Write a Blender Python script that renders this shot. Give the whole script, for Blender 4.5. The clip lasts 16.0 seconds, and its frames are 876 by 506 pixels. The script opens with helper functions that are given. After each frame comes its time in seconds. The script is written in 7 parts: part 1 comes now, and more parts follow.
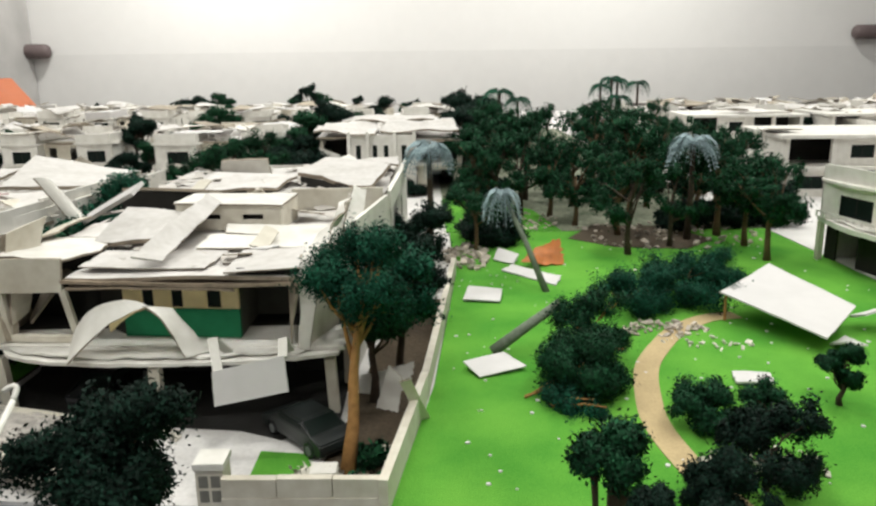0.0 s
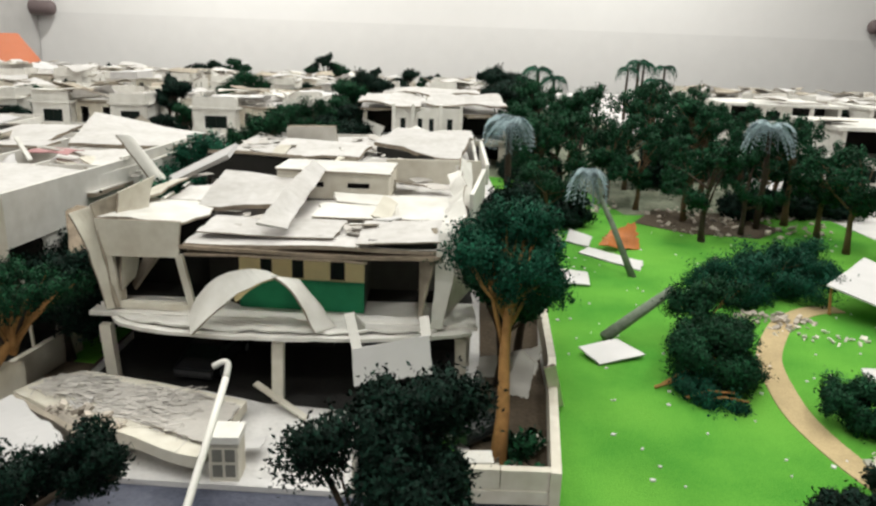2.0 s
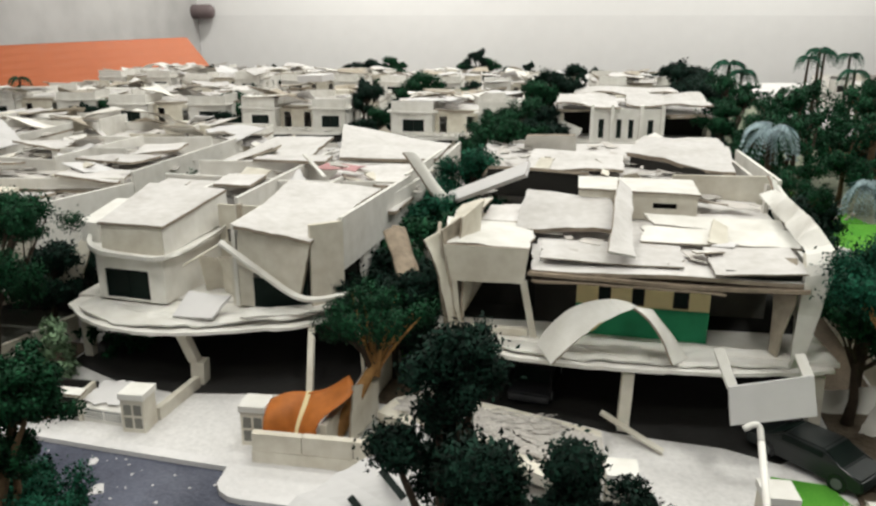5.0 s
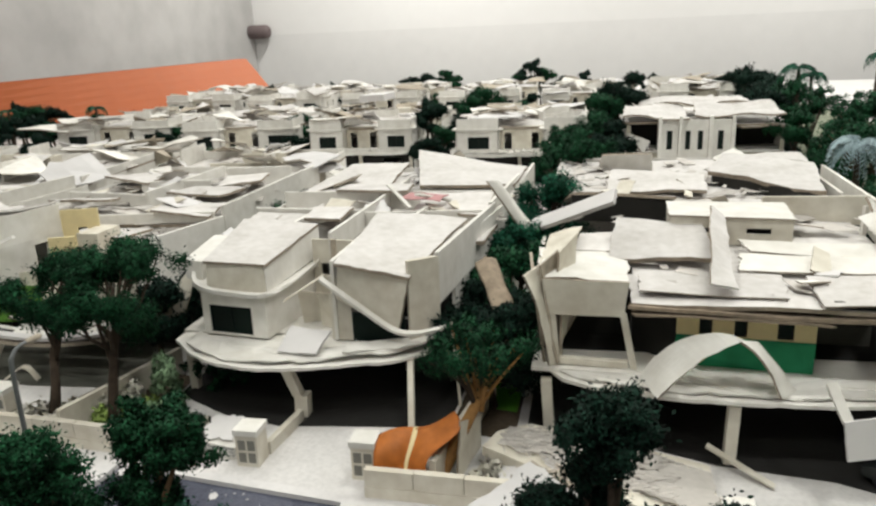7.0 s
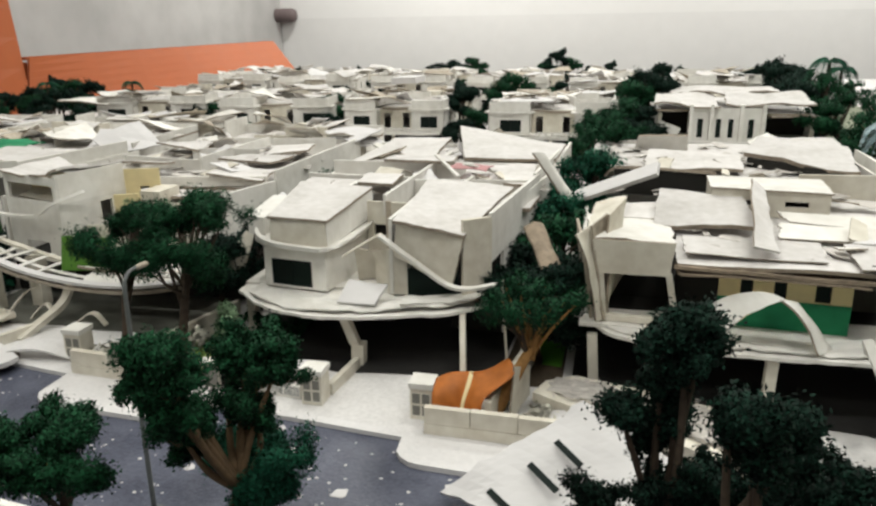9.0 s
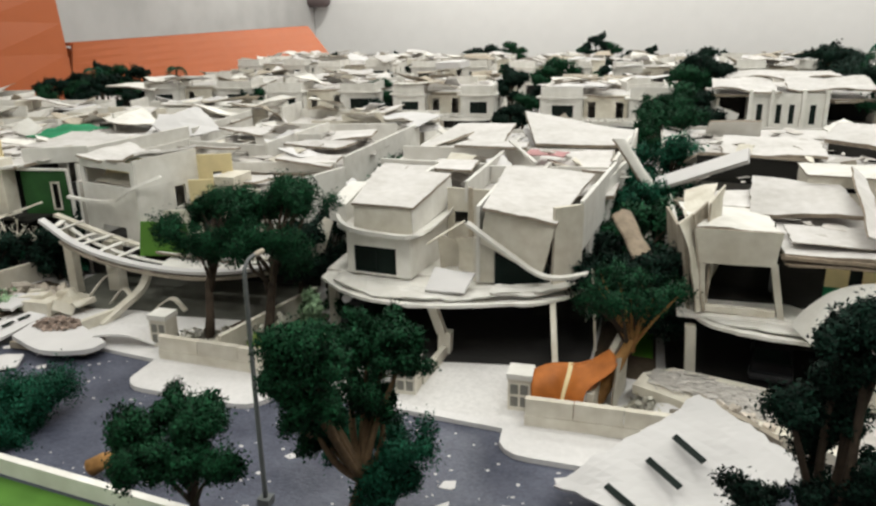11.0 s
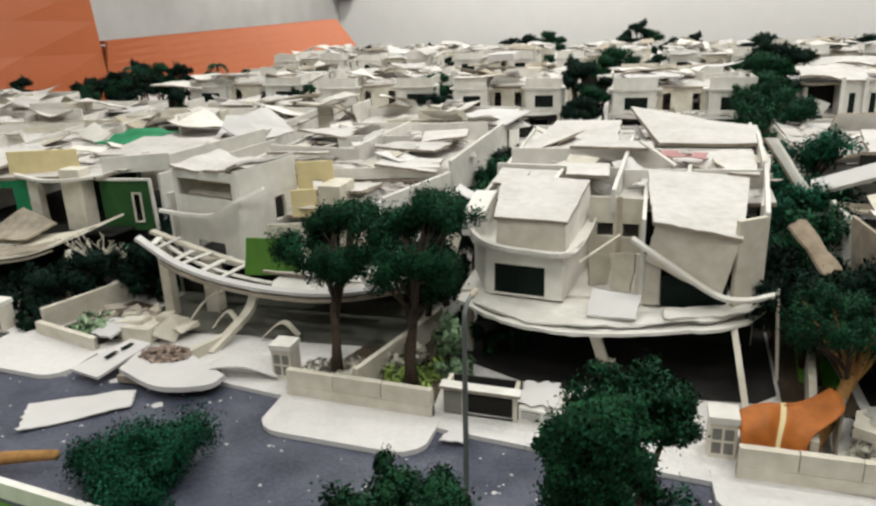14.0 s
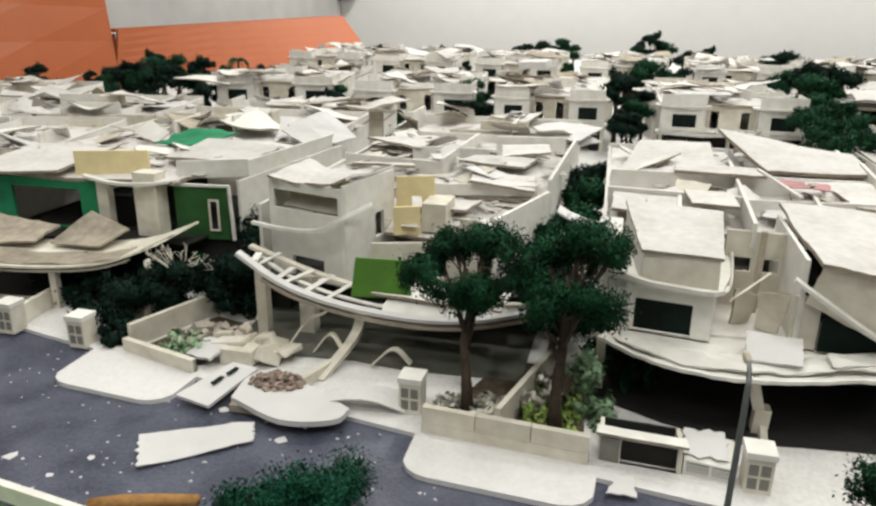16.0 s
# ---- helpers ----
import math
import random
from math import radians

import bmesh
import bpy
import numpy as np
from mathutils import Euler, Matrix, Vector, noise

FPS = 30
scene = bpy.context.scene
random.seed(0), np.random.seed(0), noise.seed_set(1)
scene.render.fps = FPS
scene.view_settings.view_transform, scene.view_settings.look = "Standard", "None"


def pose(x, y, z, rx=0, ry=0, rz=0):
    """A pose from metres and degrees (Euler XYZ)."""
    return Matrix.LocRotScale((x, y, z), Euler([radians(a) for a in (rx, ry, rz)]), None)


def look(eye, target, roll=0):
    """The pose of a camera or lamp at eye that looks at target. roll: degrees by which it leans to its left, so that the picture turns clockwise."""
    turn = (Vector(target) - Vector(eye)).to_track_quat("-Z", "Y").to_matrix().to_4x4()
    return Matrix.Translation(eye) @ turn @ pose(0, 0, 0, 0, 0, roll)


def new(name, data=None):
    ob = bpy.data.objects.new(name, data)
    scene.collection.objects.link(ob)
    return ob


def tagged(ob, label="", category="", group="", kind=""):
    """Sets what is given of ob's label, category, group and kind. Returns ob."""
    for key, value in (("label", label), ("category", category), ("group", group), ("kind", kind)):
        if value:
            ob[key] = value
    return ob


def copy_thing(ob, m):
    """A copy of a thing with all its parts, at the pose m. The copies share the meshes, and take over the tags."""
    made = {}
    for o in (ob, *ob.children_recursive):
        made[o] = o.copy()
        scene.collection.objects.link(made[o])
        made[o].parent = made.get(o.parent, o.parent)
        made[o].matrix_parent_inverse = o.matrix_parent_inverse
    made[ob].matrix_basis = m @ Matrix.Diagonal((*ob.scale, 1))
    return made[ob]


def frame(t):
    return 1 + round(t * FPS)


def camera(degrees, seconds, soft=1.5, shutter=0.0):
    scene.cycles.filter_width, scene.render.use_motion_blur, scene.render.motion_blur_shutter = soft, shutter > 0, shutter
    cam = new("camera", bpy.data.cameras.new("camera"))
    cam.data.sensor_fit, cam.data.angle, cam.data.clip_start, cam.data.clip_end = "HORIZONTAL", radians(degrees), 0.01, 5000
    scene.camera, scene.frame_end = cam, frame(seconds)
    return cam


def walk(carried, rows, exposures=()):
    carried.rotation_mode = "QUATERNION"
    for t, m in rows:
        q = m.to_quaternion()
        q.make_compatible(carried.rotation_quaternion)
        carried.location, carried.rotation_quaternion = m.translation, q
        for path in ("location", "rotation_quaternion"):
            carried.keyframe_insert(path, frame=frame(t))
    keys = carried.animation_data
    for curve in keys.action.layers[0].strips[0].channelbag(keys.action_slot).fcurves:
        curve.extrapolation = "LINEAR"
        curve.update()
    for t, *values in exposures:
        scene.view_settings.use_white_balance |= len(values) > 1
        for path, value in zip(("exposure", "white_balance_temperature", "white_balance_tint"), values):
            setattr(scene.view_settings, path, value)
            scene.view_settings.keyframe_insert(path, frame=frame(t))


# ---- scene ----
cam = camera(61.8, 16.0, soft=2.5)
PATH = [
    (0, (0.019, 0.022, 0.261), (0.047, 1.962, -0.225), -0.7),
    (0.5, (-0.008, 0.03, 0.252), (0.009, 1.964, -0.255), -1.6),
    (1, (-0.04, 0.039, 0.249), (-0.014, 1.97, -0.271), -0.6),
    (1.5, (-0.065, 0.046, 0.251), (-0.033, 1.975, -0.277), 0.4),
    (2, (-0.092, 0.055, 0.251), (-0.032, 1.979, -0.292), 2.0),
    (2.5, (-0.115, 0.056, 0.264), (-0.103, 1.987, -0.257), 0.5),
    (3, (-0.156, 0.062, 0.257), (-0.227, 1.984, -0.292), 0.1),
    (3.5, (-0.177, 0.064, 0.266), (-0.315, 1.984, -0.279), -0.2),
    (4, (-0.204, 0.066, 0.274), (-0.387, 1.983, -0.267), -0.1),
    (4.5, (-0.232, 0.068, 0.267), (-0.447, 1.975, -0.296), 0.4),
    (5, (-0.259, 0.06, 0.272), (-0.51, 1.959, -0.303), 0.2),
    (7.5, (-0.3, 0.046, 0.297), (-0.723, 1.92, -0.256), -1.8),
    (8, (-0.309, 0.018, 0.294), (-0.761, 1.879, -0.281), -0.7),
    (8.5, (-0.308, 0.011, 0.29), (-0.732, 1.88, -0.282), -0.0),
    (9, (-0.318, 0.004, 0.281), (-0.744, 1.871, -0.296), -0.7),
    (9.5, (-0.337, 0.004, 0.28), (-0.756, 1.864, -0.323), -0.8),
    (10, (-0.35, -0.002, 0.283), (-0.852, 1.837, -0.321), -0.7),
    (12.5, (-0.431, 0.017, 0.275), (-0.894, 1.86, -0.35), -1.3),
    (13, (-0.457, 0.025, 0.28), (-0.934, 1.864, -0.345), -1.4),
    (13.5, (-0.479, 0.035, 0.277), (-0.984, 1.866, -0.35), -1.9),
    (14, (-0.501, 0.044, 0.283), (-1.027, 1.867, -0.351), -2.1),
    (14.5, (-0.522, 0.044, 0.286), (-1.09, 1.853, -0.353), -1.5),
    (15, (-0.544, 0.05, 0.293), (-1.106, 1.859, -0.35), -1.4),
    (15.5, (-0.59, 0.047, 0.306), (-1.146, 1.859, -0.333), -1.5),
    (16, (-0.634, 0.052, 0.295), (-1.101, 1.89, -0.341), 0.6),
]
walk(cam, [(t, look(eye, target, roll)) for t, eye, target, roll in PATH], [(0, .1), (1, .12), (2.5, .05), (4.5, 0), (14, 0), (15.5, .05), (16, .08)])

# ---------------------------------------------------------------- light
world = bpy.data.worlds.new("room_air")
scene.world = world
world.use_nodes = True
world.node_tree.nodes["Background"].inputs[0].default_value = (0.9, 0.95, 1.0, 1)
world.node_tree.nodes["Background"].inputs[1].default_value = 0.02


def ceiling_lamp(x, y, power, size, z=2.3):
    lamp = bpy.data.lights.new("ceiling_lamp", "AREA")
    lamp.shape, lamp.size, lamp.size_y, lamp.energy, lamp.color = "RECTANGLE", size, size, power, (0.968, 0.968, 0.908)
    ob = new("ceiling_lamp", lamp)
    ob.location = (x, y, z)
    tagged(ob, "square white ceiling light over the model", "ceiling light", "ceiling lights")


for lx, ly, lp in ((-1.5, -1.6, 17), (0.3, -1.6, 15), (-1.8, -0.3, 12), (-0.6, -0.3, 13.5), (0.6, -0.35, 19.5), (-1.5, 1.0, 10.5), (0.0, 1.0, 15), (1.4, 1.0, 15.5), (-1.3, 2.3, 18.5), (0.4, 2.3, 23), (2.0, 2.3, 29), (-1.4, 4.4, 74), (1.4, 4.4, 54)):
    ceiling_lamp(lx, ly, lp * 0.82, 0.3)

# ---------------------------------------------------------------- materials


def material(name, colour, rough=0.8, fine=90.0, broad=9.0, shade=0.72, bump=0.25, rand=0.0, island=False, spec=0.3, fine_amt=0.5, tint=None):
    """Grain and stains at two scales over a base colour; sizes in 1/m."""
    m = bpy.data.materials.new(name)
    m.use_nodes = True
    nt = m.node_tree
    b = nt.nodes["Principled BSDF"]
    b.inputs["Roughness"].default_value = rough
    b.inputs["Specular IOR Level"].default_value = spec
    tc = nt.nodes.new("ShaderNodeTexCoord")
    n1 = nt.nodes.new("ShaderNodeTexNoise")
    n1.inputs["Scale"].default_value, n1.inputs["Detail"].default_value = fine, 6
    n2 = nt.nodes.new("ShaderNodeTexNoise")
    n2.inputs["Scale"].default_value, n2.inputs["Detail"].default_value = broad, 4
    for n in (n1, n2):
        nt.links.new(tc.outputs["Object"], n.inputs["Vector"])
    mix = nt.nodes.new("ShaderNodeMath")
    mix.operation = "MULTIPLY_ADD"
    mix.inputs[1].default_value = fine_amt
    nt.links.new(n1.outputs["Fac"], mix.inputs[0])
    half = nt.nodes.new("ShaderNodeMath")
    half.operation = "MULTIPLY"
    half.inputs[1].default_value = 1 - fine_amt
    nt.links.new(n2.outputs["Fac"], half.inputs[0])
    nt.links.new(half.outputs[0], mix.inputs[2])
    ramp = nt.nodes.new("ShaderNodeValToRGB")
    e = ramp.color_ramp.elements
    e[0].position, e[1].position = 0.32, 0.62
    low = tint or tuple(c * shade for c in colour)
    e[0].color, e[1].color = (*low, 1), (*colour, 1)
    nt.links.new(mix.outputs[0], ramp.inputs["Fac"])
    out = ramp.outputs["Color"]
    if rand or island:
        hue = nt.nodes.new("ShaderNodeHueSaturation")
        src = nt.nodes.new("ShaderNodeNewGeometry" if island else "ShaderNodeObjectInfo")
        mr = nt.nodes.new("ShaderNodeMapRange")
        mr.inputs["To Min"].default_value, mr.inputs["To Max"].default_value = 1 - (rand or 0.4), 1 + (rand or 0.4) * 0.5
        nt.links.new(src.outputs["Random Per Island" if island else "Random"], mr.inputs["Value"])
        nt.links.new(mr.outputs[0], hue.inputs["Value"])
        nt.links.new(out, hue.inputs["Color"])
        out = hue.outputs["Color"]
    nt.links.new(out, b.inputs["Base Color"])
    if bump:
        bp = nt.nodes.new("ShaderNodeBump")
        bp.inputs["Strength"].default_value, bp.inputs["Distance"].default_value = bump, 0.0015
        nt.links.new(n1.outputs["Fac"], bp.inputs["Height"])
        nt.links.new(bp.outputs["Normal"], b.inputs["Normal"])
    return m


CARD = material("painted_card", (0.80, 0.78, 0.735), 0.75, 70, 14, 0.80, 0.3, rand=0.12, tint=(0.63, 0.605, 0.55))
CARD_ROOF = material("roof_card", (0.655, 0.63, 0.61), 0.7, 120, 18, 0.72, 0.4, rand=0.12, tint=(0.51, 0.485, 0.455))
CARD_CREAM = material("cream_card", (0.73, 0.695, 0.605), 0.8, 80, 16, 0.78, 0.3, rand=0.12, tint=(0.54, 0.49, 0.40))
CARD_WORN = material("worn_card", (0.46, 0.40, 0.32), 0.85, 110, 25, 0.55, 0.6, rand=0.12)
CARD_BRIGHT = material("bright_board", (0.63, 0.612, 0.605), 0.6, 60, 10, 0.92, 0.15)
# near-black colour holds the shade of inner rooms; also colours window frames
SHADE_AND_FRAME = material("inner_shade_and_window_frame", (0.024, 0.023, 0.020), 0.85, 90, 18, 0.7, 0.2)
YELLOW = material("yellow_wall", (0.83, 0.70, 0.40), 0.8, 70, 20, 0.8, 0.2)
GREEN_W = material("green_wall", (0.02, 0.25, 0.11), 0.75, 60, 20, 0.6, 0.2)
GREEN_L = material("light_green_wall", (0.09, 0.22, 0.03), 0.75, 60, 20, 0.7, 0.2)
GREEN_D = material("dark_green_wall", (0.03, 0.11, 0.03), 0.75, 60, 20, 0.6, 0.2)
GLASS = material("dark_window", (0.006, 0.014, 0.011), 0.5, 60, 20, 0.5, 0.0, spec=0.14)
# grey deepened with half shade, for an open room, a porch and planter feet
GREY_HALF_SHADE = material("grey_half_shade", (0.13, 0.13, 0.11), 0.85, 60, 12, 0.6, 0.2)
LAWN = material("flocked_lawn", (0.150, 0.410, 0.055), 0.95, 900, 11, 0.80, 0.8, spec=0.05, fine_amt=0.35, tint=(0.050, 0.240, 0.028))
ASPHALT = material("asphalt", (0.105, 0.112, 0.150), 0.42, 420, 24, 0.55, 0.4, fine_amt=0.4, tint=(0.034, 0.038, 0.060))
CONCRETE = material("plot_concrete", (0.70, 0.68, 0.665), 0.85, 300, 14, 0.78, 0.3)
PAVING = material("pavement_card", (0.70, 0.68, 0.67), 0.85, 250, 12, 0.86, 0.25)
GROVE = material("littered_grove_floor", (0.26, 0.27, 0.20), 0.95, 120, 16, 0.6, 0.6, tint=(0.05, 0.075, 0.04))
SAND = material("sand_path", (0.52, 0.40, 0.22), 0.95, 500, 30, 0.75, 0.5)
DIRT = material("brown_earth", (0.10, 0.075, 0.05), 0.95, 300, 20, 0.5, 0.8)
LEAF = material("dark_foliage", (0.010, 0.074, 0.028), 0.8, 150, 30, 0.6, 0, rand=0.8, island=True, spec=0.2)
LEAF_B = material("black_foliage", (0.004, 0.026, 0.015), 0.8, 150, 30, 0.6, 0, rand=0.8, island=True, spec=0.2)
LEAF_T = material("teal_foliage", (0.010, 0.098, 0.052), 0.8, 150, 30, 0.6, 0, rand=0.8, island=True, spec=0.2)
LEAF_Y = material("garden_foliage", (0.30, 0.42, 0.11), 0.85, 150, 30, 0.6, 0, rand=0.5, island=True, spec=0.2)
LEAF_L = material("pale_garden_foliage", (0.36, 0.54, 0.32), 0.85, 150, 30, 0.6, 0, rand=0.5, island=True, spec=0.2)
PALM = material("silver_palm", (0.34, 0.45, 0.48), 0.7, 150, 30, 0.6, 0, rand=0.4, island=True)
BARK = material("orange_bark", (0.42, 0.22, 0.075), 0.85, 200, 40, 0.5, 0.8)
BARK_D = material("dark_bark", (0.07, 0.05, 0.035), 0.9, 200, 40, 0.5, 0.8)
BARK_M = material("brown_bark", (0.15, 0.095, 0.05), 0.9, 200, 40, 0.5, 0.8)
BARK_G = material("grey_green_bark", (0.20, 0.24, 0.18), 0.9, 200, 40, 0.6, 0.8)
RUST = material("rust_sheet", (0.50, 0.155, 0.028), 0.55, 120, 25, 0.6, 0.3)
ORANGE = material("orange_paint", (0.42, 0.108, 0.034), 0.35, 20, 3, 0.93, 0.05, spec=0.5)
ORANGE_RIM = material("brown_rim", (0.42, 0.10, 0.03), 0.5, 20, 4, 0.8, 0.05)
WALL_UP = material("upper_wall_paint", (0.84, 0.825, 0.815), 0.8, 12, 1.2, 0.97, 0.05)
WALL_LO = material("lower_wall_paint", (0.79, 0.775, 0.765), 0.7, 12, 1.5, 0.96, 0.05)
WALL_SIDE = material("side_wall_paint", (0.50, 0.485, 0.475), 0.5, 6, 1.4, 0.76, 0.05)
DARK_PL = material("dark_plastic", (0.17, 0.13, 0.13), 0.5, 60, 9, 0.8, 0.0)
GREY_MET = material("grey_painted_metal", (0.15, 0.16, 0.16), 0.5, 90, 20, 0.7, 0.1)
CAR_DARK = material("black_car_paint", (0.012, 0.013, 0.016), 0.25, 60, 9, 0.8, 0.0, spec=0.5)
CAR_MID = material("dark_silver_car_paint", (0.012, 0.016, 0.016), 0.35, 60, 9, 0.9, 0.0, spec=0.5)
PANEL_GREY = material("grey_pillar_panel", (0.22, 0.215, 0.19), 0.8, 120, 20, 0.7, 0.2)
# colour of the shadow on the ground under the porch roofs
PORCH_SHADE = material("painted_porch_shade", (0.020, 0.019, 0.018), 0.7, 200, 20, 0.7, 0.3)
FLAKE = material("torn_flakes", (0.58, 0.545, 0.505), 0.8, 120, 25, 0.75, 0.3, rand=0.22, island=True)
RUBBLE = material("rubble_card", (0.62, 0.55, 0.47), 0.9, 200, 40, 0.5, 0.5, rand=0.35, island=True)
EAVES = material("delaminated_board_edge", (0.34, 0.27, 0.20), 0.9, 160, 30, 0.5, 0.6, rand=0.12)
EDGE = material("cut_board_edge", (0.36, 0.30, 0.235), 0.9, 160, 30, 0.55, 0.5, rand=0.1)
BROWN_BITS = material("brown_debris", (0.38, 0.29, 0.24), 0.9, 200, 40, 0.5, 0.5, rand=0.5, island=True)
WHITE_FLOWER = material("white_blossom", (0.75, 0.72, 0.62), 0.9, 200, 40, 0.7, 0.2, rand=0.3, island=True)
PINK = material("pink_cloth", (0.48, 0.25, 0.25), 0.8, 90, 20, 0.7, 0.2)
HALL_GREY = material("grey_hall_paint", (0.34, 0.335, 0.33), 0.8, 12, 1.2, 0.9, 0.05)
FLOORING = material("room_floor_tiles", (0.16, 0.15, 0.14), 0.4, 30, 3, 0.85, 0.1)
TABLE = material("table_edge_paint", (0.45, 0.42, 0.38), 0.6, 30, 3, 0.85, 0.1)

# ---------------------------------------------------------------- building helpers (all lengths in centimetres)
CM = 0.01


def origin_of(ob):
    v = Vector((0, 0, 0))
    while ob is not None:
        v += ob.matrix_basis.translation
        ob = ob.parent
    return v


def thing(name, x, y, z, label, category, group="", kind=""):
    ob = new(name)
    ob.empty_display_size = 0.01
    ob.matrix_basis = Matrix.Translation((x * CM, y * CM, z * CM))
    return tagged(ob, label, category, group, kind)


def part(name, bm, mat, parent=None, label="", smooth=False):
    me = bpy.data.meshes.new(name)
    base = origin_of(parent) if parent else Vector((0, 0, 0))
    for v in bm.verts:
        v.co = v.co * CM - base
    bmesh.ops.recalc_face_normals(bm, faces=bm.faces)
    bm.to_mesh(me)
    bm.free()
    me.materials.append(mat)
    me.materials.append(EDGE if mat in (CARD, CARD_ROOF, CARD_CREAM) else mat)
    if smooth:
        for p in me.polygons:
            p.use_smooth = True
    ob = new(name, me)
    if parent:
        ob.parent = parent
    return tagged(ob, label)


def single(name, bm, mat, label, category, group="", kind="", smooth=False):
    """A thing that is one mesh, with its origin at its lowest middle."""
    lo = [min(v.co[i] for v in bm.verts) for i in range(3)]
    hi = [max(v.co[i] for v in bm.verts) for i in range(3)]
    c = Vector(((lo[0] + hi[0]) / 2, (lo[1] + hi[1]) / 2, lo[2]))
    for v in bm.verts:
        v.co -= c
    ob = part(name, bm, mat, None, "", smooth)
    ob.location = c * CM
    return tagged(ob, label, category, group, kind)


def add_hexa(bm, c):
    """Eight corners: four below, four above, both anticlockwise."""
    v = [bm.verts.new(p) for p in c]
    for f in ((3, 2, 1, 0), (4, 5, 6, 7), (0, 1, 5, 4), (1, 2, 6, 5), (2, 3, 7, 6), (3, 0, 4, 7)):
        bm.faces.new([v[i] for i in f])


def box(x0, x1, y0, y1, z0, z1, bm=None):
    bm = bm or bmesh.new()
    add_hexa(bm, [(x0, y0, z0), (x1, y0, z0), (x1, y1, z0), (x0, y1, z0), (x0, y0, z1), (x1, y0, z1), (x1, y1, z1), (x0, y1, z1)])
    return bm


def prism(pts, z0, z1, bm=None):
    """A flat plate with any outline; z0 and z1 may be functions of x and y."""
    bm = bm or bmesh.new()
    zl = z0 if callable(z0) else (lambda x, y: z0)
    zh = z1 if callable(z1) else (lambda x, y: z1)
    a = [bm.verts.new((x, y, zl(x, y))) for x, y in pts]
    b = [bm.verts.new((x, y, zh(x, y))) for x, y in pts]
    n = len(pts)
    bm.faces.new(a[::-1])
    bm.faces.new(b)
    for i in range(n):
        bm.faces.new((a[i], a[(i + 1) % n], b[(i + 1) % n], b[i]))
    return bm


def wall(p0, p1, z0, z1, th=0.25, holes=(), bm=None, lean=0.0):
    """An upright panel from p0 to p1 with openings (u0, u1, v0, v1) in cm along and up."""
    bm = bm or bmesh.new()
    a, b = Vector((*p0, 0)), Vector((*p1, 0))
    d = b - a
    L = d.length
    d.normalize()
    nrm = Vector((-d.y, d.x, 0))
    H = z1 - z0
    holes = [(max(h[0], 0), min(h[1], L), max(h[2], 0), min(h[3], H)) for h in holes]
    us = sorted({0.0, L, *[round(h[i], 4) for h in holes for i in (0, 1)]})
    vs = sorted({0.0, H, *[round(h[i], 4) for h in holes for i in (2, 3)]})
    nu, nv = len(us) - 1, len(vs) - 1
    full = {}
    for i in range(nu):
        for j in range(nv):
            um, vm = (us[i] + us[i + 1]) / 2, (vs[j] + vs[j + 1]) / 2
            full[i, j] = not any(h[0] < um < h[1] and h[2] < vm < h[3] for h in holes)
    made = {}

    def vert(i, j, s):
        if (i, j, s) not in made:
            made[i, j, s] = bm.verts.new(a + d * us[i] + nrm * (th * s - lean * vs[j]) + Vector((0, 0, z0 + vs[j])))
        return made[i, j, s]

    for (i, j), solid in full.items():
        if not solid:
            continue
        q = ((i, j), (i + 1, j), (i + 1, j + 1), (i, j + 1))
        bm.faces.new([vert(*c, 0) for c in q])
        bm.faces.new([vert(*c, 1) for c in q[::-1]])
        for k, (di, dj) in enumerate(((0, -1), (1, 0), (0, 1), (-1, 0))):
            if not full.get((i + di, j + dj), False):
                c0, c1 = q[k], q[(k + 1) % 4]
                bm.faces.new((vert(*c1, 0), vert(*c0, 0), vert(*c0, 1), vert(*c1, 1)))
    return bm


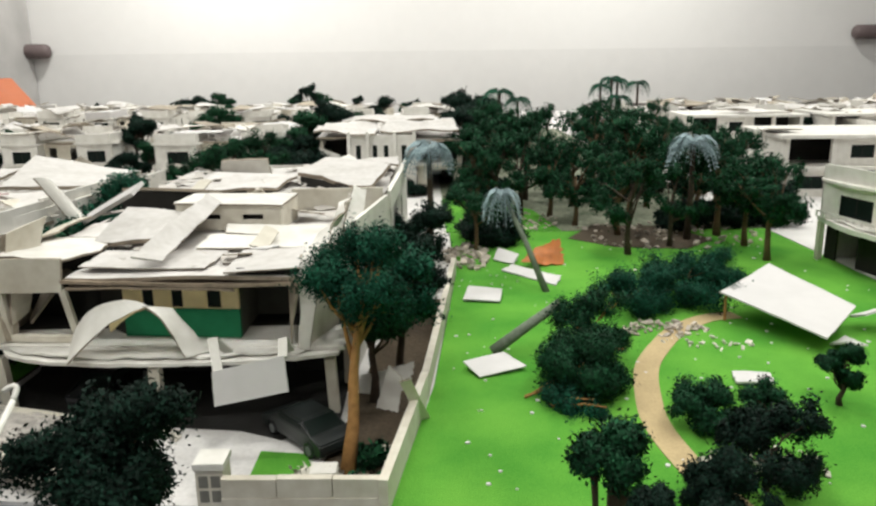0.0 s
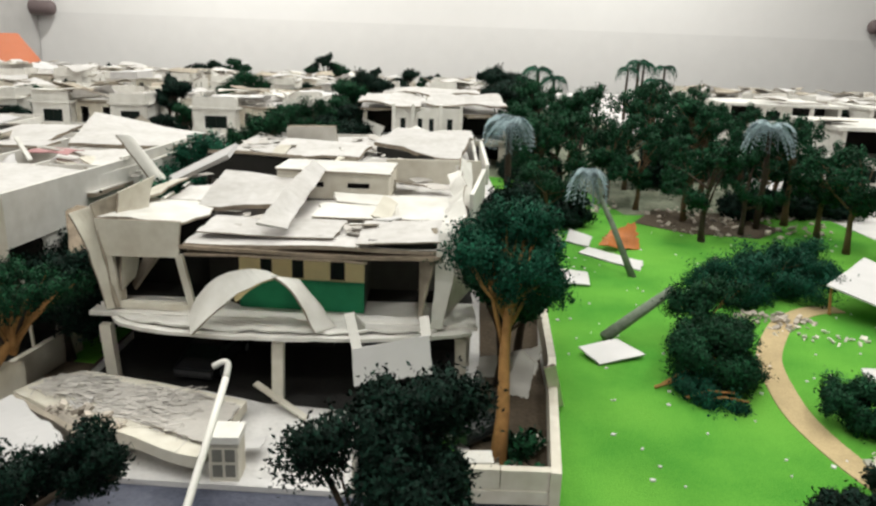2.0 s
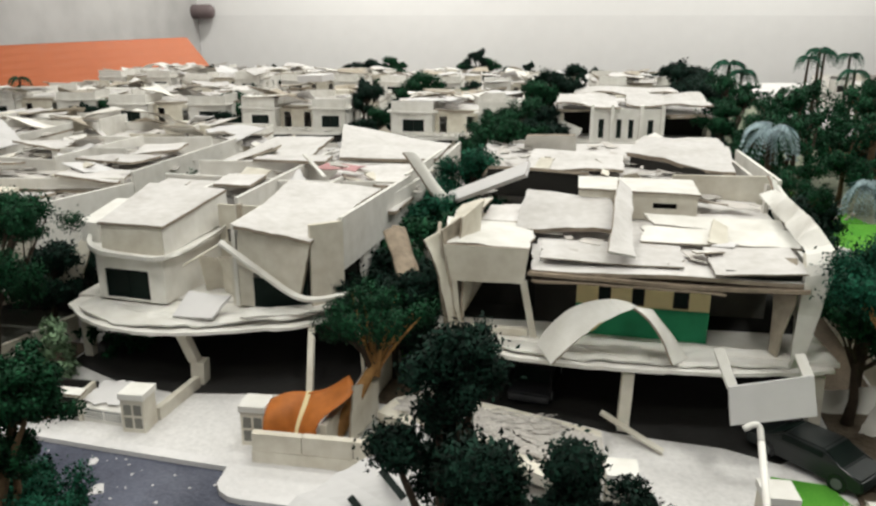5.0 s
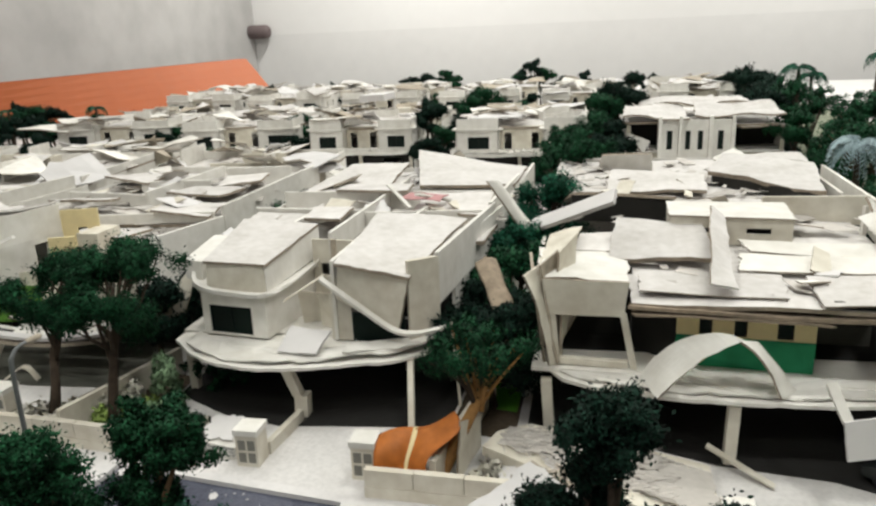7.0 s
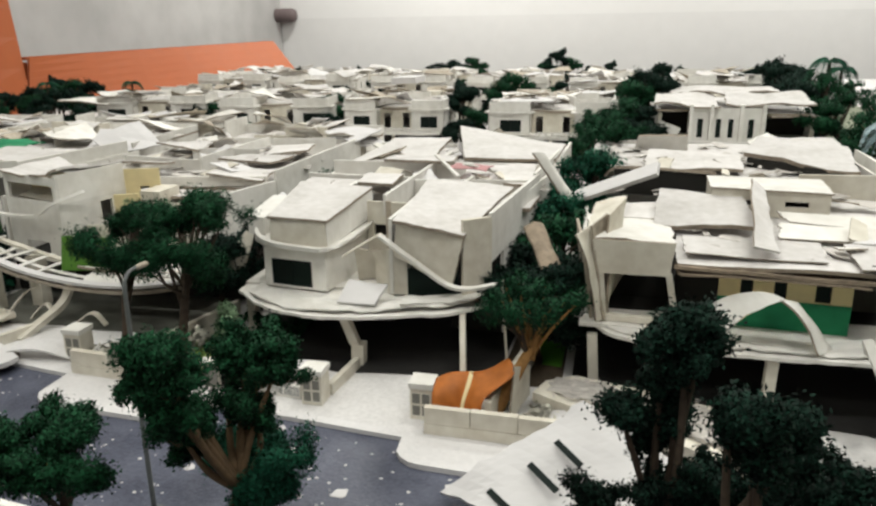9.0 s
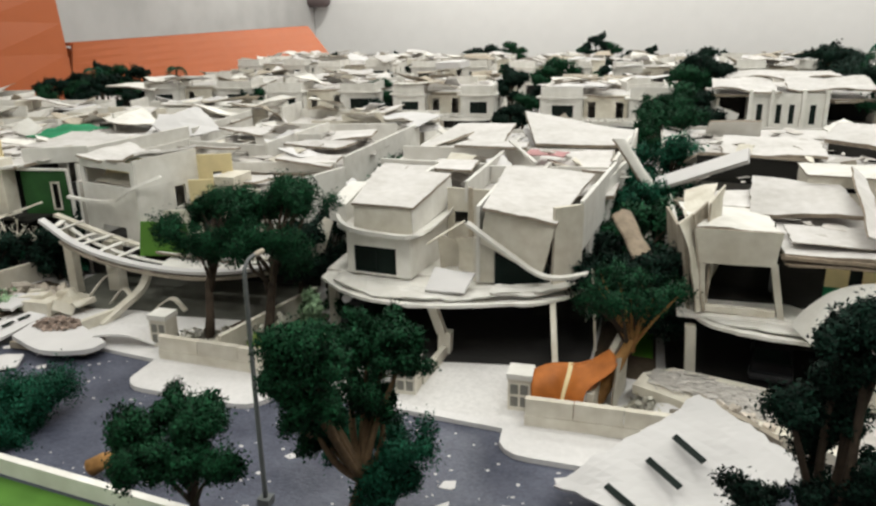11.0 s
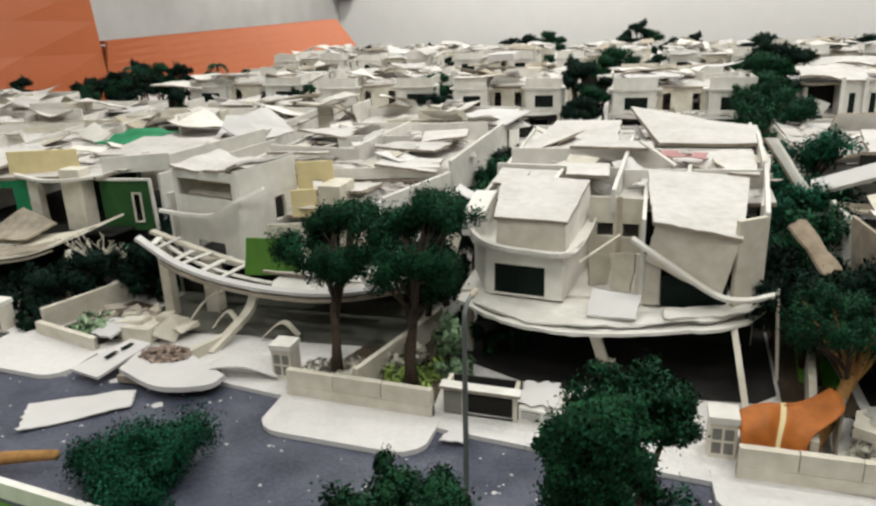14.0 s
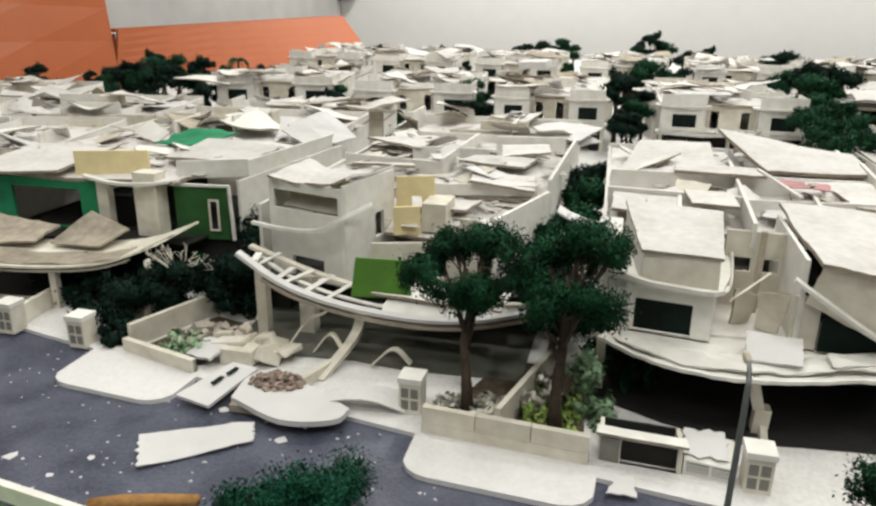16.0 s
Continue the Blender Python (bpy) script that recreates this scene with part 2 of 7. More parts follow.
def sheet(c00, c10, c11, c01, th=0.25, n=8, bumps=0.15, ragged=0.0, sag=0.0, seed=0, bm=None):
    """A board between four corners, bent, sagging and with torn edges, with thickness below."""
    bm = bm or bmesh.new()
    c00, c10, c11, c01 = map(Vector, (c00, c10, c11, c01))
    nrm = (c10 - c00).cross(c01 - c00).normalized()
    off = Vector((seed * 7.13, seed * 3.7, seed * 1.9))
    top, bot = [], []
    for i in range(n + 1):
        for j in range(n + 1):
            u, v = i / n, j / n
            if ragged:
                ru, rv = noise.noise(Vector((v * 9, seed, 1))) * ragged, noise.noise(Vector((u * 9, seed, 5))) * ragged
                u2 = u + (ru if i in (0, n) else 0)
                v2 = v + (rv if j in (0, n) else 0)
            else:
                u2, v2 = u, v
            p = c00 * (1 - u2) * (1 - v2) + c10 * u2 * (1 - v2) + c11 * u2 * v2 + c01 * (1 - u2) * v2
            w = noise.noise(p * 0.13 + off) * bumps * 2 + noise.noise(p * 0.5 + off) * bumps * 0.5
            p = p + nrm * (w - sag * 4 * u * (1 - u))
            top.append(bm.verts.new(p))
            bot.append(bm.verts.new(p - nrm * th))
    k = n + 1
    for i in range(n):
        for j in range(n):
            q = (i * k + j, (i + 1) * k + j, (i + 1) * k + j + 1, i * k + j + 1)
            bm.faces.new([top[a] for a in q])
            bm.faces.new([bot[a] for a in q[::-1]])
    rim = [i * k for i in range(n)] + [n * k + j for j in range(n)] + [i * k + n for i in range(n, 0, -1)] + [j for j in range(n, 0, -1)]
    for a, b in zip(rim, rim[1:] + rim[:1]):
        bm.faces.new((top[b], top[a], bot[a], bot[b])).material_index = 1
    return bm


def ribbon(line, across, th=0.25, bm=None):
    """A bent strip that follows the points of line, with the width vector across."""
    bm = bm or bmesh.new()
    line, across = [Vector(p) for p in line], Vector(across)
    rows = []
    for i, p in enumerate(line):
        t = (line[min(i + 1, len(line) - 1)] - line[max(i - 1, 0)]).normalized()
        nrm = t.cross(across).normalized() * th
        rows.append([bm.verts.new(q) for q in (p, p + across, p + across + nrm, p + nrm)])
    for a, b in zip(rows, rows[1:]):
        for i in range(4):
            bm.faces.new((a[i], a[(i + 1) % 4], b[(i + 1) % 4], b[i]))
    bm.faces.new(rows[0][::-1])
    bm.faces.new(rows[-1])
    return bm


def loft(line_a, line_b, th=0.2, n=6, bumps=0.1, seed=0):
    """A bent board between two edge lines with the same number of points, with thickness."""
    bm = bmesh.new()
    A, B = arc(line_a, 4), arc(line_b, 4)
    off = Vector((seed * 3.1, seed * 1.7, seed * 5.3))
    top, bot = [], []
    for i, (p, q) in enumerate(zip(A, B)):
        j, h = min(i + 1, len(A) - 1), max(i - 1, 0)
        nrm = (A[j] - A[h]).cross(q - p)
        nrm = nrm.normalized() if nrm.length > 1e-6 else Vector((0, 0, 1))
        rt, rb = [], []
        for k in range(n + 1):
            m = p.lerp(q, k / n)
            m = m + nrm * noise.noise(m * .35 + off) * bumps * 2
            if k in (0, n):
                m = m + (q - p) * noise.noise(m * .9 + off) * .08
            rt.append(bm.verts.new(m))
            rb.append(bm.verts.new(m - nrm * th))
        top.append(rt)
        bot.append(rb)
    for i in range(len(A) - 1):
        for k in range(n):
            bm.faces.new((top[i][k], top[i + 1][k], top[i + 1][k + 1], top[i][k + 1]))
            bm.faces.new((bot[i][k + 1], bot[i + 1][k + 1], bot[i + 1][k], bot[i][k]))
        for k in (0, n):
            bm.faces.new((top[i][k], bot[i][k], bot[i + 1][k], top[i + 1][k])).material_index = 1
    for i in (0, len(A) - 1):
        for k in range(n):
            bm.faces.new((top[i][k], top[i][k + 1], bot[i][k + 1], bot[i][k]))
    return bm


def tube(line, radii, sides=7, bm=None):
    bm = bm or bmesh.new()
    line = [Vector(p) for p in line]
    rings = []
    for i, p in enumerate(line):
        t = (line[min(i + 1, len(line) - 1)] - line[max(i - 1, 0)]).normalized()
        a = t.cross(Vector((0.3, 1, 0.2))).normalized()
        b = t.cross(a)
        r = radii[i] if hasattr(radii, "__len__") else radii
        rings.append([bm.verts.new(p + (a * math.cos(2 * math.pi * k / sides) + b * math.sin(2 * math.pi * k / sides)) * r) for k in range(sides)])
    for a, b in zip(rings, rings[1:]):
        for k in range(sides):
            bm.faces.new((a[k], a[(k + 1) % sides], b[(k + 1) % sides], b[k]))
    bm.faces.new(rings[0][::-1])
    bm.faces.new(rings[-1])
    return bm


def arc(points, n=5):
    """A smooth open line through the points (Catmull-Rom)."""
    P = [Vector(p) for p in points]
    P = [P[0] * 2 - P[1]] + P + [P[-1] * 2 - P[-2]]
    out = []
    for i in range(1, len(P) - 2):
        for k in range(n):
            t = k / n
            a, b, c, d = P[i - 1:i + 3]
            out.append(0.5 * ((2 * b) + (c - a) * t + (2 * a - 5 * b + 4 * c - d) * t * t + (3 * b - a - 3 * c + d) * t ** 3))
    return out + [P[-2]]


def leaves(name, clumps, per, spread, leaf, mat, parent, seed, label=""):
    """A crown of small folded leaves round clump centres (cm); flat lists only for speed."""
    rng = np.random.default_rng(seed)
    c = np.repeat(np.array(clumps, float), per, axis=0)
    n = len(c)
    d = rng.normal(size=(n, 3))
    d /= np.linalg.norm(d, axis=1)[:, None]
    stretch = np.repeat(0.55 + 0.9 * rng.random((len(clumps), 3)), per, axis=0)
    reach = np.where(rng.random((n, 1)) < 0.05, 1.0 + 0.5 * rng.random((n, 1)), rng.random((n, 1)) ** 0.6)
    c = c + d * reach * stretch * spread
    a = rng.normal(size=(n, 3))
    a /= np.linalg.norm(a, axis=1)[:, None]
    b = np.cross(a, rng.normal(size=(n, 3)))
    b /= np.linalg.norm(b, axis=1)[:, None]
    s = leaf * (0.6 + 0.8 * rng.random((n, 1)))
    k = np.cross(a, b)
    # leaves face outwards from their clump and from the crown, as on flocked sponge
    heart = np.array(clumps, float).mean(axis=0)
    size = np.abs(c - heart).max() + 0.01
    out = d * 0.75 + (c - heart) / size * 0.7 + a * 0.35
    out /= np.linalg.norm(out, axis=1)[:, None]
    turn = np.where((k * out).sum(axis=1, keepdims=True) > 0, -1.0, 1.0)
    b, k = b * turn, k * turn
    v = np.stack([c - a * s, c + b * s * 0.5 + k * s * 0.25, c + a * s, c - b * s * 0.5 + k * s * 0.25], axis=1).reshape(-1, 3) * CM
    v -= np.array(origin_of(parent))
    me = bpy.data.meshes.new(name)
    me.from_pydata(v.tolist(), [], np.arange(4 * n).reshape(-1, 4).tolist())
    me.polygons.foreach_set("use_smooth", [True] * n)
    me.normals_split_custom_set_from_vertices(np.repeat(out, 4, axis=0).tolist())
    me.materials.append(mat)
    ob = new(name, me)
    ob.parent = parent
    return tagged(ob, label)


def make_tree(h, r, seed, leaf_mat=None, bark=None, clumps=34, per=90, leaf=0.34, spread=1.0, flat=0.75, label="", bare=0.42, name="tree", x=0, y=0, lean=(0, 0)):
    """A model tree: tapered trunk, forked limbs, and lobes of leaf clumps with gaps between them."""
    rng = random.Random(seed)
    t = thing(name, x, y, 0, label or "dark green model tree with a clumpy crown", "tree", "model trees")
    top = Vector((x + lean[0] * h, y + lean[1] * h, h * (1 - r / h * flat)))
    bm = bmesh.new()
    r = r * 0.84
    r0 = h * 0.020 + 0.12
    wob = lambda k: rng.uniform(-k, k)
    base = Vector((x, y, -0.1))
    mid = [base.lerp(top, k) + Vector((wob(.25), wob(.25), 0)) for k in (0.25, 0.5, 0.75)]
    tube([base, *mid, top], [r0 * 1.4, r0, r0 * 0.85, r0 * 0.65, r0 * 0.3], 7, bm)
    centres = []
    lobes = max(6, clumps // 4)
    for i in range(lobes):
        ang = 2.4 * i + wob(.5)
        zz = -0.75 + 1.6 * ((i * 0.618 + wob(.1)) % 1.0)
        k = math.sqrt(max(0.12, 1 - zz * zz))
        rad = r * k * rng.uniform(.4, 1.3)
        p = top + Vector((math.cos(ang) * rad, math.sin(ang) * rad, zz * r * flat))
        s = base.lerp(top, rng.uniform(bare, 0.85))
        m = s.lerp(p, 0.5) + Vector((wob(.3), wob(.3), -.15 + wob(.3)))
        tube([s, m, p], [r0 * 0.5, r0 * 0.32, r0 * 0.14], 5, bm)
        lr = r * rng.uniform(.18, .5)
        for _ in range(7):
            q = p + Vector((wob(lr), wob(lr), wob(lr * .7)))
            centres.append(q)
            if _ < 2:
                tube([m, q], [r0 * .2, r0 * .08], 4, bm)
    part("trunk", bm, bark or BARK_D, t, smooth=True)
    leaves("crown", centres, per, spread * min(1.15, .4 + r * .15), leaf, leaf_mat or LEAF, t, seed)
    return t


def lobed_tree(x, y, lobes, seed, leaf_mat, bark, label, fork=5.0, per=1000, leaf=0.10):
    """A tall tree whose crown is a few separate lobes (x, y, z, radius) on long bent limbs."""
    rng = random.Random(seed)
    t = thing("tree", x, y, 0, label, "tree", "model trees")
    head = Vector((x + .3, y + .4, fork))
    bm = tube(arc([(x, y, -.3), (x - .2, y + .1, fork * .5), head], 4), [.5, .47, .44, .41, .39, .37, .35, .33, .3], 8)
    centres = []
    for lx, ly, lz, lr in lobes:
        c = Vector((lx, ly, lz))
        tube(arc([head, head.lerp(c, .5) + Vector((rng.uniform(-.5, .5), rng.uniform(-.5, .5), -.4)), c], 4), [.26, .25, .23, .21, .19, .17, .15, .12, .08], 6, bm)
        for k in range(7):
            q = c + Vector((rng.uniform(-lr, lr), rng.uniform(-lr, lr), rng.uniform(-lr, lr) * .75))
            tube([c - Vector((0, 0, lr * .8)), q], [.1, .04], 4, bm)
            centres += [q, c.lerp(q, .5)]
    part("trunk", bm, bark, t, smooth=True)
    leaves("crown", centres, per // 2, .62, leaf, leaf_mat, t, seed)
    return t


def make_palm(h, r, seed, mat=None, fronds=17, x=0, y=0, label="", lean=(0, 0), droop=1.0, bark=None):
    rng = random.Random(seed)
    t = thing("palm_tree", x, y, 0, label or "model palm tree with drooping green fronds", "palm tree", "model palms")
    top = Vector((x + lean[0] * h, y + lean[1] * h, h))
    part("trunk", tube([(x, y, -0.1), ((x + top.x) / 2 + .2, (y + top.y) / 2, h * .5), top], [h * .03 + .1, h * .022 + .08, h * .018 + .06], 7), bark or BARK_D, t, smooth=True)
    for i in range(fronds):
        a = 2 * math.pi * i / fronds + rng.uniform(-.15, .15)
        up = rng.uniform(0.1, 0.9)
        d = Vector((math.cos(a), math.sin(a), 0))
        side = Vector((-d.y, d.x, 0))
        bm = bmesh.new()
        pts = [top + d * (r * (k - .22 * droop * k * k)) + Vector((0, 0, r * (up * 1.25 * k - droop * (0.75 + up * .55) * k ** 2.2 * 1.3))) for k in (0, .25, .5, .75, 1)]
        tube(pts, [.07, .06, .05, .04, .02], 4, bm)
        for k in range(1, 13):
            f = k / 12.5
            j = min(int(f * 4), 3)
            p = pts[j].lerp(pts[j + 1], f * 4 - j)
            ln = r * 0.24 * math.sin(math.pi * (0.15 + 0.8 * f)) + .1
            for s in (-1, 1):
                q = p + side * s * ln + d * ln * .6 - Vector((0, 0, ln * .55))
                w = d * r * 0.035
                bm.faces.new([bm.verts.new(z) for z in (p - w, p + w, q + w * .3, q - w * .3)])
        part("frond", bm, mat or PALM, t)
    return t


def rubble(name, x, y, z, rx, ry, count, size, mat, label, seed, category="rubble", high=0.6):
    """A heap of small broken pieces."""
    rng = random.Random(seed)
    bm = bmesh.new()
    for _ in range(count):
        a, rr = rng.uniform(0, 6.3), rng.random() ** .6
        px, py = x + math.cos(a) * rr * rx, y + math.sin(a) * rr * ry
        s = size * rng.uniform(.4, 1.3)
        m = Matrix.Translation((px, py, z + rng.random() * high * (1.1 - rr) + s * .15)) @ Euler((rng.uniform(-.6, .6), rng.uniform(-.6, .6), rng.uniform(0, 6.3))).to_matrix().to_4x4()
        sx, sy, sz = s * rng.uniform(.4, 1), s * rng.uniform(.3, .8), s * rng.uniform(.12, .35)
        add_hexa(bm, [m @ Vector(c) for c in ((-sx, -sy, -sz), (sx, -sy * .8, -sz), (sx * .9, sy, -sz), (-sx, sy, -sz), (-sx, -sy, sz), (sx * .8, -sy, sz), (sx, sy * .9, sz), (-sx * .9, sy, sz))])
    return single(name, bm, mat, label, category, kind="stuff")


def flakes(parent, x0, x1, y0, y1, z, n, seed, size=.8, lift=.25):
    """Torn flakes of board strewn over a roof, one joined part."""
    r = random.Random(seed)
    bm = bmesh.new()
    zf = z if callable(z) else (lambda x, y: z)
    for _ in range(n):
        px, py = r.uniform(x0, x1), r.uniform(y0, y1)
        s, a = size * r.uniform(.3, 1.5), r.uniform(0, 6.3)
        m = Matrix.Translation((px, py, zf(px, py) + r.random() * lift)) @ Euler((r.uniform(-.14, .14), r.uniform(-.14, .14), a)).to_matrix().to_4x4()
        w = s * r.uniform(.12, .8)
        q = [(-s, -w), (s * r.uniform(.5, 1), -w * r.uniform(.4, 1.2)), (s, w * r.uniform(.3, 1)), (-s * r.uniform(.4, 1), w)]
        add_hexa(bm, [m @ Vector((*c, -.02)) for c in q] + [m @ Vector((*c, .03)) for c in q])
    ob = part("roof_debris", bm, FLAKE, parent, "torn flakes of roof board")
    ob["kind"] = "stuff"
    return ob


def broken_boards(parent, x0, x1, y0, y1, z, n, seed, size=2.0):
    """Torn boards and splinters tossed over a roof at odd tilts, each a part of the house."""
    r = random.Random(seed)
    for k in range(n):
        c = Vector((r.uniform(x0, x1), r.uniform(y0, y1), z))
        w, d = size * r.uniform(.5, 1.6), size * r.uniform(.3, 1.1)
        if k % 4 == 3:
            a = r.uniform(0, 6.3)
            e = Vector((math.cos(a), math.sin(a), r.uniform(.05, .45))) * size * r.uniform(.7, 1.5)
            part("splinter", ribbon([c, c + e * .5 + Vector((0, 0, .1)), c + e], (r.uniform(.05, .2), r.uniform(.1, .3), .05), .1), r.choice((CARD, CARD_CREAM, CARD_WORN)), parent)
            continue
        m = Euler((r.gauss(0, .24), r.gauss(0, .24), r.uniform(0, 6.3))).to_matrix()
        q = [c + m @ Vector((u * w * r.uniform(.75, 1.1), v * d * r.uniform(.6, 1.1), 0)) for u, v in ((-1, -1), (1, -1), (1, 1), (-1, 1))]
        low = min(p.z for p in q)
        q = [p + Vector((0, 0, z - low + r.uniform(.05, .35))) for p in q]
        part("roof_board", sheet(*q, .12, 6, .14, .09, seed=seed + k), r.choice((CARD, CARD_ROOF, CARD_BRIGHT, CARD_CREAM)), parent)


def window(parent, p0, p1, z0, z1, depth=0.22, bars=1, frame_mat=None, pane_mat=None, name="window"):
    """A framed pane set into an opening from p0 to p1."""
    a, b = Vector((*p0, 0)), Vector((*p1, 0))
    d = (b - a).normalized()
    nrm = Vector((-d.y, d.x, 0))
    i0, i1 = a + nrm * depth, b + nrm * depth
    pane = part(name, wall(i0.xy, i1.xy, z0, z1, 0.06), pane_mat or GLASS, parent, "dark glass pane")
    bm = bmesh.new()
    f = 0.12
    L = (b - a).length
    wall((a + nrm * (depth - .1)).xy, (b + nrm * (depth - .1)).xy, z0, z1, 0.09, [(f, L - f, f, z1 - z0 - f)], bm)
    for k in range(bars):
        c = a + d * L * (k + 1) / (bars + 1)
        wall((c - d * .05 + nrm * (depth - .1)).xy, (c + d * .05 + nrm * (depth - .1)).xy, z0 + f, z1 - f, 0.09, (), bm)
    part("window_frame", bm, frame_mat or SHADE_AND_FRAME, pane, "thin dark window frame")
    return pane

# ---------------------------------------------------------------- the room round the model


def slab_part(name, bm, mat, label, category, kind="structure"):
    return single(name, bm, mat, label, category, kind=kind)


slab_part("wall_north", wall((-420, 556), (520, 556), 39.6, 250, 10), WALL_UP, "plain off-white upper wall of the hall", "wall")
slab_part("wall_north_lower", wall((-420, 555.9), (520, 555.9), -85, 39.6, 11), WALL_LO, "pale grey lower wall below a ledge line", "wall")
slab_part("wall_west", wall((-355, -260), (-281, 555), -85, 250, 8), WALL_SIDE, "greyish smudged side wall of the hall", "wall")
slab_part("wall_east", box(430, 440, -260, 555, -85, 250), HALL_GREY, "plain grey side wall of the hall", "wall")
slab_part("wall_south", box(-440, 440, -270, -260, -85, 250), HALL_GREY, "plain grey wall behind the viewer", "wall")
slab_part("floor", box(-440, 440, -270, 566, -90, -85), FLOORING, "grey tiled hall floor", "floor")
slab_part("ceiling", box(-440, 440, -270, 566, 250, 256), HALL_GREY, "plain grey hall ceiling", "ceiling")

# wall fixture in the corner
fx = thing("wall_fixture", -275.5, 549, 38.5, "dark rounded box fixed high in the hall corner", "wall fixture")
part("casing", tube([(-285.5, 549.4, 42), (-284.7, 549.4, 42), (-282.6, 549.4, 42), (-268.4, 549.4, 42), (-266.3, 549.4, 42), (-265.5, 549.4, 42)], [1.8, 3.8, 5.1, 5.1, 3.8, 1.8], 16), DARK_PL, fx, smooth=True)
part("bracket", box(-277, -274, 553, 555, 40, 44), GREY_MET, fx)
copy_thing(fx, Matrix.Translation((3.22, 5.49, 0.455)))

# orange surround on the west side of the model
sur = thing("orange_surround", -235, 330, 0, "glossy orange sloping barrier along the model edge", "barrier")
part("sloped_panel", sheet((-211, 428, -2), (-248.6, 245, 4), (-247.4, 247, 20), (-231, 428, 23.4), 1.5, 6, 0.02), ORANGE, sur)
part("top_rim", ribbon([(-231.2, 428, 24.4), (-247.6, 247, 21)], (-3, 0, 0), 1.2), ORANGE_RIM, sur, "dark brown rim")
part("tall_panel", sheet((-247.2, 245, -6), (-276, 60, -6), (-318, 60, 75), (-253.5, 246, 62), 1.5, 6, 0.02), ORANGE, sur)
part("back_panel", box(-276, -249.5, 247, 249, -20, 19), ORANGE, sur)
part("plinth", prism([(-217, 428), (-250.5, 247), (-278, 60), (-284, 60), (-256, 247), (-224, 428)], -80, -3), TABLE, sur, "dark plinth below the panels")

# ---------------------------------------------------------------- base, road and plots


def kerb_y(x):
    return 42.8 - 0.05 * x + 0.0007 * x * x if x < 0 else 42.8


slab_part("model_table", box(-245, 250, 2, 470, -20, -0.9), TABLE, "wide table board that carries the model", "table", "")
slab_part("road", prism([(-245, 8), (-0.65, 8), (-0.65, 43)] + [(x, kerb_y(x) + .2) for x in range(-6, -241, -6)], -0.9, -0.3), ASPHALT, "blue-grey asphalt street littered with scraps", "road")
edge = [(x, kerb_y(x)) for x in range(-240, -5, 6)]
slab_part("ground", prism([(-244, 468)] + edge + [(-0.7, 42.3), (2.0, 57.5), (5.4, 95), (5.4, 120), (58, 120), (58, 60), (120, 40), (249, 40), (249, 468)], -0.9, 0.0), CONCRETE, "pale concrete ground of the building plots", "ground")
slab_part("kerb", prism([(x, y - 0.9) for x, y in edge if x > -140] + [(x, y - .03) for x, y in edge[::-1] if x > -140], -0.9, 0.06), PAVING, "thin white kerb strip along the street", "kerb")
park = [(-0.6, 8), (120, 8), (120, 39.6), (57.6, 59.6), (57.6, 119.6), (5.6, 119.6), (5.6, 95), (2.3, 60), (-0.6, 42.4)]
slab_part("lawn", prism(park, -0.9, 0.08), LAWN, "bright green flocked lawn of the park", "lawn")
slab_part("lawn_far", prism([(5, 120), (24, 120), (22, 138), (16, 150), (5, 152)], 0.0, 0.09), LAWN, "bright green flocked lawn between the trees", "lawn")
slab_part("grove_floor", prism([(24.1, 120), (57, 120), (60, 330), (5, 330), (5, 152.1), (16, 150.1), (22.1, 138)], 0.0, 0.07), GROVE, "dull grey-green ground littered with debris below the trees", "ground")
verge = [(x, 31.4 - 0.13 * (x + 63.4)) for x in range(-240, -59, 10)]
slab_part("verge", prism([(-240, 8)] + [(-62, 8)] + [(-62, 31)] + [(x, y - .5) for x, y in verge[::-1]], -0.9, -0.1), GREEN_L, "olive green verge behind a low edge", "verge")
slab_part("verge_edge", ribbon([(x, y - .45, 0.12) for x, y in verge], (0, .5, 0), 1.2), CARD, "thin white edging of the verge", "edging")

# rounded pavement pads in front of the planters


def pad(x0, x1, y0, y1, r=2.2):
    s = (y1 - y0)
    pts = [(x1, kerb_y(x1) + .3)]
    pts += [(x1 - .1, y0 + r)] + [(x1 - r + r * math.sin(a), y0 + r - r * math.cos(a)) for a in (1.2, .8, .4, 0)]
    pts += [(x0 + r - r * math.sin(a), y0 + s * .12 + r - r * math.cos(a)) for a in (0, .4, .8, 1.2)] + [(x0 + .1, y0 + s * .12 + r), (x0, kerb_y(x0) + .3)]
    return single("pavement_pad", prism(pts[::-1], -0.9, 0.10), PAVING, "pale rounded pavement pad in front of a planter wall", "pavement", "pavement pads")


pad(-76.3, -63.2, 44.3, 49)
pad(-45, -32.5, 41.8, 46)
pad(-108, -96.3, 48.6, 54)

# ---------------------------------------------------------------- fences, gate pillars and planters


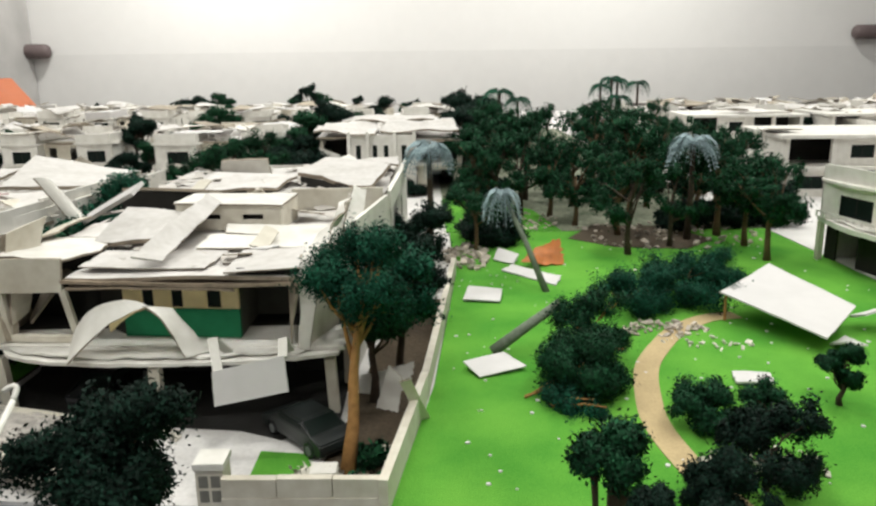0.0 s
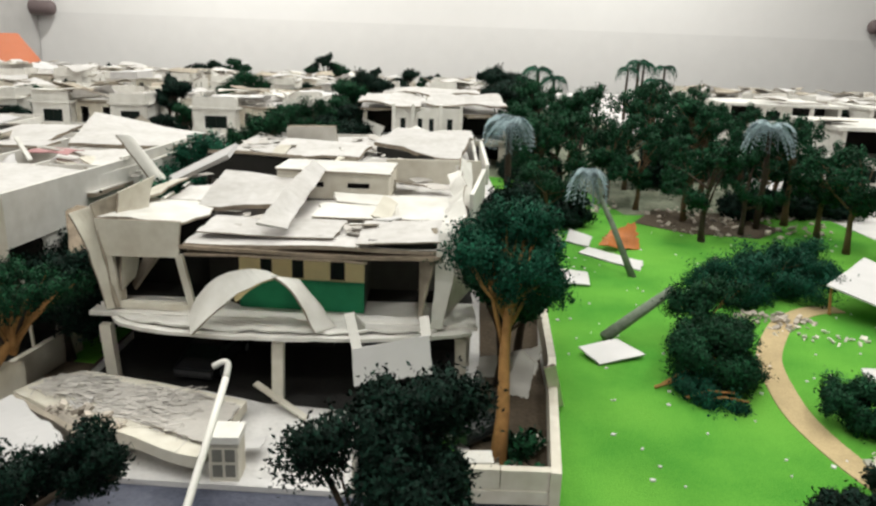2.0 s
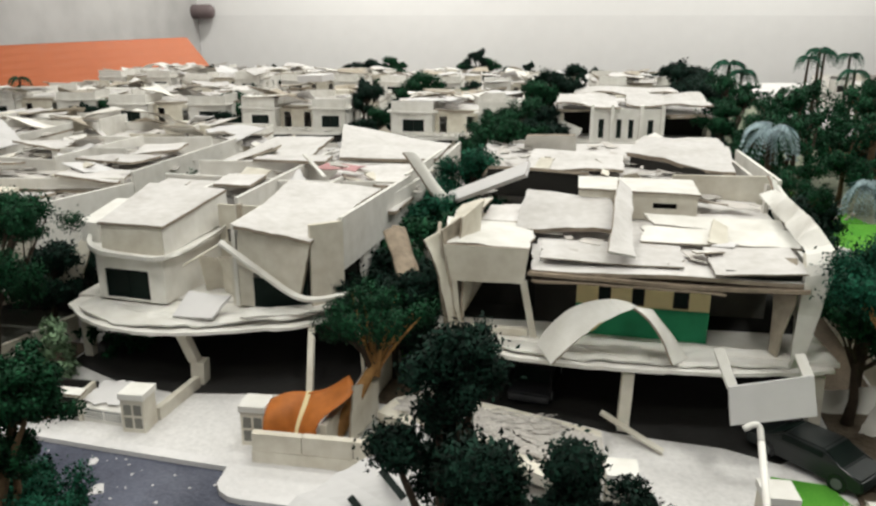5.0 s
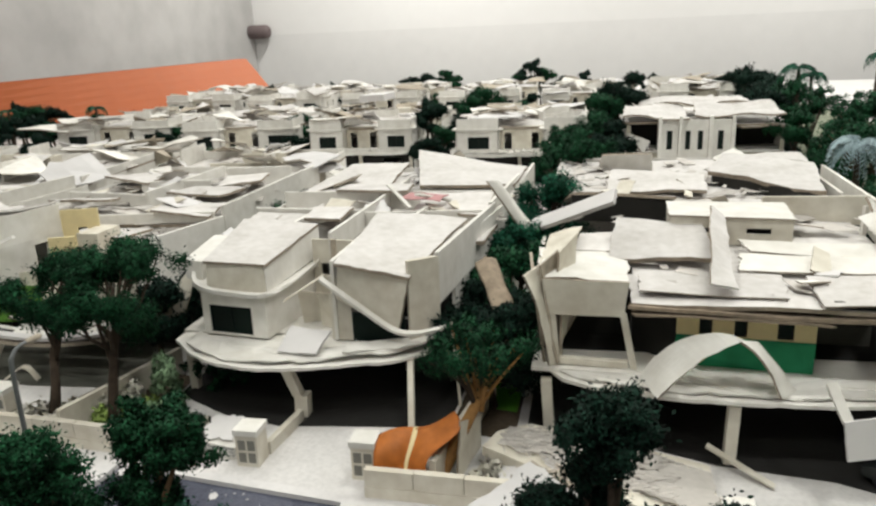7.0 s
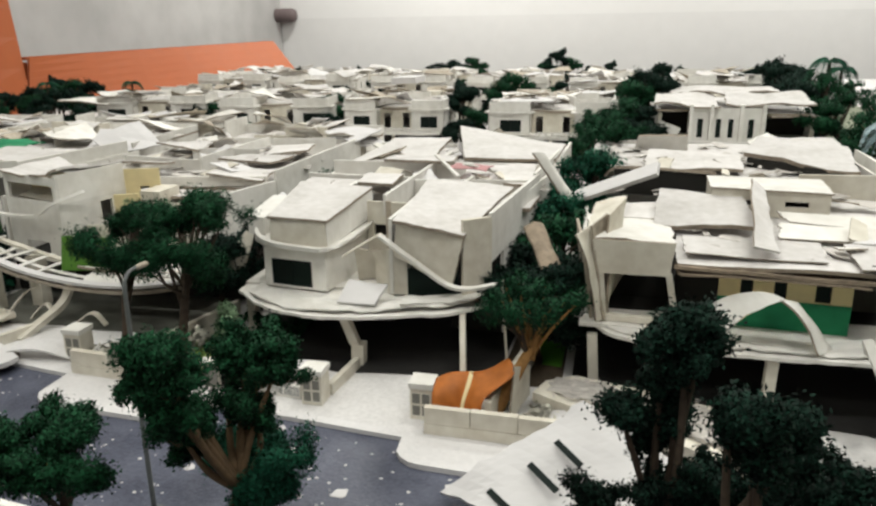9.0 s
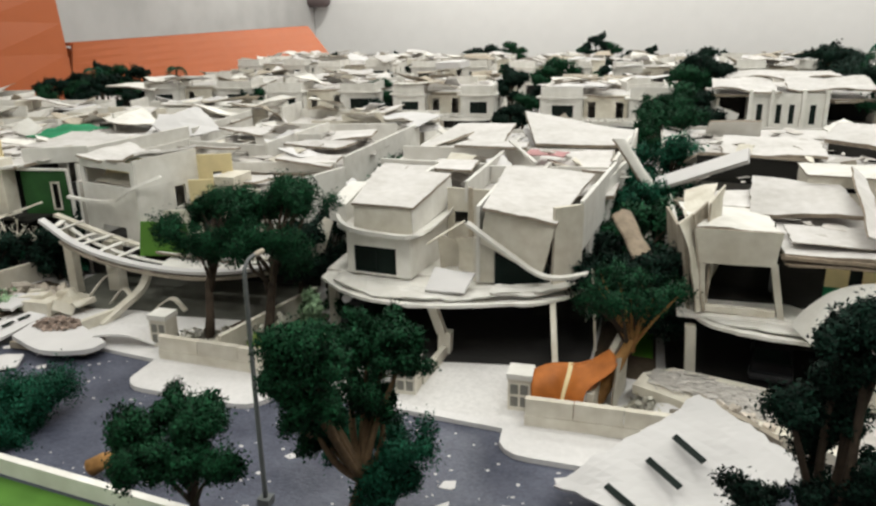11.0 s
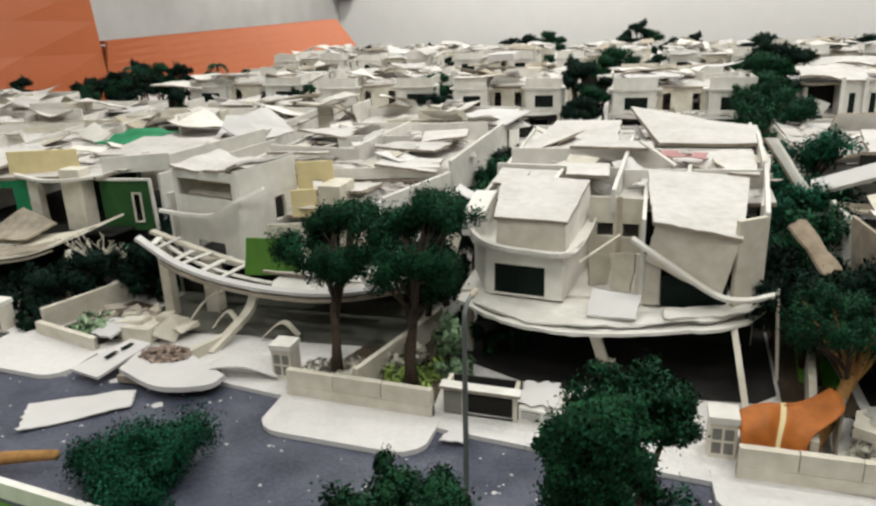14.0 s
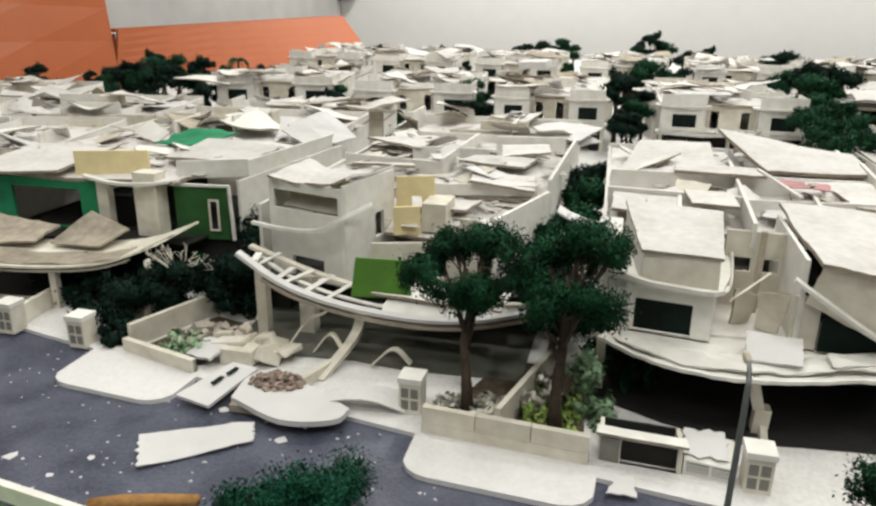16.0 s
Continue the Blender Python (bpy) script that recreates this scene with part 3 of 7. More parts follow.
def fence(p0, p1, hgt=2.2, th=0.55, label="cream two-board planter wall of the front garden"):
    (x0, y0), (x1, y1) = p0, p1
    t = thing("planter_wall", (x0 + x1) / 2, (y0 + y1) / 2, 0, label, "garden wall", "planter walls")
    low = .95 if hgt > 1.8 else hgt
    d = Vector((x1 - x0, y1 - y0)).normalized()
    nn = Vector((-d.y, d.x)) * .05
    part("board", wall((x0 - nn.x, y0 - nn.y), (x1 - nn.x, y1 - nn.y), .06, low - .03, th), CARD_CREAM, t)
    # dark recessed strip added for the shade line under the board
    part("footing", wall((x0 + nn.x * 2, y0 + nn.y * 2), (x1 + nn.x * 2, y1 + nn.y * 2), -.05, low - .1, th * .8), GREY_HALF_SHADE, t, "recessed strip painted as shade at the foot")
    if hgt > low:
        n = 3
        for k in range(n):
            a, b = Vector((x0, y0)).lerp(Vector((x1, y1)), k / n) + d * .03, Vector((x0, y0)).lerp(Vector((x1, y1)), (k + 1) / n) - d * .03
            part("plank", wall(a, b, low, hgt + .03 * (k % 2), th), CARD_CREAM, t)
    return t


def pillar(x, y, w=1.7, hgt=3.0):
    t = thing("gate_pillar", x, y, 0, "square cream gate pillar with a white cap and panelled face", "gate pillar", "gate pillars")
    part("shaft", box(x - w / 2, x + w / 2, y - w / 2, y + w / 2, -.05, hgt - .45), CARD_CREAM, t)
    bm = bmesh.new()
    for i in (-1, 1):
        for j in (0, 1):
            box(x + i * w * .22 - w * .17, x + i * w * .22 + w * .17, y - w / 2 - .02, y - w / 2 + .02, .35 + j * 1.0, 1.15 + j * 1.0, bm)
    part("panel", bm, PANEL_GREY, t, "grey sunken panels")
    part("cap", box(x - w / 2 - .1, x + w / 2 + .1, y - w / 2 - .1, y + w / 2 + .1, hgt - .45, hgt), CARD, t)
    return t


fence((-43.5, 46.3), (-33.2, 46.0))
fence((-75.9, 50.0), (-63.9, 49.1))
fence((-10.9, 42.0), (-0.7, 41.7))
fence((-105.2, 55.8), (-96.9, 53.6), 1.3, label="broken low cream planter wall, its upper board gone")
for p in ((-44.2, 49.2), (-53.2, 49.7), (-77.5, 53.2), (-20.1, 44.4), (-11.7, 43.4), (-109.7, 56.2), (-118.2, 57.0)):
    pillar(*p)


def low_wall(name, p0, p1, hgt, th, label, mat=None, z0=-.05):
    return single(name, wall(p0, p1, z0, hgt, th), mat or CARD_CREAM, label, "garden wall", "garden walls")


low_wall("garden_wall", (-38.8, 47.6), (-36.4, 62), 2.4, .5, "leaning cream side wall of a front garden")
low_wall("garden_wall", (-70.3, 51.0), (-67.0, 64.0), 2.3, .45, "slatted cream side wall of a front garden")
low_wall("garden_wall", (-104.8, 56.5), (-101.5, 66), 2.3, .45, "cream side wall of a front garden")
low_wall("garden_wall", (-118.2, 58.0), (-118.8, 64.0), 1.9, .5, "cream side wall of a front garden")
low_wall("garden_wall", (-52.2, 50.7), (-51.6, 56), 1.0, .5, "low broken divider between two drives")
low_wall("garden_wall", (-87.4, 51.8), (-85.6, 57.5), 1.0, .5, "low broken divider between two drives")
low_wall("park_wall", (-0.7, 41.4), (1.8, 57.5), 2.3, .6, "long cream boundary wall beside the park")
low_wall("park_wall", (1.85, 57.7), (5.6, 95), 2.2, .6, "long cream boundary wall beside the park")
single("broken_wall_panel", sheet((1.0, 53.4, .1), (1.9, 53.8, .1), (.55, 51.3, 4.4), (-.3, 51.2, 4.3), .18, 6, .12, .05, seed=3), CARD_CREAM, "pale torn panel leaning over the park wall", "wall panel")

# ---------------------------------------------------------------- canopies and posts


def canopy(parent, front, back, z=5.3, th=0.26, tilt=0.0, mat=None, layers=1, rise=0.0):
    """A porch roof with a bowed front edge."""
    f = [(p.x + .1 * noise.noise((p.x * 1.3, 2, 1)), p.y + .16 * noise.noise((p.x * .9, 7, 3)) + .1 * noise.noise((p.x * 2.7, 1, 8))) for p in arc([(x, y, 0) for x, y in front], 9)]
    b = back
    x0 = front[0][0]
    top = lambda x, y: z + .35 + tilt * (x - x0) + .09 * noise.noise((x * .8, y * .4, 4)) + .04 * noise.noise((x * 2.9, y, 9))
    ob = part("canopy", prism(f + b, lambda x, y: top(x, y) - th + .05 * noise.noise((x * 2.1, y, 2)), top), mat or CARD, parent, "curved pale porch roof")
    for k in range(layers):
        g = [(p[0] * (1 - .03 * k), p[1] + .55 + k * .6 + .35 * noise.noise((p[0] * .7, k * 5, 6))) for p in f[4 + k * len(f) // 2:-4]]
        h = [(p[0], p[1] + 2.6 - k * .6) for p in g[::-1]]
        lift = lambda x, y: top(x, y) + .16 + k * .3 + max(0.0, (x - x0) / 24 - .35) * rise + .1 * math.sin(x * .9 + k) + .12 * noise.noise((x * 1.1, k * 3, y))
        part("upper_layer", prism(g + h, lift, lambda x, y: lift(x, y) + .12), CARD, ob, "second lifted layer of roof board")
    return ob


def post(parent, x, y, z0, z1, w=.75, dx=0.0, dy=0.0):
    bm = bmesh.new()
    h = w / 2
    add_hexa(bm, [(x - h, y - h, z0), (x + h, y - h, z0), (x + h, y + h, z0), (x - h, y + h, z0),
                  (x + dx - h, y + dy - h, z1), (x + dx + h, y + dy - h, z1), (x + dx + h, y + dy + h, z1), (x + dx - h, y + dy + h, z1)])
    return part("post", bm, CARD_CREAM, parent)


def roof_slab(c00, c10, c11, c01, th=.2, bumps=.2, ragged=.04, seed=1, mat=None, label="loose pale roof slab lying tilted on a broken house", n=8, sag=0.0):
    return single("roof_slab", sheet(c00, c10, c11, c01, th, n, bumps, ragged, sag, seed), mat or CARD_ROOF, label, "roof slab", "loose roof slabs")


# ---------------------------------------------------------------- house beside the park
H1 = thing("house", -18, 75, 0, "collapsed two-storey cream model house with a bowed porch", "house", "wrecked houses")
canopy(H1, [(-32.4, 58.4), (-30.4, 55.2), (-25.8, 53.5), (-20, 53.0), (-15.2, 53.0), (-10.6, 53.4), (-5.0, 54.5)], [(-4.4, 63), (-33, 64)], 4.95)
for x, y, dx in ((-31.6, 56.6, -.3), (-18.9, 54.0, .1), (-5.6, 55.4, -.2)):
    post(H1, x, y, -.05, 4.6, .8, dx)
post(H1, -5.0, 61, -.05, 4.6)
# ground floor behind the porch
# dark colour of this wall stands in for the porch shade
part("wall", wall((-33, 64), (-4.5, 63.5), -.05, 5.2, .35, [(2, 7, 0, 4), (10, 12, 1.5, 3.5), (17, 23, 0, 4)]), SHADE_AND_FRAME, H1, "ground floor wall with shade painted into its colour")
part("wall", wall((-4.5, 63.5), (-2.5, 88), -.05, 10.5, .35, [(5, 7, 6.5, 9), (10, 12, 6.5, 9)]), CARD, H1)
part("wall", wall((-2.4, 88), (-1.2, 116), -.05, 12.6, .35, [(6, 9, 6, 9), (15, 18, 6, 9)]), CARD, H1)
part("wall", wall((-33.5, 90), (-33.2, 64.4), -.05, 10.5, .35), CARD, H1)
part("wall", wall((-33, 116), (-33.4, 90.2), -.05, 11.5, .35), CARD, H1)
part("wall", wall((-1.3, 116.2), (-33, 116.2), -.05, 12.0, .35, [(4, 8, 6, 10), (16, 20, 6, 10)]), CARD, H1)
part("floor_slab", prism([(-33, 56.4), (-4.6, 55), (-4.6, 60), (-33, 60)], 5.32, 5.62), CARD, H1)
# floor below the roof hole, its colour dark in place of shade
part("floor_slab", prism([(-33, 60), (-4.6, 60), (-4.5, 88), (-33, 88)], 5.32, 5.62), SHADE_AND_FRAME, H1)
# front bay at the west end, with the panel over an opening
bay = part("front_bay", sheet((-31.9, 57.0, 9.7), (-26.3, 56.6, 9.8), (-26.0, 56.4, 12.5), (-32.2, 56.8, 12.5), .25, 6, .06, .02, seed=17), CARD_CREAM, H1, "cream panel over a dark opening")
part("post", ribbon([(-31.6, 57.0, 5.6), (-32.0, 57.0, 9.8)], (.75, 0, 0), .6), CARD_CREAM, bay)
part("post", ribbon([(-25.7, 56.5, 5.6), (-26.6, 56.6, 10.0)], (.5, 0, 0), .45), CARD_CREAM, bay)
part("sill", ribbon([(-31.4, 57.0, 5.7), (-25.9, 56.6, 5.7)], (0, .6, 0), .5), CARD_CREAM, bay)
# back of the bay, coloured as deep room shade
part("inner_wall", wall((-33, 63.5), (-25.4, 63), 5.6, 11.6, .25), SHADE_AND_FRAME, bay)
part("wall", wall((-33.2, 67), (-32.2, 57.4), 5.6, 11.6, .25, lean=.12), CARD_WORN, bay)
for fa, fb, fm, fs in (
        ([(-31.7, 56.4, 5.8), (-32.3, 56.2, 9.2), (-33.5, 55.9, 13.0)], [(-31.1, 57.0, 5.8), (-31.6, 57.4, 9.2), (-32.4, 58.2, 13.3)], CARD_CREAM, 11),
        ([(-31.3, 56.7, 5.8), (-31.8, 56.8, 9.6), (-32.4, 57.0, 13.5)], [(-30.9, 57.8, 5.8), (-31.1, 58.6, 9.6), (-31.5, 59.8, 13.9)], CARD_WORN, 12),
        ([(-31.0, 57.2, 7.0), (-31.2, 58.0, 10.8), (-31.3, 58.6, 14.0)], [(-30.7, 59.2, 7.4), (-30.2, 60.8, 11.4), (-29.7, 62.4, 14.7)], CARD_CREAM, 25),
        ([(-32.6, 57.4, 11.8), (-32.6, 63, 12.0), (-32.2, 70, 12.4)], [(-31.2, 57.6, 12.2), (-30.4, 63, 12.7), (-29.4, 70, 13.0)], CARD_CREAM, 26)):
    part("torn_fin", loft(fa, fb, .16, 6, .18, fs), fm, bay, "torn side board fanned out at the corner")
part("ceiling_panel", sheet((-32.0, 57.0, 12.4), (-26, 56.6, 12.3), (-25.6, 66, 11.8), (-33.0, 66, 12.2), .18, 8, .35, .06, seed=13), CARD, bay)
part("inner_board", sheet((-31, 60, 6.2), (-28.6, 63, 9.9), (-30.6, 64, 9.9), (-31.5, 61, 6.2), .2, 4, .1, seed=2), CARD_WORN, bay)
# recessed yellow wall with three narrow windows, green below
yw = part("yellow_wall", wall((-22.4, 58.2), (-13.0, 57.3), 8.0, 11.0, .3, [(1.6, 2.5, .1, 1.9), (4.0, 4.9, .1, 1.9), (6.9, 8.0, .1, 2.0)]), YELLOW, H1, "yellow upper wall with three narrow windows")
part("wall", wall((-22.4, 58.15), (-13.0, 57.25), 5.6, 8.0, .35), GREEN_W, yw, "dark green lower wall band")
for u0, u1, z0, z1 in ((1.6, 2.5, 8.1, 9.9), (4.0, 4.9, 8.1, 9.9), (6.9, 8.0, 8.1, 10.0)):
    k = lambda u: (-22.4 + 9.4 * u / 9.44, 58.2 - .9 * u / 9.44)
    window(yw, k(u0), k(u1), z0, z1, .18, 0)
# side of the recess, its shade put into the colour
part("wall", wall((-25.4, 61), (-22.4, 58.4), 5.6, 10.8, .3), SHADE_AND_FRAME, H1)
# grey room at the east end, its half shade put into the wall colour
part("inner_wall", wall((-13.0, 63), (-7.4, 63), 5.6, 11, .3), GREY_HALF_SHADE, H1, "grey back wall of an open room, deepened with painted shade")
part("inner_wall", wall((-13.0, 57.5), (-12.9, 63), 5.6, 11, .25), GREY_HALF_SHADE, H1)
part("wall", wall((-7.4, 55.2), (-4.6, 63.5), 5.6, 11, .35), CARD_CREAM, H1)
part("torn_fin", loft([(-5.6, 71.3, 14.7), (-5.3, 63, 14.2), (-5.7, 55.8, 13.2), (-6.4, 54.4, 11.0), (-6.8, 54.3, 8.4), (-7.2, 54.6, 5.6)], [(-6.4, 71.3, 13.8), (-6.5, 63, 13.0), (-7.1, 56.4, 12.4), (-7.8, 54.8, 10.6), (-8.0, 54.7, 8.4), (-7.9, 54.8, 5.6)], .14, 10, .6, 21), CARD, H1, "long torn side board hanging over the corner like a curtain")
part("torn_fin", loft([(-7.6, 57.0, 12.4), (-7.9, 55.4, 10.4), (-8.4, 55.3, 8.0), (-8.5, 55.4, 5.7)], [(-8.3, 58.6, 12.0), (-8.9, 57.0, 10.2), (-8.9, 56.6, 8.0), (-8.8, 56.4, 5.7)], .16, 5, .2, 22), CARD_WORN, H1, "brown torn inner layer of the side board")
part("torn_fin", sheet((-5.6, 73.5, 15.0), (-4.6, 75, 14.2), (-4.4, 68, 11.5), (-5.6, 66, 12.4), .22, 8, .3, .08, seed=22), CARD, H1, "torn upright side board")
# main roof, in broken layers
rf = part("roof", sheet((-25.8, 56.3, 11.1), (-7.2, 54.9, 11.3), (-4.9, 73, 11.6), (-25.8, 73, 11.4), .3, 12, .12, .012, seed=5), CARD_ROOF, H1, "sagging pale roof deck")
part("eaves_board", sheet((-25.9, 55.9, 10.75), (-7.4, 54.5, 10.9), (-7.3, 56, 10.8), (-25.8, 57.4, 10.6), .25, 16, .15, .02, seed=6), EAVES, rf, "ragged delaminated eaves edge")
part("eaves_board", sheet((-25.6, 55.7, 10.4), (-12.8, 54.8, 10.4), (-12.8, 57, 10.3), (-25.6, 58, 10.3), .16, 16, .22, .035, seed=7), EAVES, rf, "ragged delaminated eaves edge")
part("roof_layer", sheet((-13.4, 55.1, 11.55), (-7.5, 54.9, 12.0), (-7.2, 60.2, 12.4), (-13.2, 60.6, 12.0), .12, 8, .08, .02, seed=8), CARD_ROOF, rf, "lifted upper roof layer")
# added dark strip for the shade under the lifted layer
part("gap_wall", wall((-12.6, 55.7), (-7.7, 55.5), 11.2, 11.75, .2), SHADE_AND_FRAME, rf, "dark strip painted as shade below a lifted roof layer")
part("roof_layer", sheet((-25.2, 57.4, 11.55), (-15.2, 56.6, 11.6), (-14.6, 61.6, 11.75), (-25.0, 62.2, 11.8), .1, 8, .08, .02, seed=28), CARD_ROOF, rf, "smooth pale upper roof layer")
part("roof_layer", sheet((-17.5, 62, 12.0), (-6, 61, 12.0), (-5.5, 64, 12.5), (-17, 65, 12.4), .14, 10, .13, .05, seed=9), CARD, rf, "lifted upper roof layer")
part("roof_layer", sheet((-16, 66, 12.2), (-5.8, 65, 12.0), (-5.4, 67.5, 12.6), (-16.5, 68.6, 12.5), .14, 10, .13, .05, seed=10), CARD, rf, "lifted upper roof layer")
part("rear_roof", sheet((-20, 73, 11.2), (-5, 73, 11.4), (-3.2, 90, 11.8), (-20, 90, 11.6), .3, 8, .2, .02, seed=14), CARD_ROOF, H1, "flat rear roof deck")
part("rear_roof", sheet((-33, 88, 11.4), (-3.2, 90, 11.8), (-2.6, 115, 12.0), (-32.8, 115, 11.8), .3, 8, .2, .02, seed=18), CARD_ROOF, H1, "flat rear roof deck")
part("rear_roof", sheet((-33, 73, 10.8), (-28, 72, 10.4), (-27, 80, 9.0), (-32.8, 81, 9.4), .2, 8, .4, .06, seed=19), CARD_WORN, H1, "caved-in piece of roof deck")
# stair-head box with two slots
hb = part("roof_box", wall((-21.8, 70.6), (-11.8, 70.0), 11.6, 14.0, .3, [(1.6, 4.2, 1.0, 1.5), (6.3, 8.3, 1.0, 1.5)]), CARD_CREAM, H1, "low box on the roof with narrow slots")
part("wall", wall((-11.8, 70), (-11.3, 76), 11.6, 14.0, .3), CARD_CREAM, hb)
part("wall", wall((-21.6, 76), (-21.8, 71), 11.6, 14.0, .3), CARD_CREAM, hb)
# near-black board added behind the slots as interior shade
part("inner_wall", wall((-21.5, 71.4), (-12.1, 70.8), 11.7, 13.9, .1), SHADE_AND_FRAME, hb, "dark board painted as the shade inside the box")
part("lid", sheet((-21.9, 70.4, 14.15), (-11.6, 69.8, 14.05), (-11.2, 76.2, 14.1), (-21.7, 76.3, 14.2), .15, 6, .1, .02, seed=15), CARD, hb)
part("parapet", wall((-12.4, 79.2), (-2.8, 79.6), 11.2, 14.0, .35), CARD_CREAM, H1)
part("parapet", wall((-2.6, 79.8), (-4.8, 66), 10.4, 13.2, .35), CARD, H1)
part("parapet", wall((-1.4, 100), (-2.3, 80), 11.5, 13.6, .35), CARD, H1)
# two near-black walls added as the shade under propped slabs
part("inner_wall", wall((-30.6, 79.8), (-20.8, 77.6), 11.4, 14.0, .3), SHADE_AND_FRAME, H1, "dark wall painted as shade below a propped roof slab")
part("inner_wall", wall((-14.4, 96.6), (-5.2, 86.2), 11.6, 12.9, .3), SHADE_AND_FRAME, H1, "dark wall painted as shade below a propped roof slab")
part("parapet", wall((-5.6, 72.4), (-5.2, 72.6), 12, 14.6, .3), CARD, H1)
part("parapet", sheet((-27, 107, 14.2), (-20.5, 106.5, 14.3), (-20.3, 107.5, 11.8), (-27.5, 108, 11.8), .4, 6, .25, .03, seed=16), CARD, H1, "bowed parapet board")
part("parapet", wall((-21, 80.5), (-12.6, 80), 11.8, 12.9, .35, [(2.2, 3.4, .3, 1.3), (5, 6.2, .3, 1.3)]), CARD_CREAM, H1)
flakes(H1, -25, -6.5, 57, 70, 11.55, 26, 501, .9, .15)
flakes(H1, -32, -3.5, 73, 112, 11.9, 130, 502, 1.3, .4)
broken_boards(H1, -30, -6, 74, 112, 12.0, 18, 601, 1.3)
broken_boards(H1, -15, -8, 58, 69, 11.75, 6, 605, 1.0)
# dark plate as cast shade; its front follows the shadow edge
slab_part("porch_floor", prism([(-33.4, 56.5), (-24.6, 55.3), (-19.8, 53.5), (-16, 52.9), (-12.3, 52.4), (-9, 50.9), (-5, 53.6), (-5, 88), (-33, 88)], 0, .08), PORCH_SHADE, "dark floor plate with the porch shade painted in", "floor")
# loose slabs and boards on this house
roof_slab((-27.3, 64.6, 11.9), (-18.9, 63.0, 12.4), (-19.2, 70.8, 13.6), (-26.4, 71, 13.8), .4, .25, .03, 31)
roof_slab((-30.2, 66.5, 12.2), (-25.8, 65.8, 12.2), (-25.6, 70.5, 12.5), (-29.6, 70.8, 12.4), .3, .2, .03, 32)
single("roofing_strip", loft([(-20.5, 56.2, 12.6), (-20.0, 60.5, 13.4), (-19.4, 65.5, 14.2), (-18.7, 70.2, 14.9)], [(-18.6, 57.0, 11.9), (-18.4, 61.2, 12.5), (-17.9, 65.8, 13.3), (-17.5, 70.6, 14.1)], .18, 6, .15, 33), CARD_ROOF, "long strip of roofing torn loose and tipped on edge", "roofing strip")
single("roofing_strip", loft([(-25.0, 54.4, 6.0), (-24.4, 54.2, 7.4), (-23.0, 53.8, 9.2), (-20.9, 53.6, 10.0), (-19.4, 53.7, 9.9)], [(-24.0, 51.9, 5.75), (-22.9, 52.3, 6.9), (-21.5, 52.7, 8.2), (-19.9, 53.1, 9.1), (-18.6, 53.6, 9.55)], .16, 8, .12, 34), CARD, "pale board bent over like an arch on the porch", "roofing strip")
single("roofing_strip", loft([(-18.9, 53.4, 9.7), (-17.9, 53.4, 8.9), (-16.9, 53.1, 7.4), (-16.0, 52.9, 5.75)], [(-17.4, 54.9, 9.0), (-16.7, 54.8, 8.2), (-15.7, 54.6, 6.9), (-14.7, 54.4, 5.7)], .16, 6, .15, 35), CARD, "pale board folded down onto the porch", "roofing strip")
roof_slab((-30.4, 79.8, 14.3), (-20.6, 77.4, 14.4), (-21, 84, 13.0), (-31.5, 85, 12.6), .3, .2, .02, 36, CARD)
roof_slab((-14.8, 97, 13.4), (-4.8, 85.6, 13.2), (-2.8, 98, 14.2), (-12, 104, 14.4), .5, .3, .03, 37)
roof_slab((-27, 90, 12.6), (-16, 89, 12.6), (-15, 98, 13.0), (-26, 99, 13.0), .35, .3, .04, 38)
roof_slab((-9, 104, 13.4), (-2, 103, 13.6), (-2, 108, 13.9), (-9, 109, 13.8), .3, .3, .04, 39)
single("plank", ribbon([(-34.6, 77.6, 10.4), (-30.4, 75, 12.6), (-26.5, 72.8, 14.6)], (.3, 2.3, .8), .4), CARD_BRIGHT, "pale plank sticking up from a broken roof", "plank")
hp = thing("hanging_panel", -11, 51, 5, "white board with two arms hanging from the porch edge", "wall panel")
part("board", sheet((-13.2, 49.9, 5.9), (-8.2, 50.2, 6.9), (-7.9, 49.5, 4.5), (-13.0, 49.2, 3.6), .3, 6, .08, .01, seed=40), CARD_BRIGHT, hp)
part("arm", ribbon([(-13.2, 49.9, 5.8), (-13.9, 51.6, 7.7), (-13.2, 53, 6.2)], (.65, .1, .1), .25), CARD, hp)
part("arm", ribbon([(-8.7, 50.2, 6.7), (-8.9, 51.6, 7.6), (-8.7, 53, 6.2)], (.65, .1, .1), .25), CARD, hp)
single("plank", ribbon([(-20.6, 53.6, 1.3), (-18.6, 52.2, .7), (-16.6, 50.8, .12)], (.2, .55, 0), .15), CARD_CREAM, "cream board leaning from the porch down to the drive", "plank")
# drive in front, with the fallen porch slab and its strips
slab_top = lambda x, y: 2.0 - (y - (46.2 - (x + 28.0) * .47)) * .10 + .12 * math.sin(x * .9)
slab_front = [(p.x, p.y) for p in arc([(-36.1, 51, 0), (-32.3, 48.2, 0), (-28, 46.0, 0), (-24.5, 44.2, 0), (-21.5, 43.0, 0)], 5)]
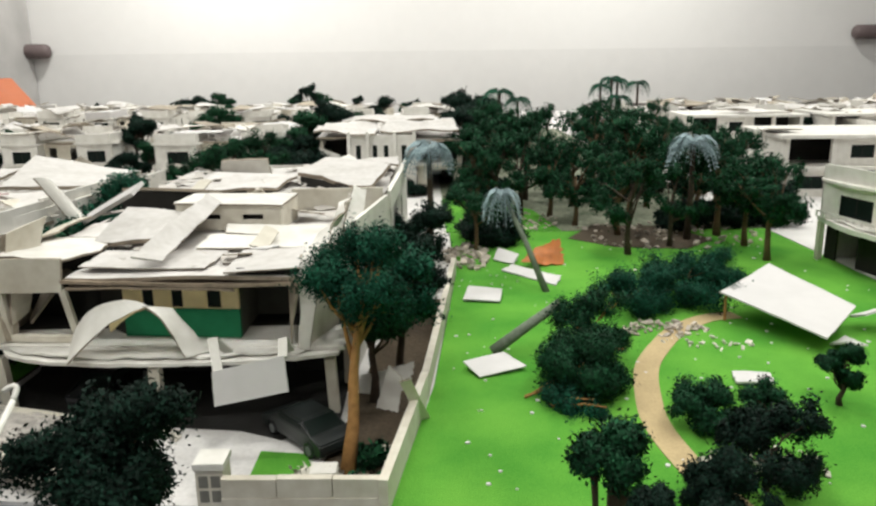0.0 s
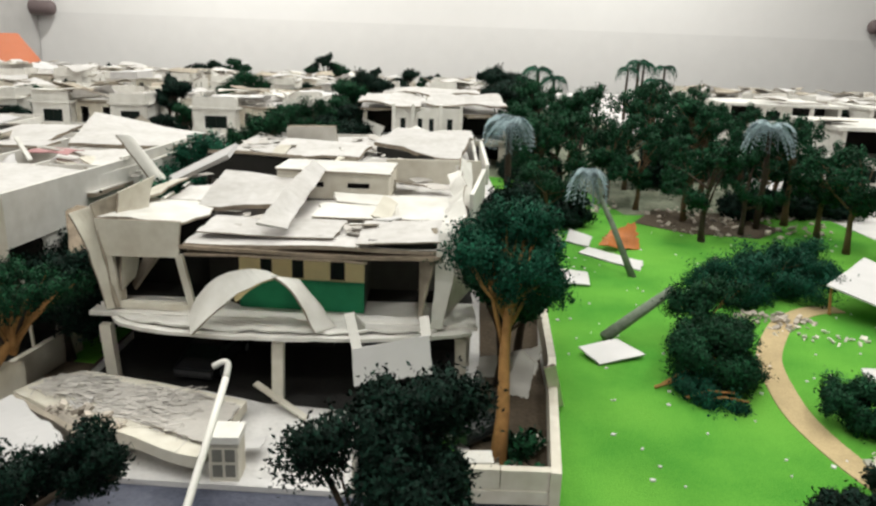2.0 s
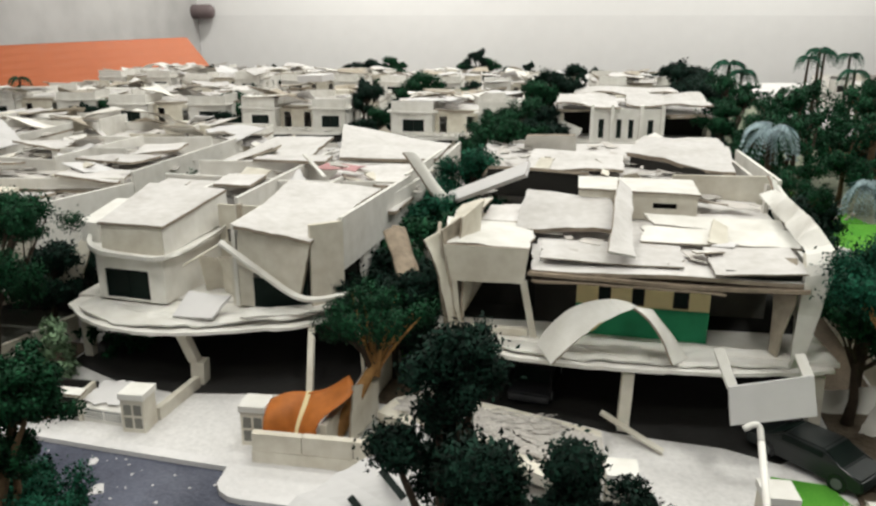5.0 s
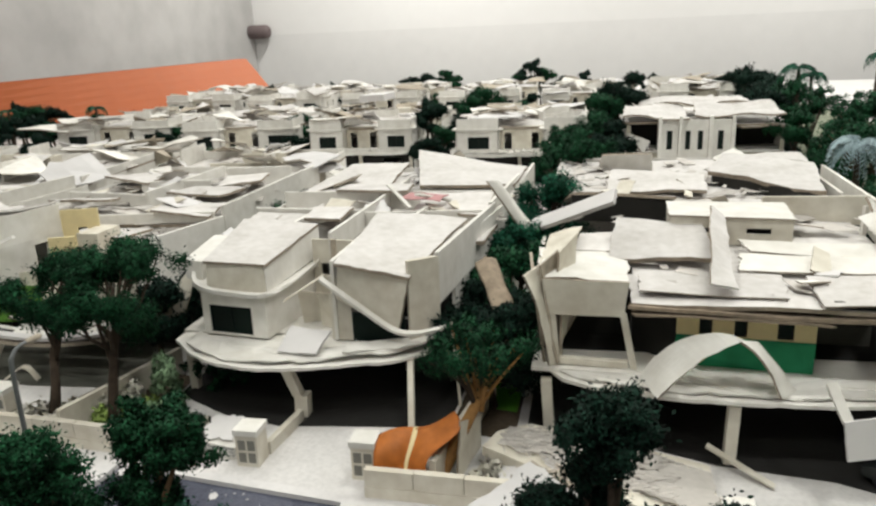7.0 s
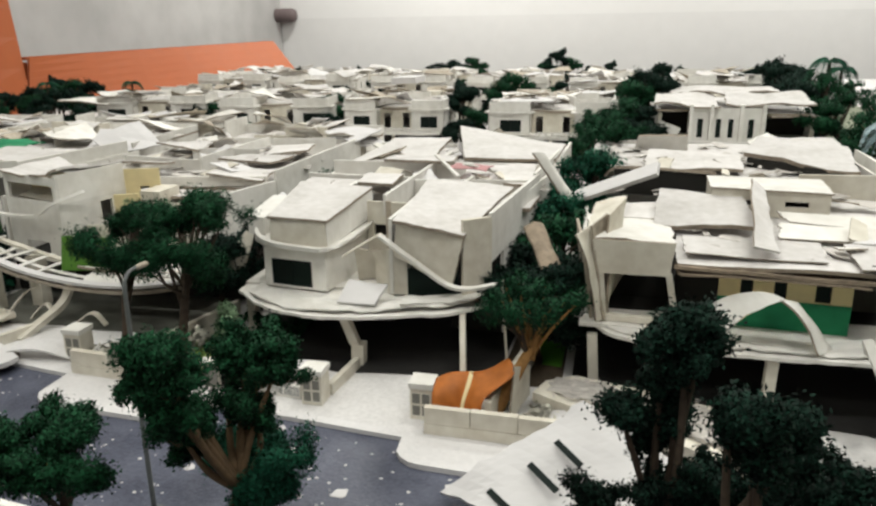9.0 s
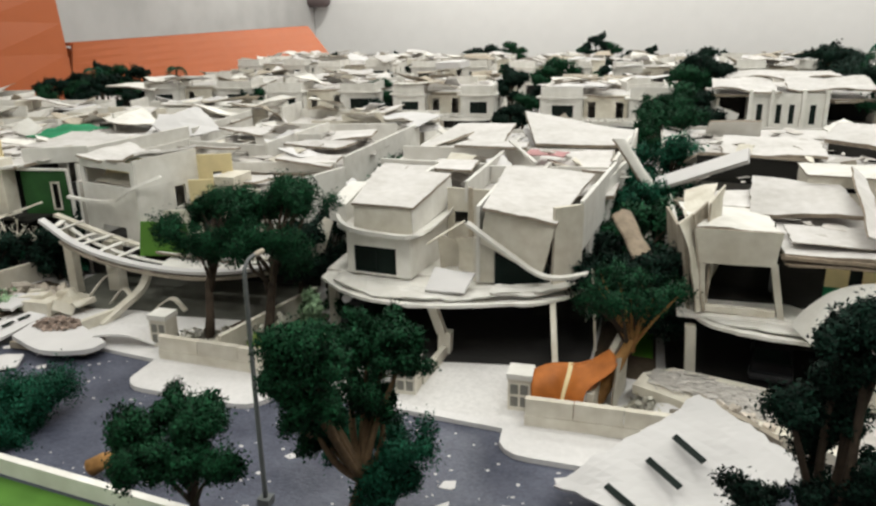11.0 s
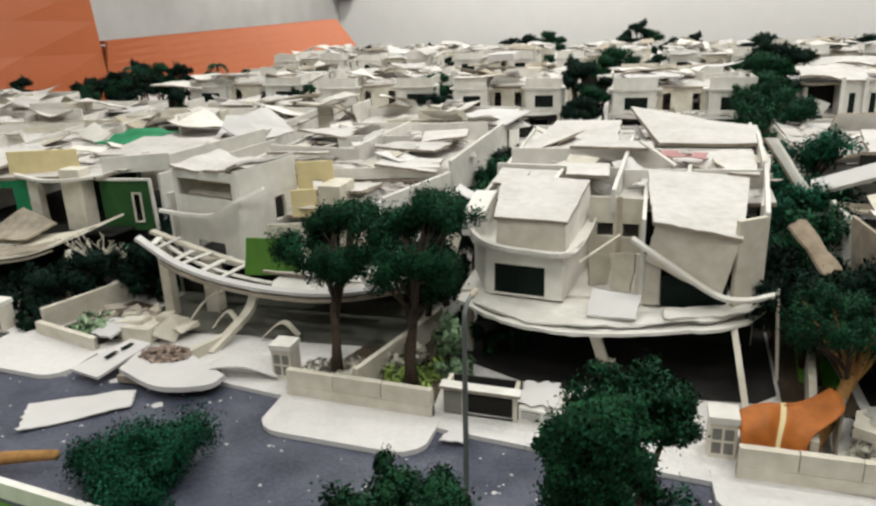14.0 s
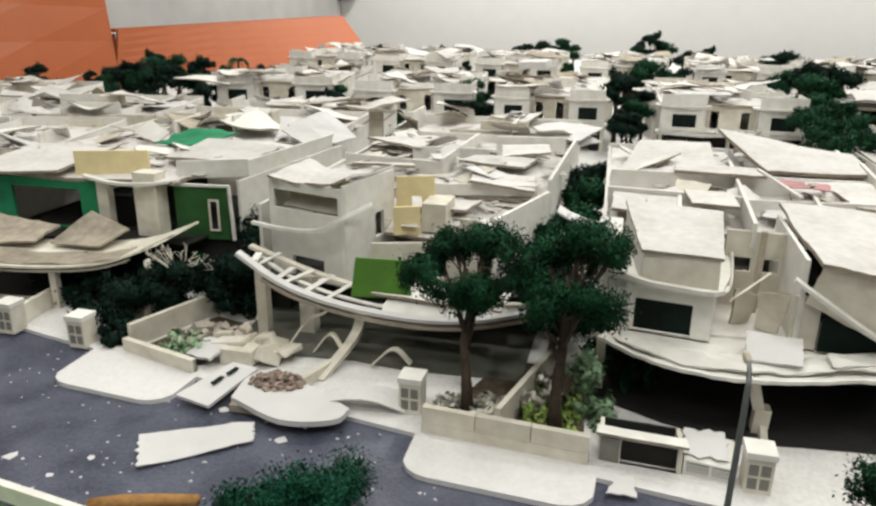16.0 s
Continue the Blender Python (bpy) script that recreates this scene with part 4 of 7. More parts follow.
fs = thing("fallen_porch_slab", -26, 50, 0, "curved cream porch slab fallen on the drive, its top torn", "porch slab")
part("slab", prism(slab_front + [(-20.8, 47.1), (-20.6, 51.6), (-26.9, 53.7), (-33, 55.2), (-35.3, 53.6)], lambda x, y: slab_top(x, y) - .75, slab_top), CARD_CREAM, fs)
for i, (x0, x1, y0, y1) in enumerate(((-35, -29, 50.2, 54.4), (-30, -24, 47.1, 53.1), (-25.4, -21, 45.1, 51.1))):
    q = [(x, y, slab_top(x, y) + .1 + .06 * i) for x, y in ((x0, y0 + 1.4), (x1, y0 - .8), (x1 + .3, y1 - 1.0), (x0 + .5, y1))]
    part("torn_layer", sheet(*q, .06, 10, .14, .12, seed=410 + i), FLAKE, fs, "torn paper layer")
single("block", box(-32, -24, 49.2, 52, -.02, 1.0), CARD_WORN, "worn block under a fallen slab", "block")
bm = bmesh.new()
rng = random.Random(5)
for i in range(620):
    u, v = rng.random(), rng.random()
    p = Vector((-35.2, 51, 0)) * (1 - u) * (1 - v) + Vector((-22.5, 44.5, 0)) * u * (1 - v) + Vector((-21.5, 51, 0)) * u * v + Vector((-33.3, 54.4, 0)) * (1 - u) * v
    p.z = slab_top(p.x, p.y) + .16
    a = rng.gauss(-.35, .55)
    ln = rng.uniform(.4, 1.5)
    ribbon([p, p + Vector((math.cos(a) * ln, math.sin(a) * ln, rng.uniform(-.1, .12)))], (.03, rng.uniform(.05, .16), .02), .03, bm)
single("paper_strips", bm, FLAKE, "heap of thin torn card strips", "strips", kind="stuff")
bl = thing("street_lamp", -18.5, 13.8, -.3, "pale model street lamp broken and leaning over the street", "street lamp", "street lamps")
part("pole", tube([(-18.5, 13.8, -0.3), (-17.7, 20.4, 4.2), (-17, 29.4, 9.8), (-16.7, 32.6, 12)], [.17, .16, .15, .14], 8), CARD, bl, smooth=True)
part("arm", tube(arc([(-16.7, 32.6, 12), (-16.7, 33, 12.4), (-16.9, 33.05, 12.5), (-17.3, 33, 12.3)], 4), .13, 8), CARD, bl, smooth=True)
part("base", box(-19, -18, 13.3, 14.3, -.32, .1), GREY_MET, bl)
single("broken_board", sheet((-34, 46.8, .3), (-29, 44.5, .3), (-27.5, 47.2, .5), (-35, 50, .9), .25, 6, .15, .06, seed=43), CARD_BRIGHT, "torn white board lying on the street edge", "board")
single("roofing_strip", loft([(-22.4, 55.0, 8.6), (-21.0, 54.6, 9.5), (-19.6, 54.4, 9.6)], [(-21.6, 53.6, 7.6), (-20.4, 53.7, 8.6), (-19.0, 53.9, 9.2)], .1, 6, .1, 45), YELLOW, "cream inner side of a bent board", "roofing strip")
single("crumpled_tarp", sheet((-4.4, 58.4, .3), (.1, 56.6, 1.3), (.6, 57.6, 3.3), (-4.0, 59.6, 1.4), .15, 12, .45, .06, seed=44), CARD, "torn pale sheet crumpled against the park wall", "sheet")
single("crumpled_tarp", sheet((-2.3, 55.7, .2), (-.5, 54.9, .2), (-.2, 55.1, 3.0), (-1.3, 55.4, 3.8), .12, 12, .5, .08, seed=46), CARD, "torn pale sheet standing crumpled beside the park wall", "sheet")
slab_part("planter_soil", prism([(-6.2, 42.8), (-.9, 42.5), (.8, 54), (1.6, 64), (4.4, 84), (-2, 84), (-3.8, 60), (-4.4, 54), (-5.4, 48)], 0, .07), DIRT, "dark soil in a corner planter", "earth")
single("block", box(-5.9, -4.2, 44.2, 45.6, .02, 1.2), CARD, "pale block beside a grass patch", "block")
slab_part("lawn_patch", prism([(-10.2, 43.2), (-6.4, 43.0), (-6.0, 46.4), (-6.8, 48.7), (-10.1, 49.2)], 0, .1), LAWN, "small patch of bright green grass", "lawn")

# ---------------------------------------------------------------- middle house
H2 = thing("house", -52, 80, 0, "leaning two-storey cream model house with a round bay", "house", "wrecked houses")
canopy(H2, [(-64.4, 59.3), (-60.6, 56.0), (-56, 54.5), (-51.5, 54.8), (-47, 56.1), (-43, 57.7), (-40.2, 61.4)], [(-40.4, 66), (-64.4, 67)], 4.9, layers=2, rise=.6)
post(H2, -42.0, 53.9, -.05, 5.0, .46, -.9, 4.4)
post(H2, -39.2, 60.0, -.05, 7.4, .22, -.6, .4)
post(H2, -63.8, 60.6, -.05, 4.6)
post(H2, -52.2, 56.8, 1.9, 4.6, .8, -.8, -.4)
post(H2, -52.0, 56.9, -.05, 2.0, 1.1, .1)
# porch shade is painted into this wall
part("wall", wall((-64.5, 67), (-40.5, 66), -.05, 5.2, .35, [(3, 8, 0, 4), (13, 19, 0, 4)]), SHADE_AND_FRAME, H2, "ground floor wall with shade painted into its colour")
part("wall", wall((-40.4, 66), (-37.6, 84), -.05, 12.4, .35, [(4, 6, 6.5, 9)]), CARD, H2)
part("wall", wall((-37.5, 84.2), (-36.4, 110), -.05, 12.4, .35), CARD, H2)
part("wall", wall((-65.5, 110), (-64.6, 67.2), -.05, 11.4, .35), CARD, H2)
part("wall", wall((-36.5, 110.2), (-65.5, 110.2), -.05, 11.8, .35, [(5, 9, 6, 9), (19, 23, 6, 9)]), CARD, H2)
part("floor_slab", prism([(-64.5, 61), (-40.6, 61.5), (-40.4, 84), (-64.5, 84)], 5.2, 5.5), CARD, H2)
part("rear_roof", sheet((-64.8, 72, 10.7), (-38.6, 72, 10.9), (-36.8, 109.6, 11.4), (-65, 109.6, 11.3), .4, 10, .2, seed=51), CARD_ROOF, H2, "flat rear roof deck")
# round bay: lower body, ledge, upper box
bay2 = part("round_bay", wall((-62.2, 60.6), (-55.8, 59.7), 5.5, 9.4, .35, [(.7, 5.0, .15, 2.7)]), CARD, H2, "cream bay with a wide dark window")
part("wall", wall((-55.8, 59.7), (-54.4, 69), 5.5, 9.4, .35), CARD, bay2)
part("wall", wall((-64.4, 66), (-62.2, 60.6), 5.5, 9.4, .35), CARD, bay2)
ww = [(-62.2 + 6.4 * u / 6.46, 60.6 - .9 * u / 6.46) for u in (.7, 5.0)]
window(bay2, ww[0], ww[1], 5.65, 8.2, .25, 1, GLASS)
part("ledge", ribbon(arc([(-65.2, 66, 10.3), (-63.6, 61.8, 10.0), (-61.6, 59.7, 9.75), (-58.6, 59.2, 9.5), (-55.3, 59.2, 9.5), (-54.2, 64, 9.9), (-53.8, 69, 10.4)], 4), (.15, .5, 0), .35), CARD, bay2, "thin curved ledge round the bay")
part("ledge_slab", prism([(-65.2, 66), (-63.6, 61.8), (-61.6, 59.9), (-58.6, 59.5), (-55.4, 59.5), (-54.2, 64), (-53.9, 69), (-64, 70)], lambda x, y: 9.35 + (y - 59) * .03, lambda x, y: 9.6 + (y - 59) * .03), CARD, bay2)
ub = part("upper_box", sheet((-61.3, 60.3, 9.6), (-55.6, 59.9, 9.6), (-55.7, 60.0, 12.0), (-61.2, 60.4, 12.1), .3, 6, .05, seed=52), CARD_CREAM, bay2, "box-shaped parapet on the bay")
part("wall", sheet((-55.6, 59.9, 9.6), (-54.4, 70, 10.2), (-54.6, 70.5, 13.0), (-55.7, 60.0, 12.0), .3, 6, .05, seed=53), CARD, ub)
part("wall", sheet((-62.6, 70.5, 10.2), (-61.3, 60.3, 9.6), (-61.2, 60.4, 12.1), (-62.7, 71.5, 13.2), .3, 6, .05, seed=54), CARD, ub)
part("roof", sheet((-61.4, 60.2, 12.2), (-55.5, 59.8, 12.1), (-54.6, 70.6, 13.1), (-62.8, 71.6, 13.3), .25, 10, .12, .015, seed=55), CARD_ROOF, ub, "pale roof sheet with a lifted middle")
part("side_box", prism([(-64.8, 63.0), (-62.9, 62.6), (-62.9, 69), (-64.8, 69)], 9.7, lambda x, y: 11.5 + (y - 63) * .12), CARD, bay2)
# recess between the halves, with the thin party pole
part("inner_wall", wall((-54.4, 68), (-49.4, 67.6), 5.5, 12.2, .3, [(.7, 2.1, 3.2, 4.4), (2.9, 4.3, 3.2, 4.4)]), CARD_CREAM, H2)
part("party_pole", ribbon([(-52.0, 66.6, 5.5), (-52.0, 66.4, 12.6)], (.45, 0, 0), .4), CARD_WORN, H2)
part("torn_fin", sheet((-54.2, 63, 9.0), (-52.4, 64, 8.4), (-52.6, 64.5, 5.6), (-54, 63.5, 5.6), .2, 6, .4, .05, seed=56), CARD_CREAM, H2, "torn curling board")
part("torn_fin", sheet((-52.4, 62.5, 8.8), (-50.2, 61.2, 9.4), (-50.6, 62.4, 5.6), (-52.2, 63, 5.6), .2, 6, .5, .05, seed=57), CARD_CREAM, H2, "torn curling board")
part("stick", ribbon([(-54.6, 60.8, 8.6), (-51.8, 63, 10.2)], (.2, .1, .2), .15), CARD_CREAM, H2)
# leaning half with the tilted front panel
rh = part("tilted_front", sheet((-49.6, 60.0, 9.2), (-44.0, 58.8, 6.9), (-42.9, 58.9, 11.6), (-48.9, 59.2, 12.5), .35, 8, .15, .02, seed=58), CARD_CREAM, H2, "large front panel tipped out of true")
part("wall", wall((-50.2, 60.4), (-46.4, 60.2), 5.5, 9.6, .3, [(1.9, 3.8, 0, 3.4)]), CARD_CREAM, rh)
# coloured dark for the shade under the tilted panel
part("wall", wall((-46.5, 60.2), (-43.4, 60.0), 5.5, 7.6, .3, [(.3, 2.8, 0, 2.0)]), SHADE_AND_FRAME, rh)
part("window", wall((-48.2, 60.0), (-43.6, 59.75), 5.55, 8.1, .1), GLASS, rh, "wide dark window")
part("column", wall((-43.0, 59.2), (-40.8, 60.9), 5.6, 12.9, .4), CARD_CREAM, rh)
part("wall", wall((-40.8, 60.9), (-38.4, 80), 8.8, 13.2, .35), CARD, rh)
part("wall", wall((-49.8, 73), (-49.9, 60.2), 5.5, 12.5, .3), CARD, rh)
part("roof", sheet((-49.1, 58.9, 12.7), (-42.8, 58.7, 11.9), (-40.6, 75, 12.7), (-49.6, 74, 13.2), .3, 10, .22, .02, seed=59), CARD_ROOF, rh, "pale roof sheet sloping forward")
part("diagonal_beam", ribbon(arc([(-50.7, 59.3, 11.0), (-47.4, 58.8, 8.9), (-44.4, 58.2, 7.2), (-42.4, 58.0, 7.0), (-40.2, 59.0, 7.2)], 4), (.1, .5, .1), .26), CARD, rh, "fallen edge beam across the front")
# room shade coloured into this inner wall
part("inner_wall", wall((-49.6, 66), (-41, 66), 5.5, 11.5, .3), SHADE_AND_FRAME, rh)
# roof compartments behind
for p0, p1, zt in (((-64.6, 78), (-52.2, 77), 12.9), ((-51.8, 77), (-39, 78.5), 12.7), ((-52.2, 67.5), (-51.2, 95), 13.0), ((-46, 72), (-45.4, 79), 13.0), ((-64.5, 86), (-39, 87), 13.0), ((-58, 70), (-57.6, 78), 12.6), ((-38.7, 79), (-37.2, 96), 13.4)):
    part("parapet", wall(p0, p1, 10.9, zt, .35), CARD, H2)
roof_slab((-64, 72.5, 12.2), (-58, 71.6, 12.2), (-58, 77, 12.6), (-64, 77.6, 12.6), .3, .15, .03, 61)
roof_slab((-57, 73, 13.0), (-53, 72.4, 13.2), (-53.2, 77.6, 13.2), (-57.4, 78, 13.0), .3, .15, .03, 62)
roof_slab((-47.4, 79, 12.4), (-39.4, 77.5, 12.4), (-39.2, 85, 13.0), (-47, 86, 13.0), .3, .25, .03, 63)
roof_slab((-52, 104.4, 15.2), (-48.4, 88.4, 13.3), (-37.4, 91, 13.1), (-36.8, 102, 13.2), .4, .15, .01, 64, CARD_ROOF, "very large pale roof slab lying tilted across the rear roof")
roof_slab((-63.6, 90, 12.2), (-53, 89, 12.4), (-53, 103, 13.6), (-61.5, 104, 13.4), .35, .2, .03, 65)
roof_slab((-58, 86, 13.2), (-49, 84.5, 13.6), (-49.2, 88.6, 13.4), (-57.6, 90, 13.2), .3, .2, .03, 66)
single("roofing_strip", sheet((-39.2, 79.0, 15.6), (-37.8, 80.2, 14.9), (-33.6, 80.2, 10.0), (-35.2, 79.0, 9.8), .25, 8, .5, .04, .5, seed=67), CARD, "tall pale board curling up between two houses", "roofing strip")
single("roofing_strip", sheet((-69.5, 79, 9.8), (-64.2, 76.4, 9.2), (-64, 78, 9.1), (-69.4, 81.2, 9.9), .2, 8, .3, .03, .5, seed=68), CARD_BRIGHT, "white board bridging two roofs", "roofing strip")
single("plank", ribbon([(-46.8, 78.6, 14.4), (-44, 83, 12.8)], (.5, .3, 0), .25), CARD, "short plank lying on a roof", "plank")
single("plank", ribbon([(-50.6, 81.6, 14.6), (-47.2, 77.4, 13.0)], (.3, .3, 0), .2), CARD, "short plank lying on a roof", "plank")
single("roofing_strip", sheet((-38.6, 66, 10.8), (-37.0, 67.4, 10.6), (-35.0, 63, 8.2), (-36.6, 61.8, 8.0), .22, 8, .6, .06, .4, seed=69), EAVES, "dirty pale board sliding down between two houses", "roofing strip")
single("broken_board", sheet((-53.6, 56.4, 6.0), (-50.0, 55.8, 6.1), (-49.6, 58.6, 6.9), (-53.4, 59.2, 7.1), .2, 6, .2, .05, seed=70), CARD_BRIGHT, "torn white board lying on the porch roof", "board")

single("wall_panel", sheet((-70.4, 63.4, 4.4), (-66.4, 63.4, 4.0), (-65.4, 65.0, 9.0), (-66.3, 65.2, 9.4), .2, 6, .2, .04, seed=71), CARD_CREAM, "torn cream wall panel leaning against a house", "wall panel")
flakes(H2, -64, -38, 73, 108, 11.3, 120, 503, 1.2, .4)
broken_boards(H2, -63, -40, 74, 107, 11.5, 34, 602)
# canopy shadow laid on the drive as a dark plate
slab_part("porch_floor", prism([(-64.6, 59.0), (-58.6, 56.0), (-53.2, 54.8), (-49.3, 55.3), (-45.5, 55.7), (-41.2, 56), (-39.6, 57.5), (-38.2, 84), (-64.6, 84)], 0, .08), PORCH_SHADE, "dark floor plate with the porch shade painted in", "floor")
slab_part("gap_soil", prism([(-39.4, 55.6), (-34.2, 55.2), (-33.7, 84), (-38, 84)], 0, .06), DIRT, "dark littered soil between two houses", "earth")
# rust sheet over the corner planter
rs = thing("rust_sheet", -41.5, 49, .4, "curling rust-orange sheet with a pale crease, fallen in a garden", "metal sheet")
def curl(u, v, lift=0.0):
    """A point of the curling sheet, u along it and v from its foot to its rim."""
    foot = Vector((-43.1 + 3.9 * u + .5 * u * u, 47.5 + .3 * math.sin(u * 5), .5))
    rim = Vector((-43.3 + 5.4 * u, 49.5 + .9 * u, 3.0 + 1.1 * u + .5 * u * u + .25 * math.sin(u * 7)))
    belly = math.sin(math.pi * v) * (.75 - .55 * math.exp(-((u - .5) / .1) ** 2) + .35 * u) + lift
    p = foot.lerp(rim, v) + Vector((-.1, -.72, .68)) * belly
    p.x += .9 * u ** 4 * math.sin(2 * math.pi * v) * -1
    return p


def curl_sheet(u0, u1, n, lift, th):
    bm = bmesh.new()
    top = [[bm.verts.new(curl(u0 + (u1 - u0) * i / n, k / 12, lift)) for k in range(13)] for i in range(n + 1)]
    low = [[bm.verts.new(q.co + Vector((.02, .72, -.68)) * th) for q in row] for row in top]
    for i in range(n):
        for k in range(12):
            bm.faces.new((top[i][k], top[i + 1][k], top[i + 1][k + 1], top[i][k + 1]))
            bm.faces.new((low[i][k + 1], low[i + 1][k + 1], low[i + 1][k], low[i][k]))
        for k in (0, 12):
            bm.faces.new((top[i][k], low[i][k], low[i + 1][k], top[i + 1][k]))
    for i in (0, n):
        for k in range(12):
            bm.faces.new((top[i][k], top[i][k + 1], low[i][k + 1], low[i][k]))
    bmesh.ops.recalc_face_normals(bm, faces=bm.faces)
    return bm


part("sheet", curl_sheet(0, 1, 20, 0, .1), RUST, rs, smooth=True)
part("back_fold", sheet((-43.2, 49.55, 2.9), (-38.0, 50.45, 4.4), (-38.6, 51.8, 1.6), (-43.0, 51.2, .6), .1, 12, .3, .03, .25, seed=72), RUST, rs)
part("crease", curl_sheet(.47, .53, 2, .05, .06), YELLOW, rs, "pale yellow crease of the sheet")


# fallen roof on the street between the two houses
fr = thing("fallen_roof", -34, 42, 0, "torn white roof with three slots, fallen on the street", "fallen roof")
part("roof_plate", sheet((-40.6, 39.0, .4), (-31.6, 34.4, .7), (-26.4, 41.0, 2.7), (-32.2, 44.3, 5.0), .3, 14, .35, .05, -.2, seed=73), CARD_BRIGHT, fr)
e0, e1, e3 = Vector((-40.6, 39.0, .4)), Vector((-31.6, 34.4, .7)), Vector((-32.2, 44.3, 5.0))
up = (e1 - e0).cross(e3 - e0).normalized()
for (xa, ya), (xb, yb) in (((-35.1, 40.0), (-33.3, 38.1)), ((-37.4, 38.6), (-35.8, 37.1)), ((-33.6, 41.3), (-32.0, 39.5))):
    on = lambda x, y: Vector((x, y, e0.z - (up.x * (x - e0.x) + up.y * (y - e0.y)) / up.z))
    a, b = on(xa, ya) + up * .42, on(xb, yb) + up * .42
    d = (b - a).normalized()
    across = up.cross(d) * .2
    bm = bmesh.new()
    add_hexa(bm, [a - across, b - across, b + across, a + across, a - across + up * .1, b - across + up * .1, b + across + up * .1, a + across + up * .1])
    part("slot", bm, GLASS, fr, "dark open slot")
part("gable", sheet((-32.2, 44.4, 4.9), (-27.4, 42.4, 3.6), (-27.0, 42.6, 1.2), (-31.6, 45, 2.8), .3, 8, .2, .05, seed=74), CARD_WORN, fr, "worn side board of the roof")
rubble("rubble", -30.4, 46.2, 1.9, 3.4, 1.6, 60, .45, RUBBLE, "crumbled card pieces piled on the fallen roof edge", 75, high=1.6)

# ---------------------------------------------------------------- west house
H3 = thing("house", -86, 82, 0, "wrecked two-storey cream model house, porch roof hanging", "house", "wrecked houses")
cf = arc([(-95.8, 59.9, 8.6), (-91.5, 59.4, 6.4), (-86.5, 59.6, 4.9), (-80, 59.8, 4.2), (-74.4, 60.6, 4.3), (-68.6, 63.2, 4.9)], 5)
cb = arc([(-95.4, 64.2, 8.9), (-91.5, 65.5, 6.9), (-86.5, 66, 5.4), (-80, 66, 4.8), (-74.4, 66, 4.8), (-68.6, 66.4, 5.2)], 5)
can3 = part("canopy_edge", ribbon(cf, (0, .8, .05), .32), CARD_BRIGHT, H3, "long curved porch edge beam, sagging")
part("canopy_edge", ribbon([p + Vector((0, -.1, -.55)) for p in cf[3:]], (0, .5, 0), .3), CARD_WORN, H3)
for i in (1, 2, 4, 5, 7, 9):
    part("slat", ribbon([cf[i] + Vector((rng.uniform(-.3, .5), .7, .05)), cb[i + (1 if i > 2 else 0)] + Vector((rng.uniform(-.5, .8), rng.uniform(-2.6, -1.4), rng.uniform(-.1, .3)))], (rng.uniform(.3, .7), 0, 0), .1), CARD, can3)
part("inner_beam", ribbon([p + Vector((.3, 1.9, -.05)) for p in cf[1:16]], (0, .45, .02), .16), CARD, can3)
part("canopy_back", ribbon([p + Vector((0, -2.6, -.1)) for p in cb], (0, .7, 0), .3), CARD_CREAM, H3)
part("canopy_panel", sheet((-84, 62.2, 5.3), (-72.4, 62.8, 4.9), (-72, 66, 5.2), (-84, 66, 5.5), .25, 8, .2, .03, seed=80), CARD, H3)
post(H3, -94.6, 62.4, -.05, 7.4, 1.0)
post(H3, -91.0, 64.5, -.05, 5.6, 1.4)
part("wall", wall((-95.9, 67.2), (-87.3, 64.8), 4.6, 11.2, .35, [(2.6, 6.4, .2, 2.2)]), CARD, H3)
part("wall", wall((-87.3, 64.8), (-85.3, 73.4), 4.6, 11.2, .35, [(5.2, 6.8, 3.6, 6.0)]), CARD, H3)
up3 = part("upper_box", wall((-95.9, 67.2), (-87.3, 64.8), 11.2, 14.0, .3, [(.6, 8.2, .1, 1.9)]), CARD, H3, "open upper room with a wide broken opening")
part("inner_board", wall((-95.2, 70.4), (-87.0, 68.4), 11.2, 13.8, .2), YELLOW, up3)
part("inner_board", sheet((-94.6, 67.6, 11.4), (-88.2, 65.8, 11.4), (-87.8, 68, 12.2), (-94.4, 69.8, 12.0), .15, 6, .15, .05, seed=86), CARD_CREAM, up3)
part("wall", wall((-87.3, 64.8), (-85.3, 73.4), 11.2, 14.3, .3), CARD, up3)
part("wall", wall((-95.6, 76), (-95.9, 67.4), 4.6, 13.6, .3), CARD, up3)
part("roof", loft([(-95.6, 66.9, 14.5), (-92.5, 66.2, 13.9), (-89.6, 65.4, 14.1), (-87.2, 64.9, 14.9)], [(-95.2, 75.6, 14.4), (-92, 75, 13.7), (-88.6, 74.2, 13.9), (-85.6, 73.6, 14.7)], .25, 8, .25, 81), CARD_ROOF, up3, "roof sheet sagging between its edges")
part("curved_edge", ribbon(arc([(-97.6, 66.4, 9.5), (-94, 65.6, 9.4), (-90, 64.3, 9.9), (-87.2, 63.7, 11.4), (-85.2, 66, 12.3)], 5), (0, .5, 0), .3), CARD, H3, "curved broken ledge strip")
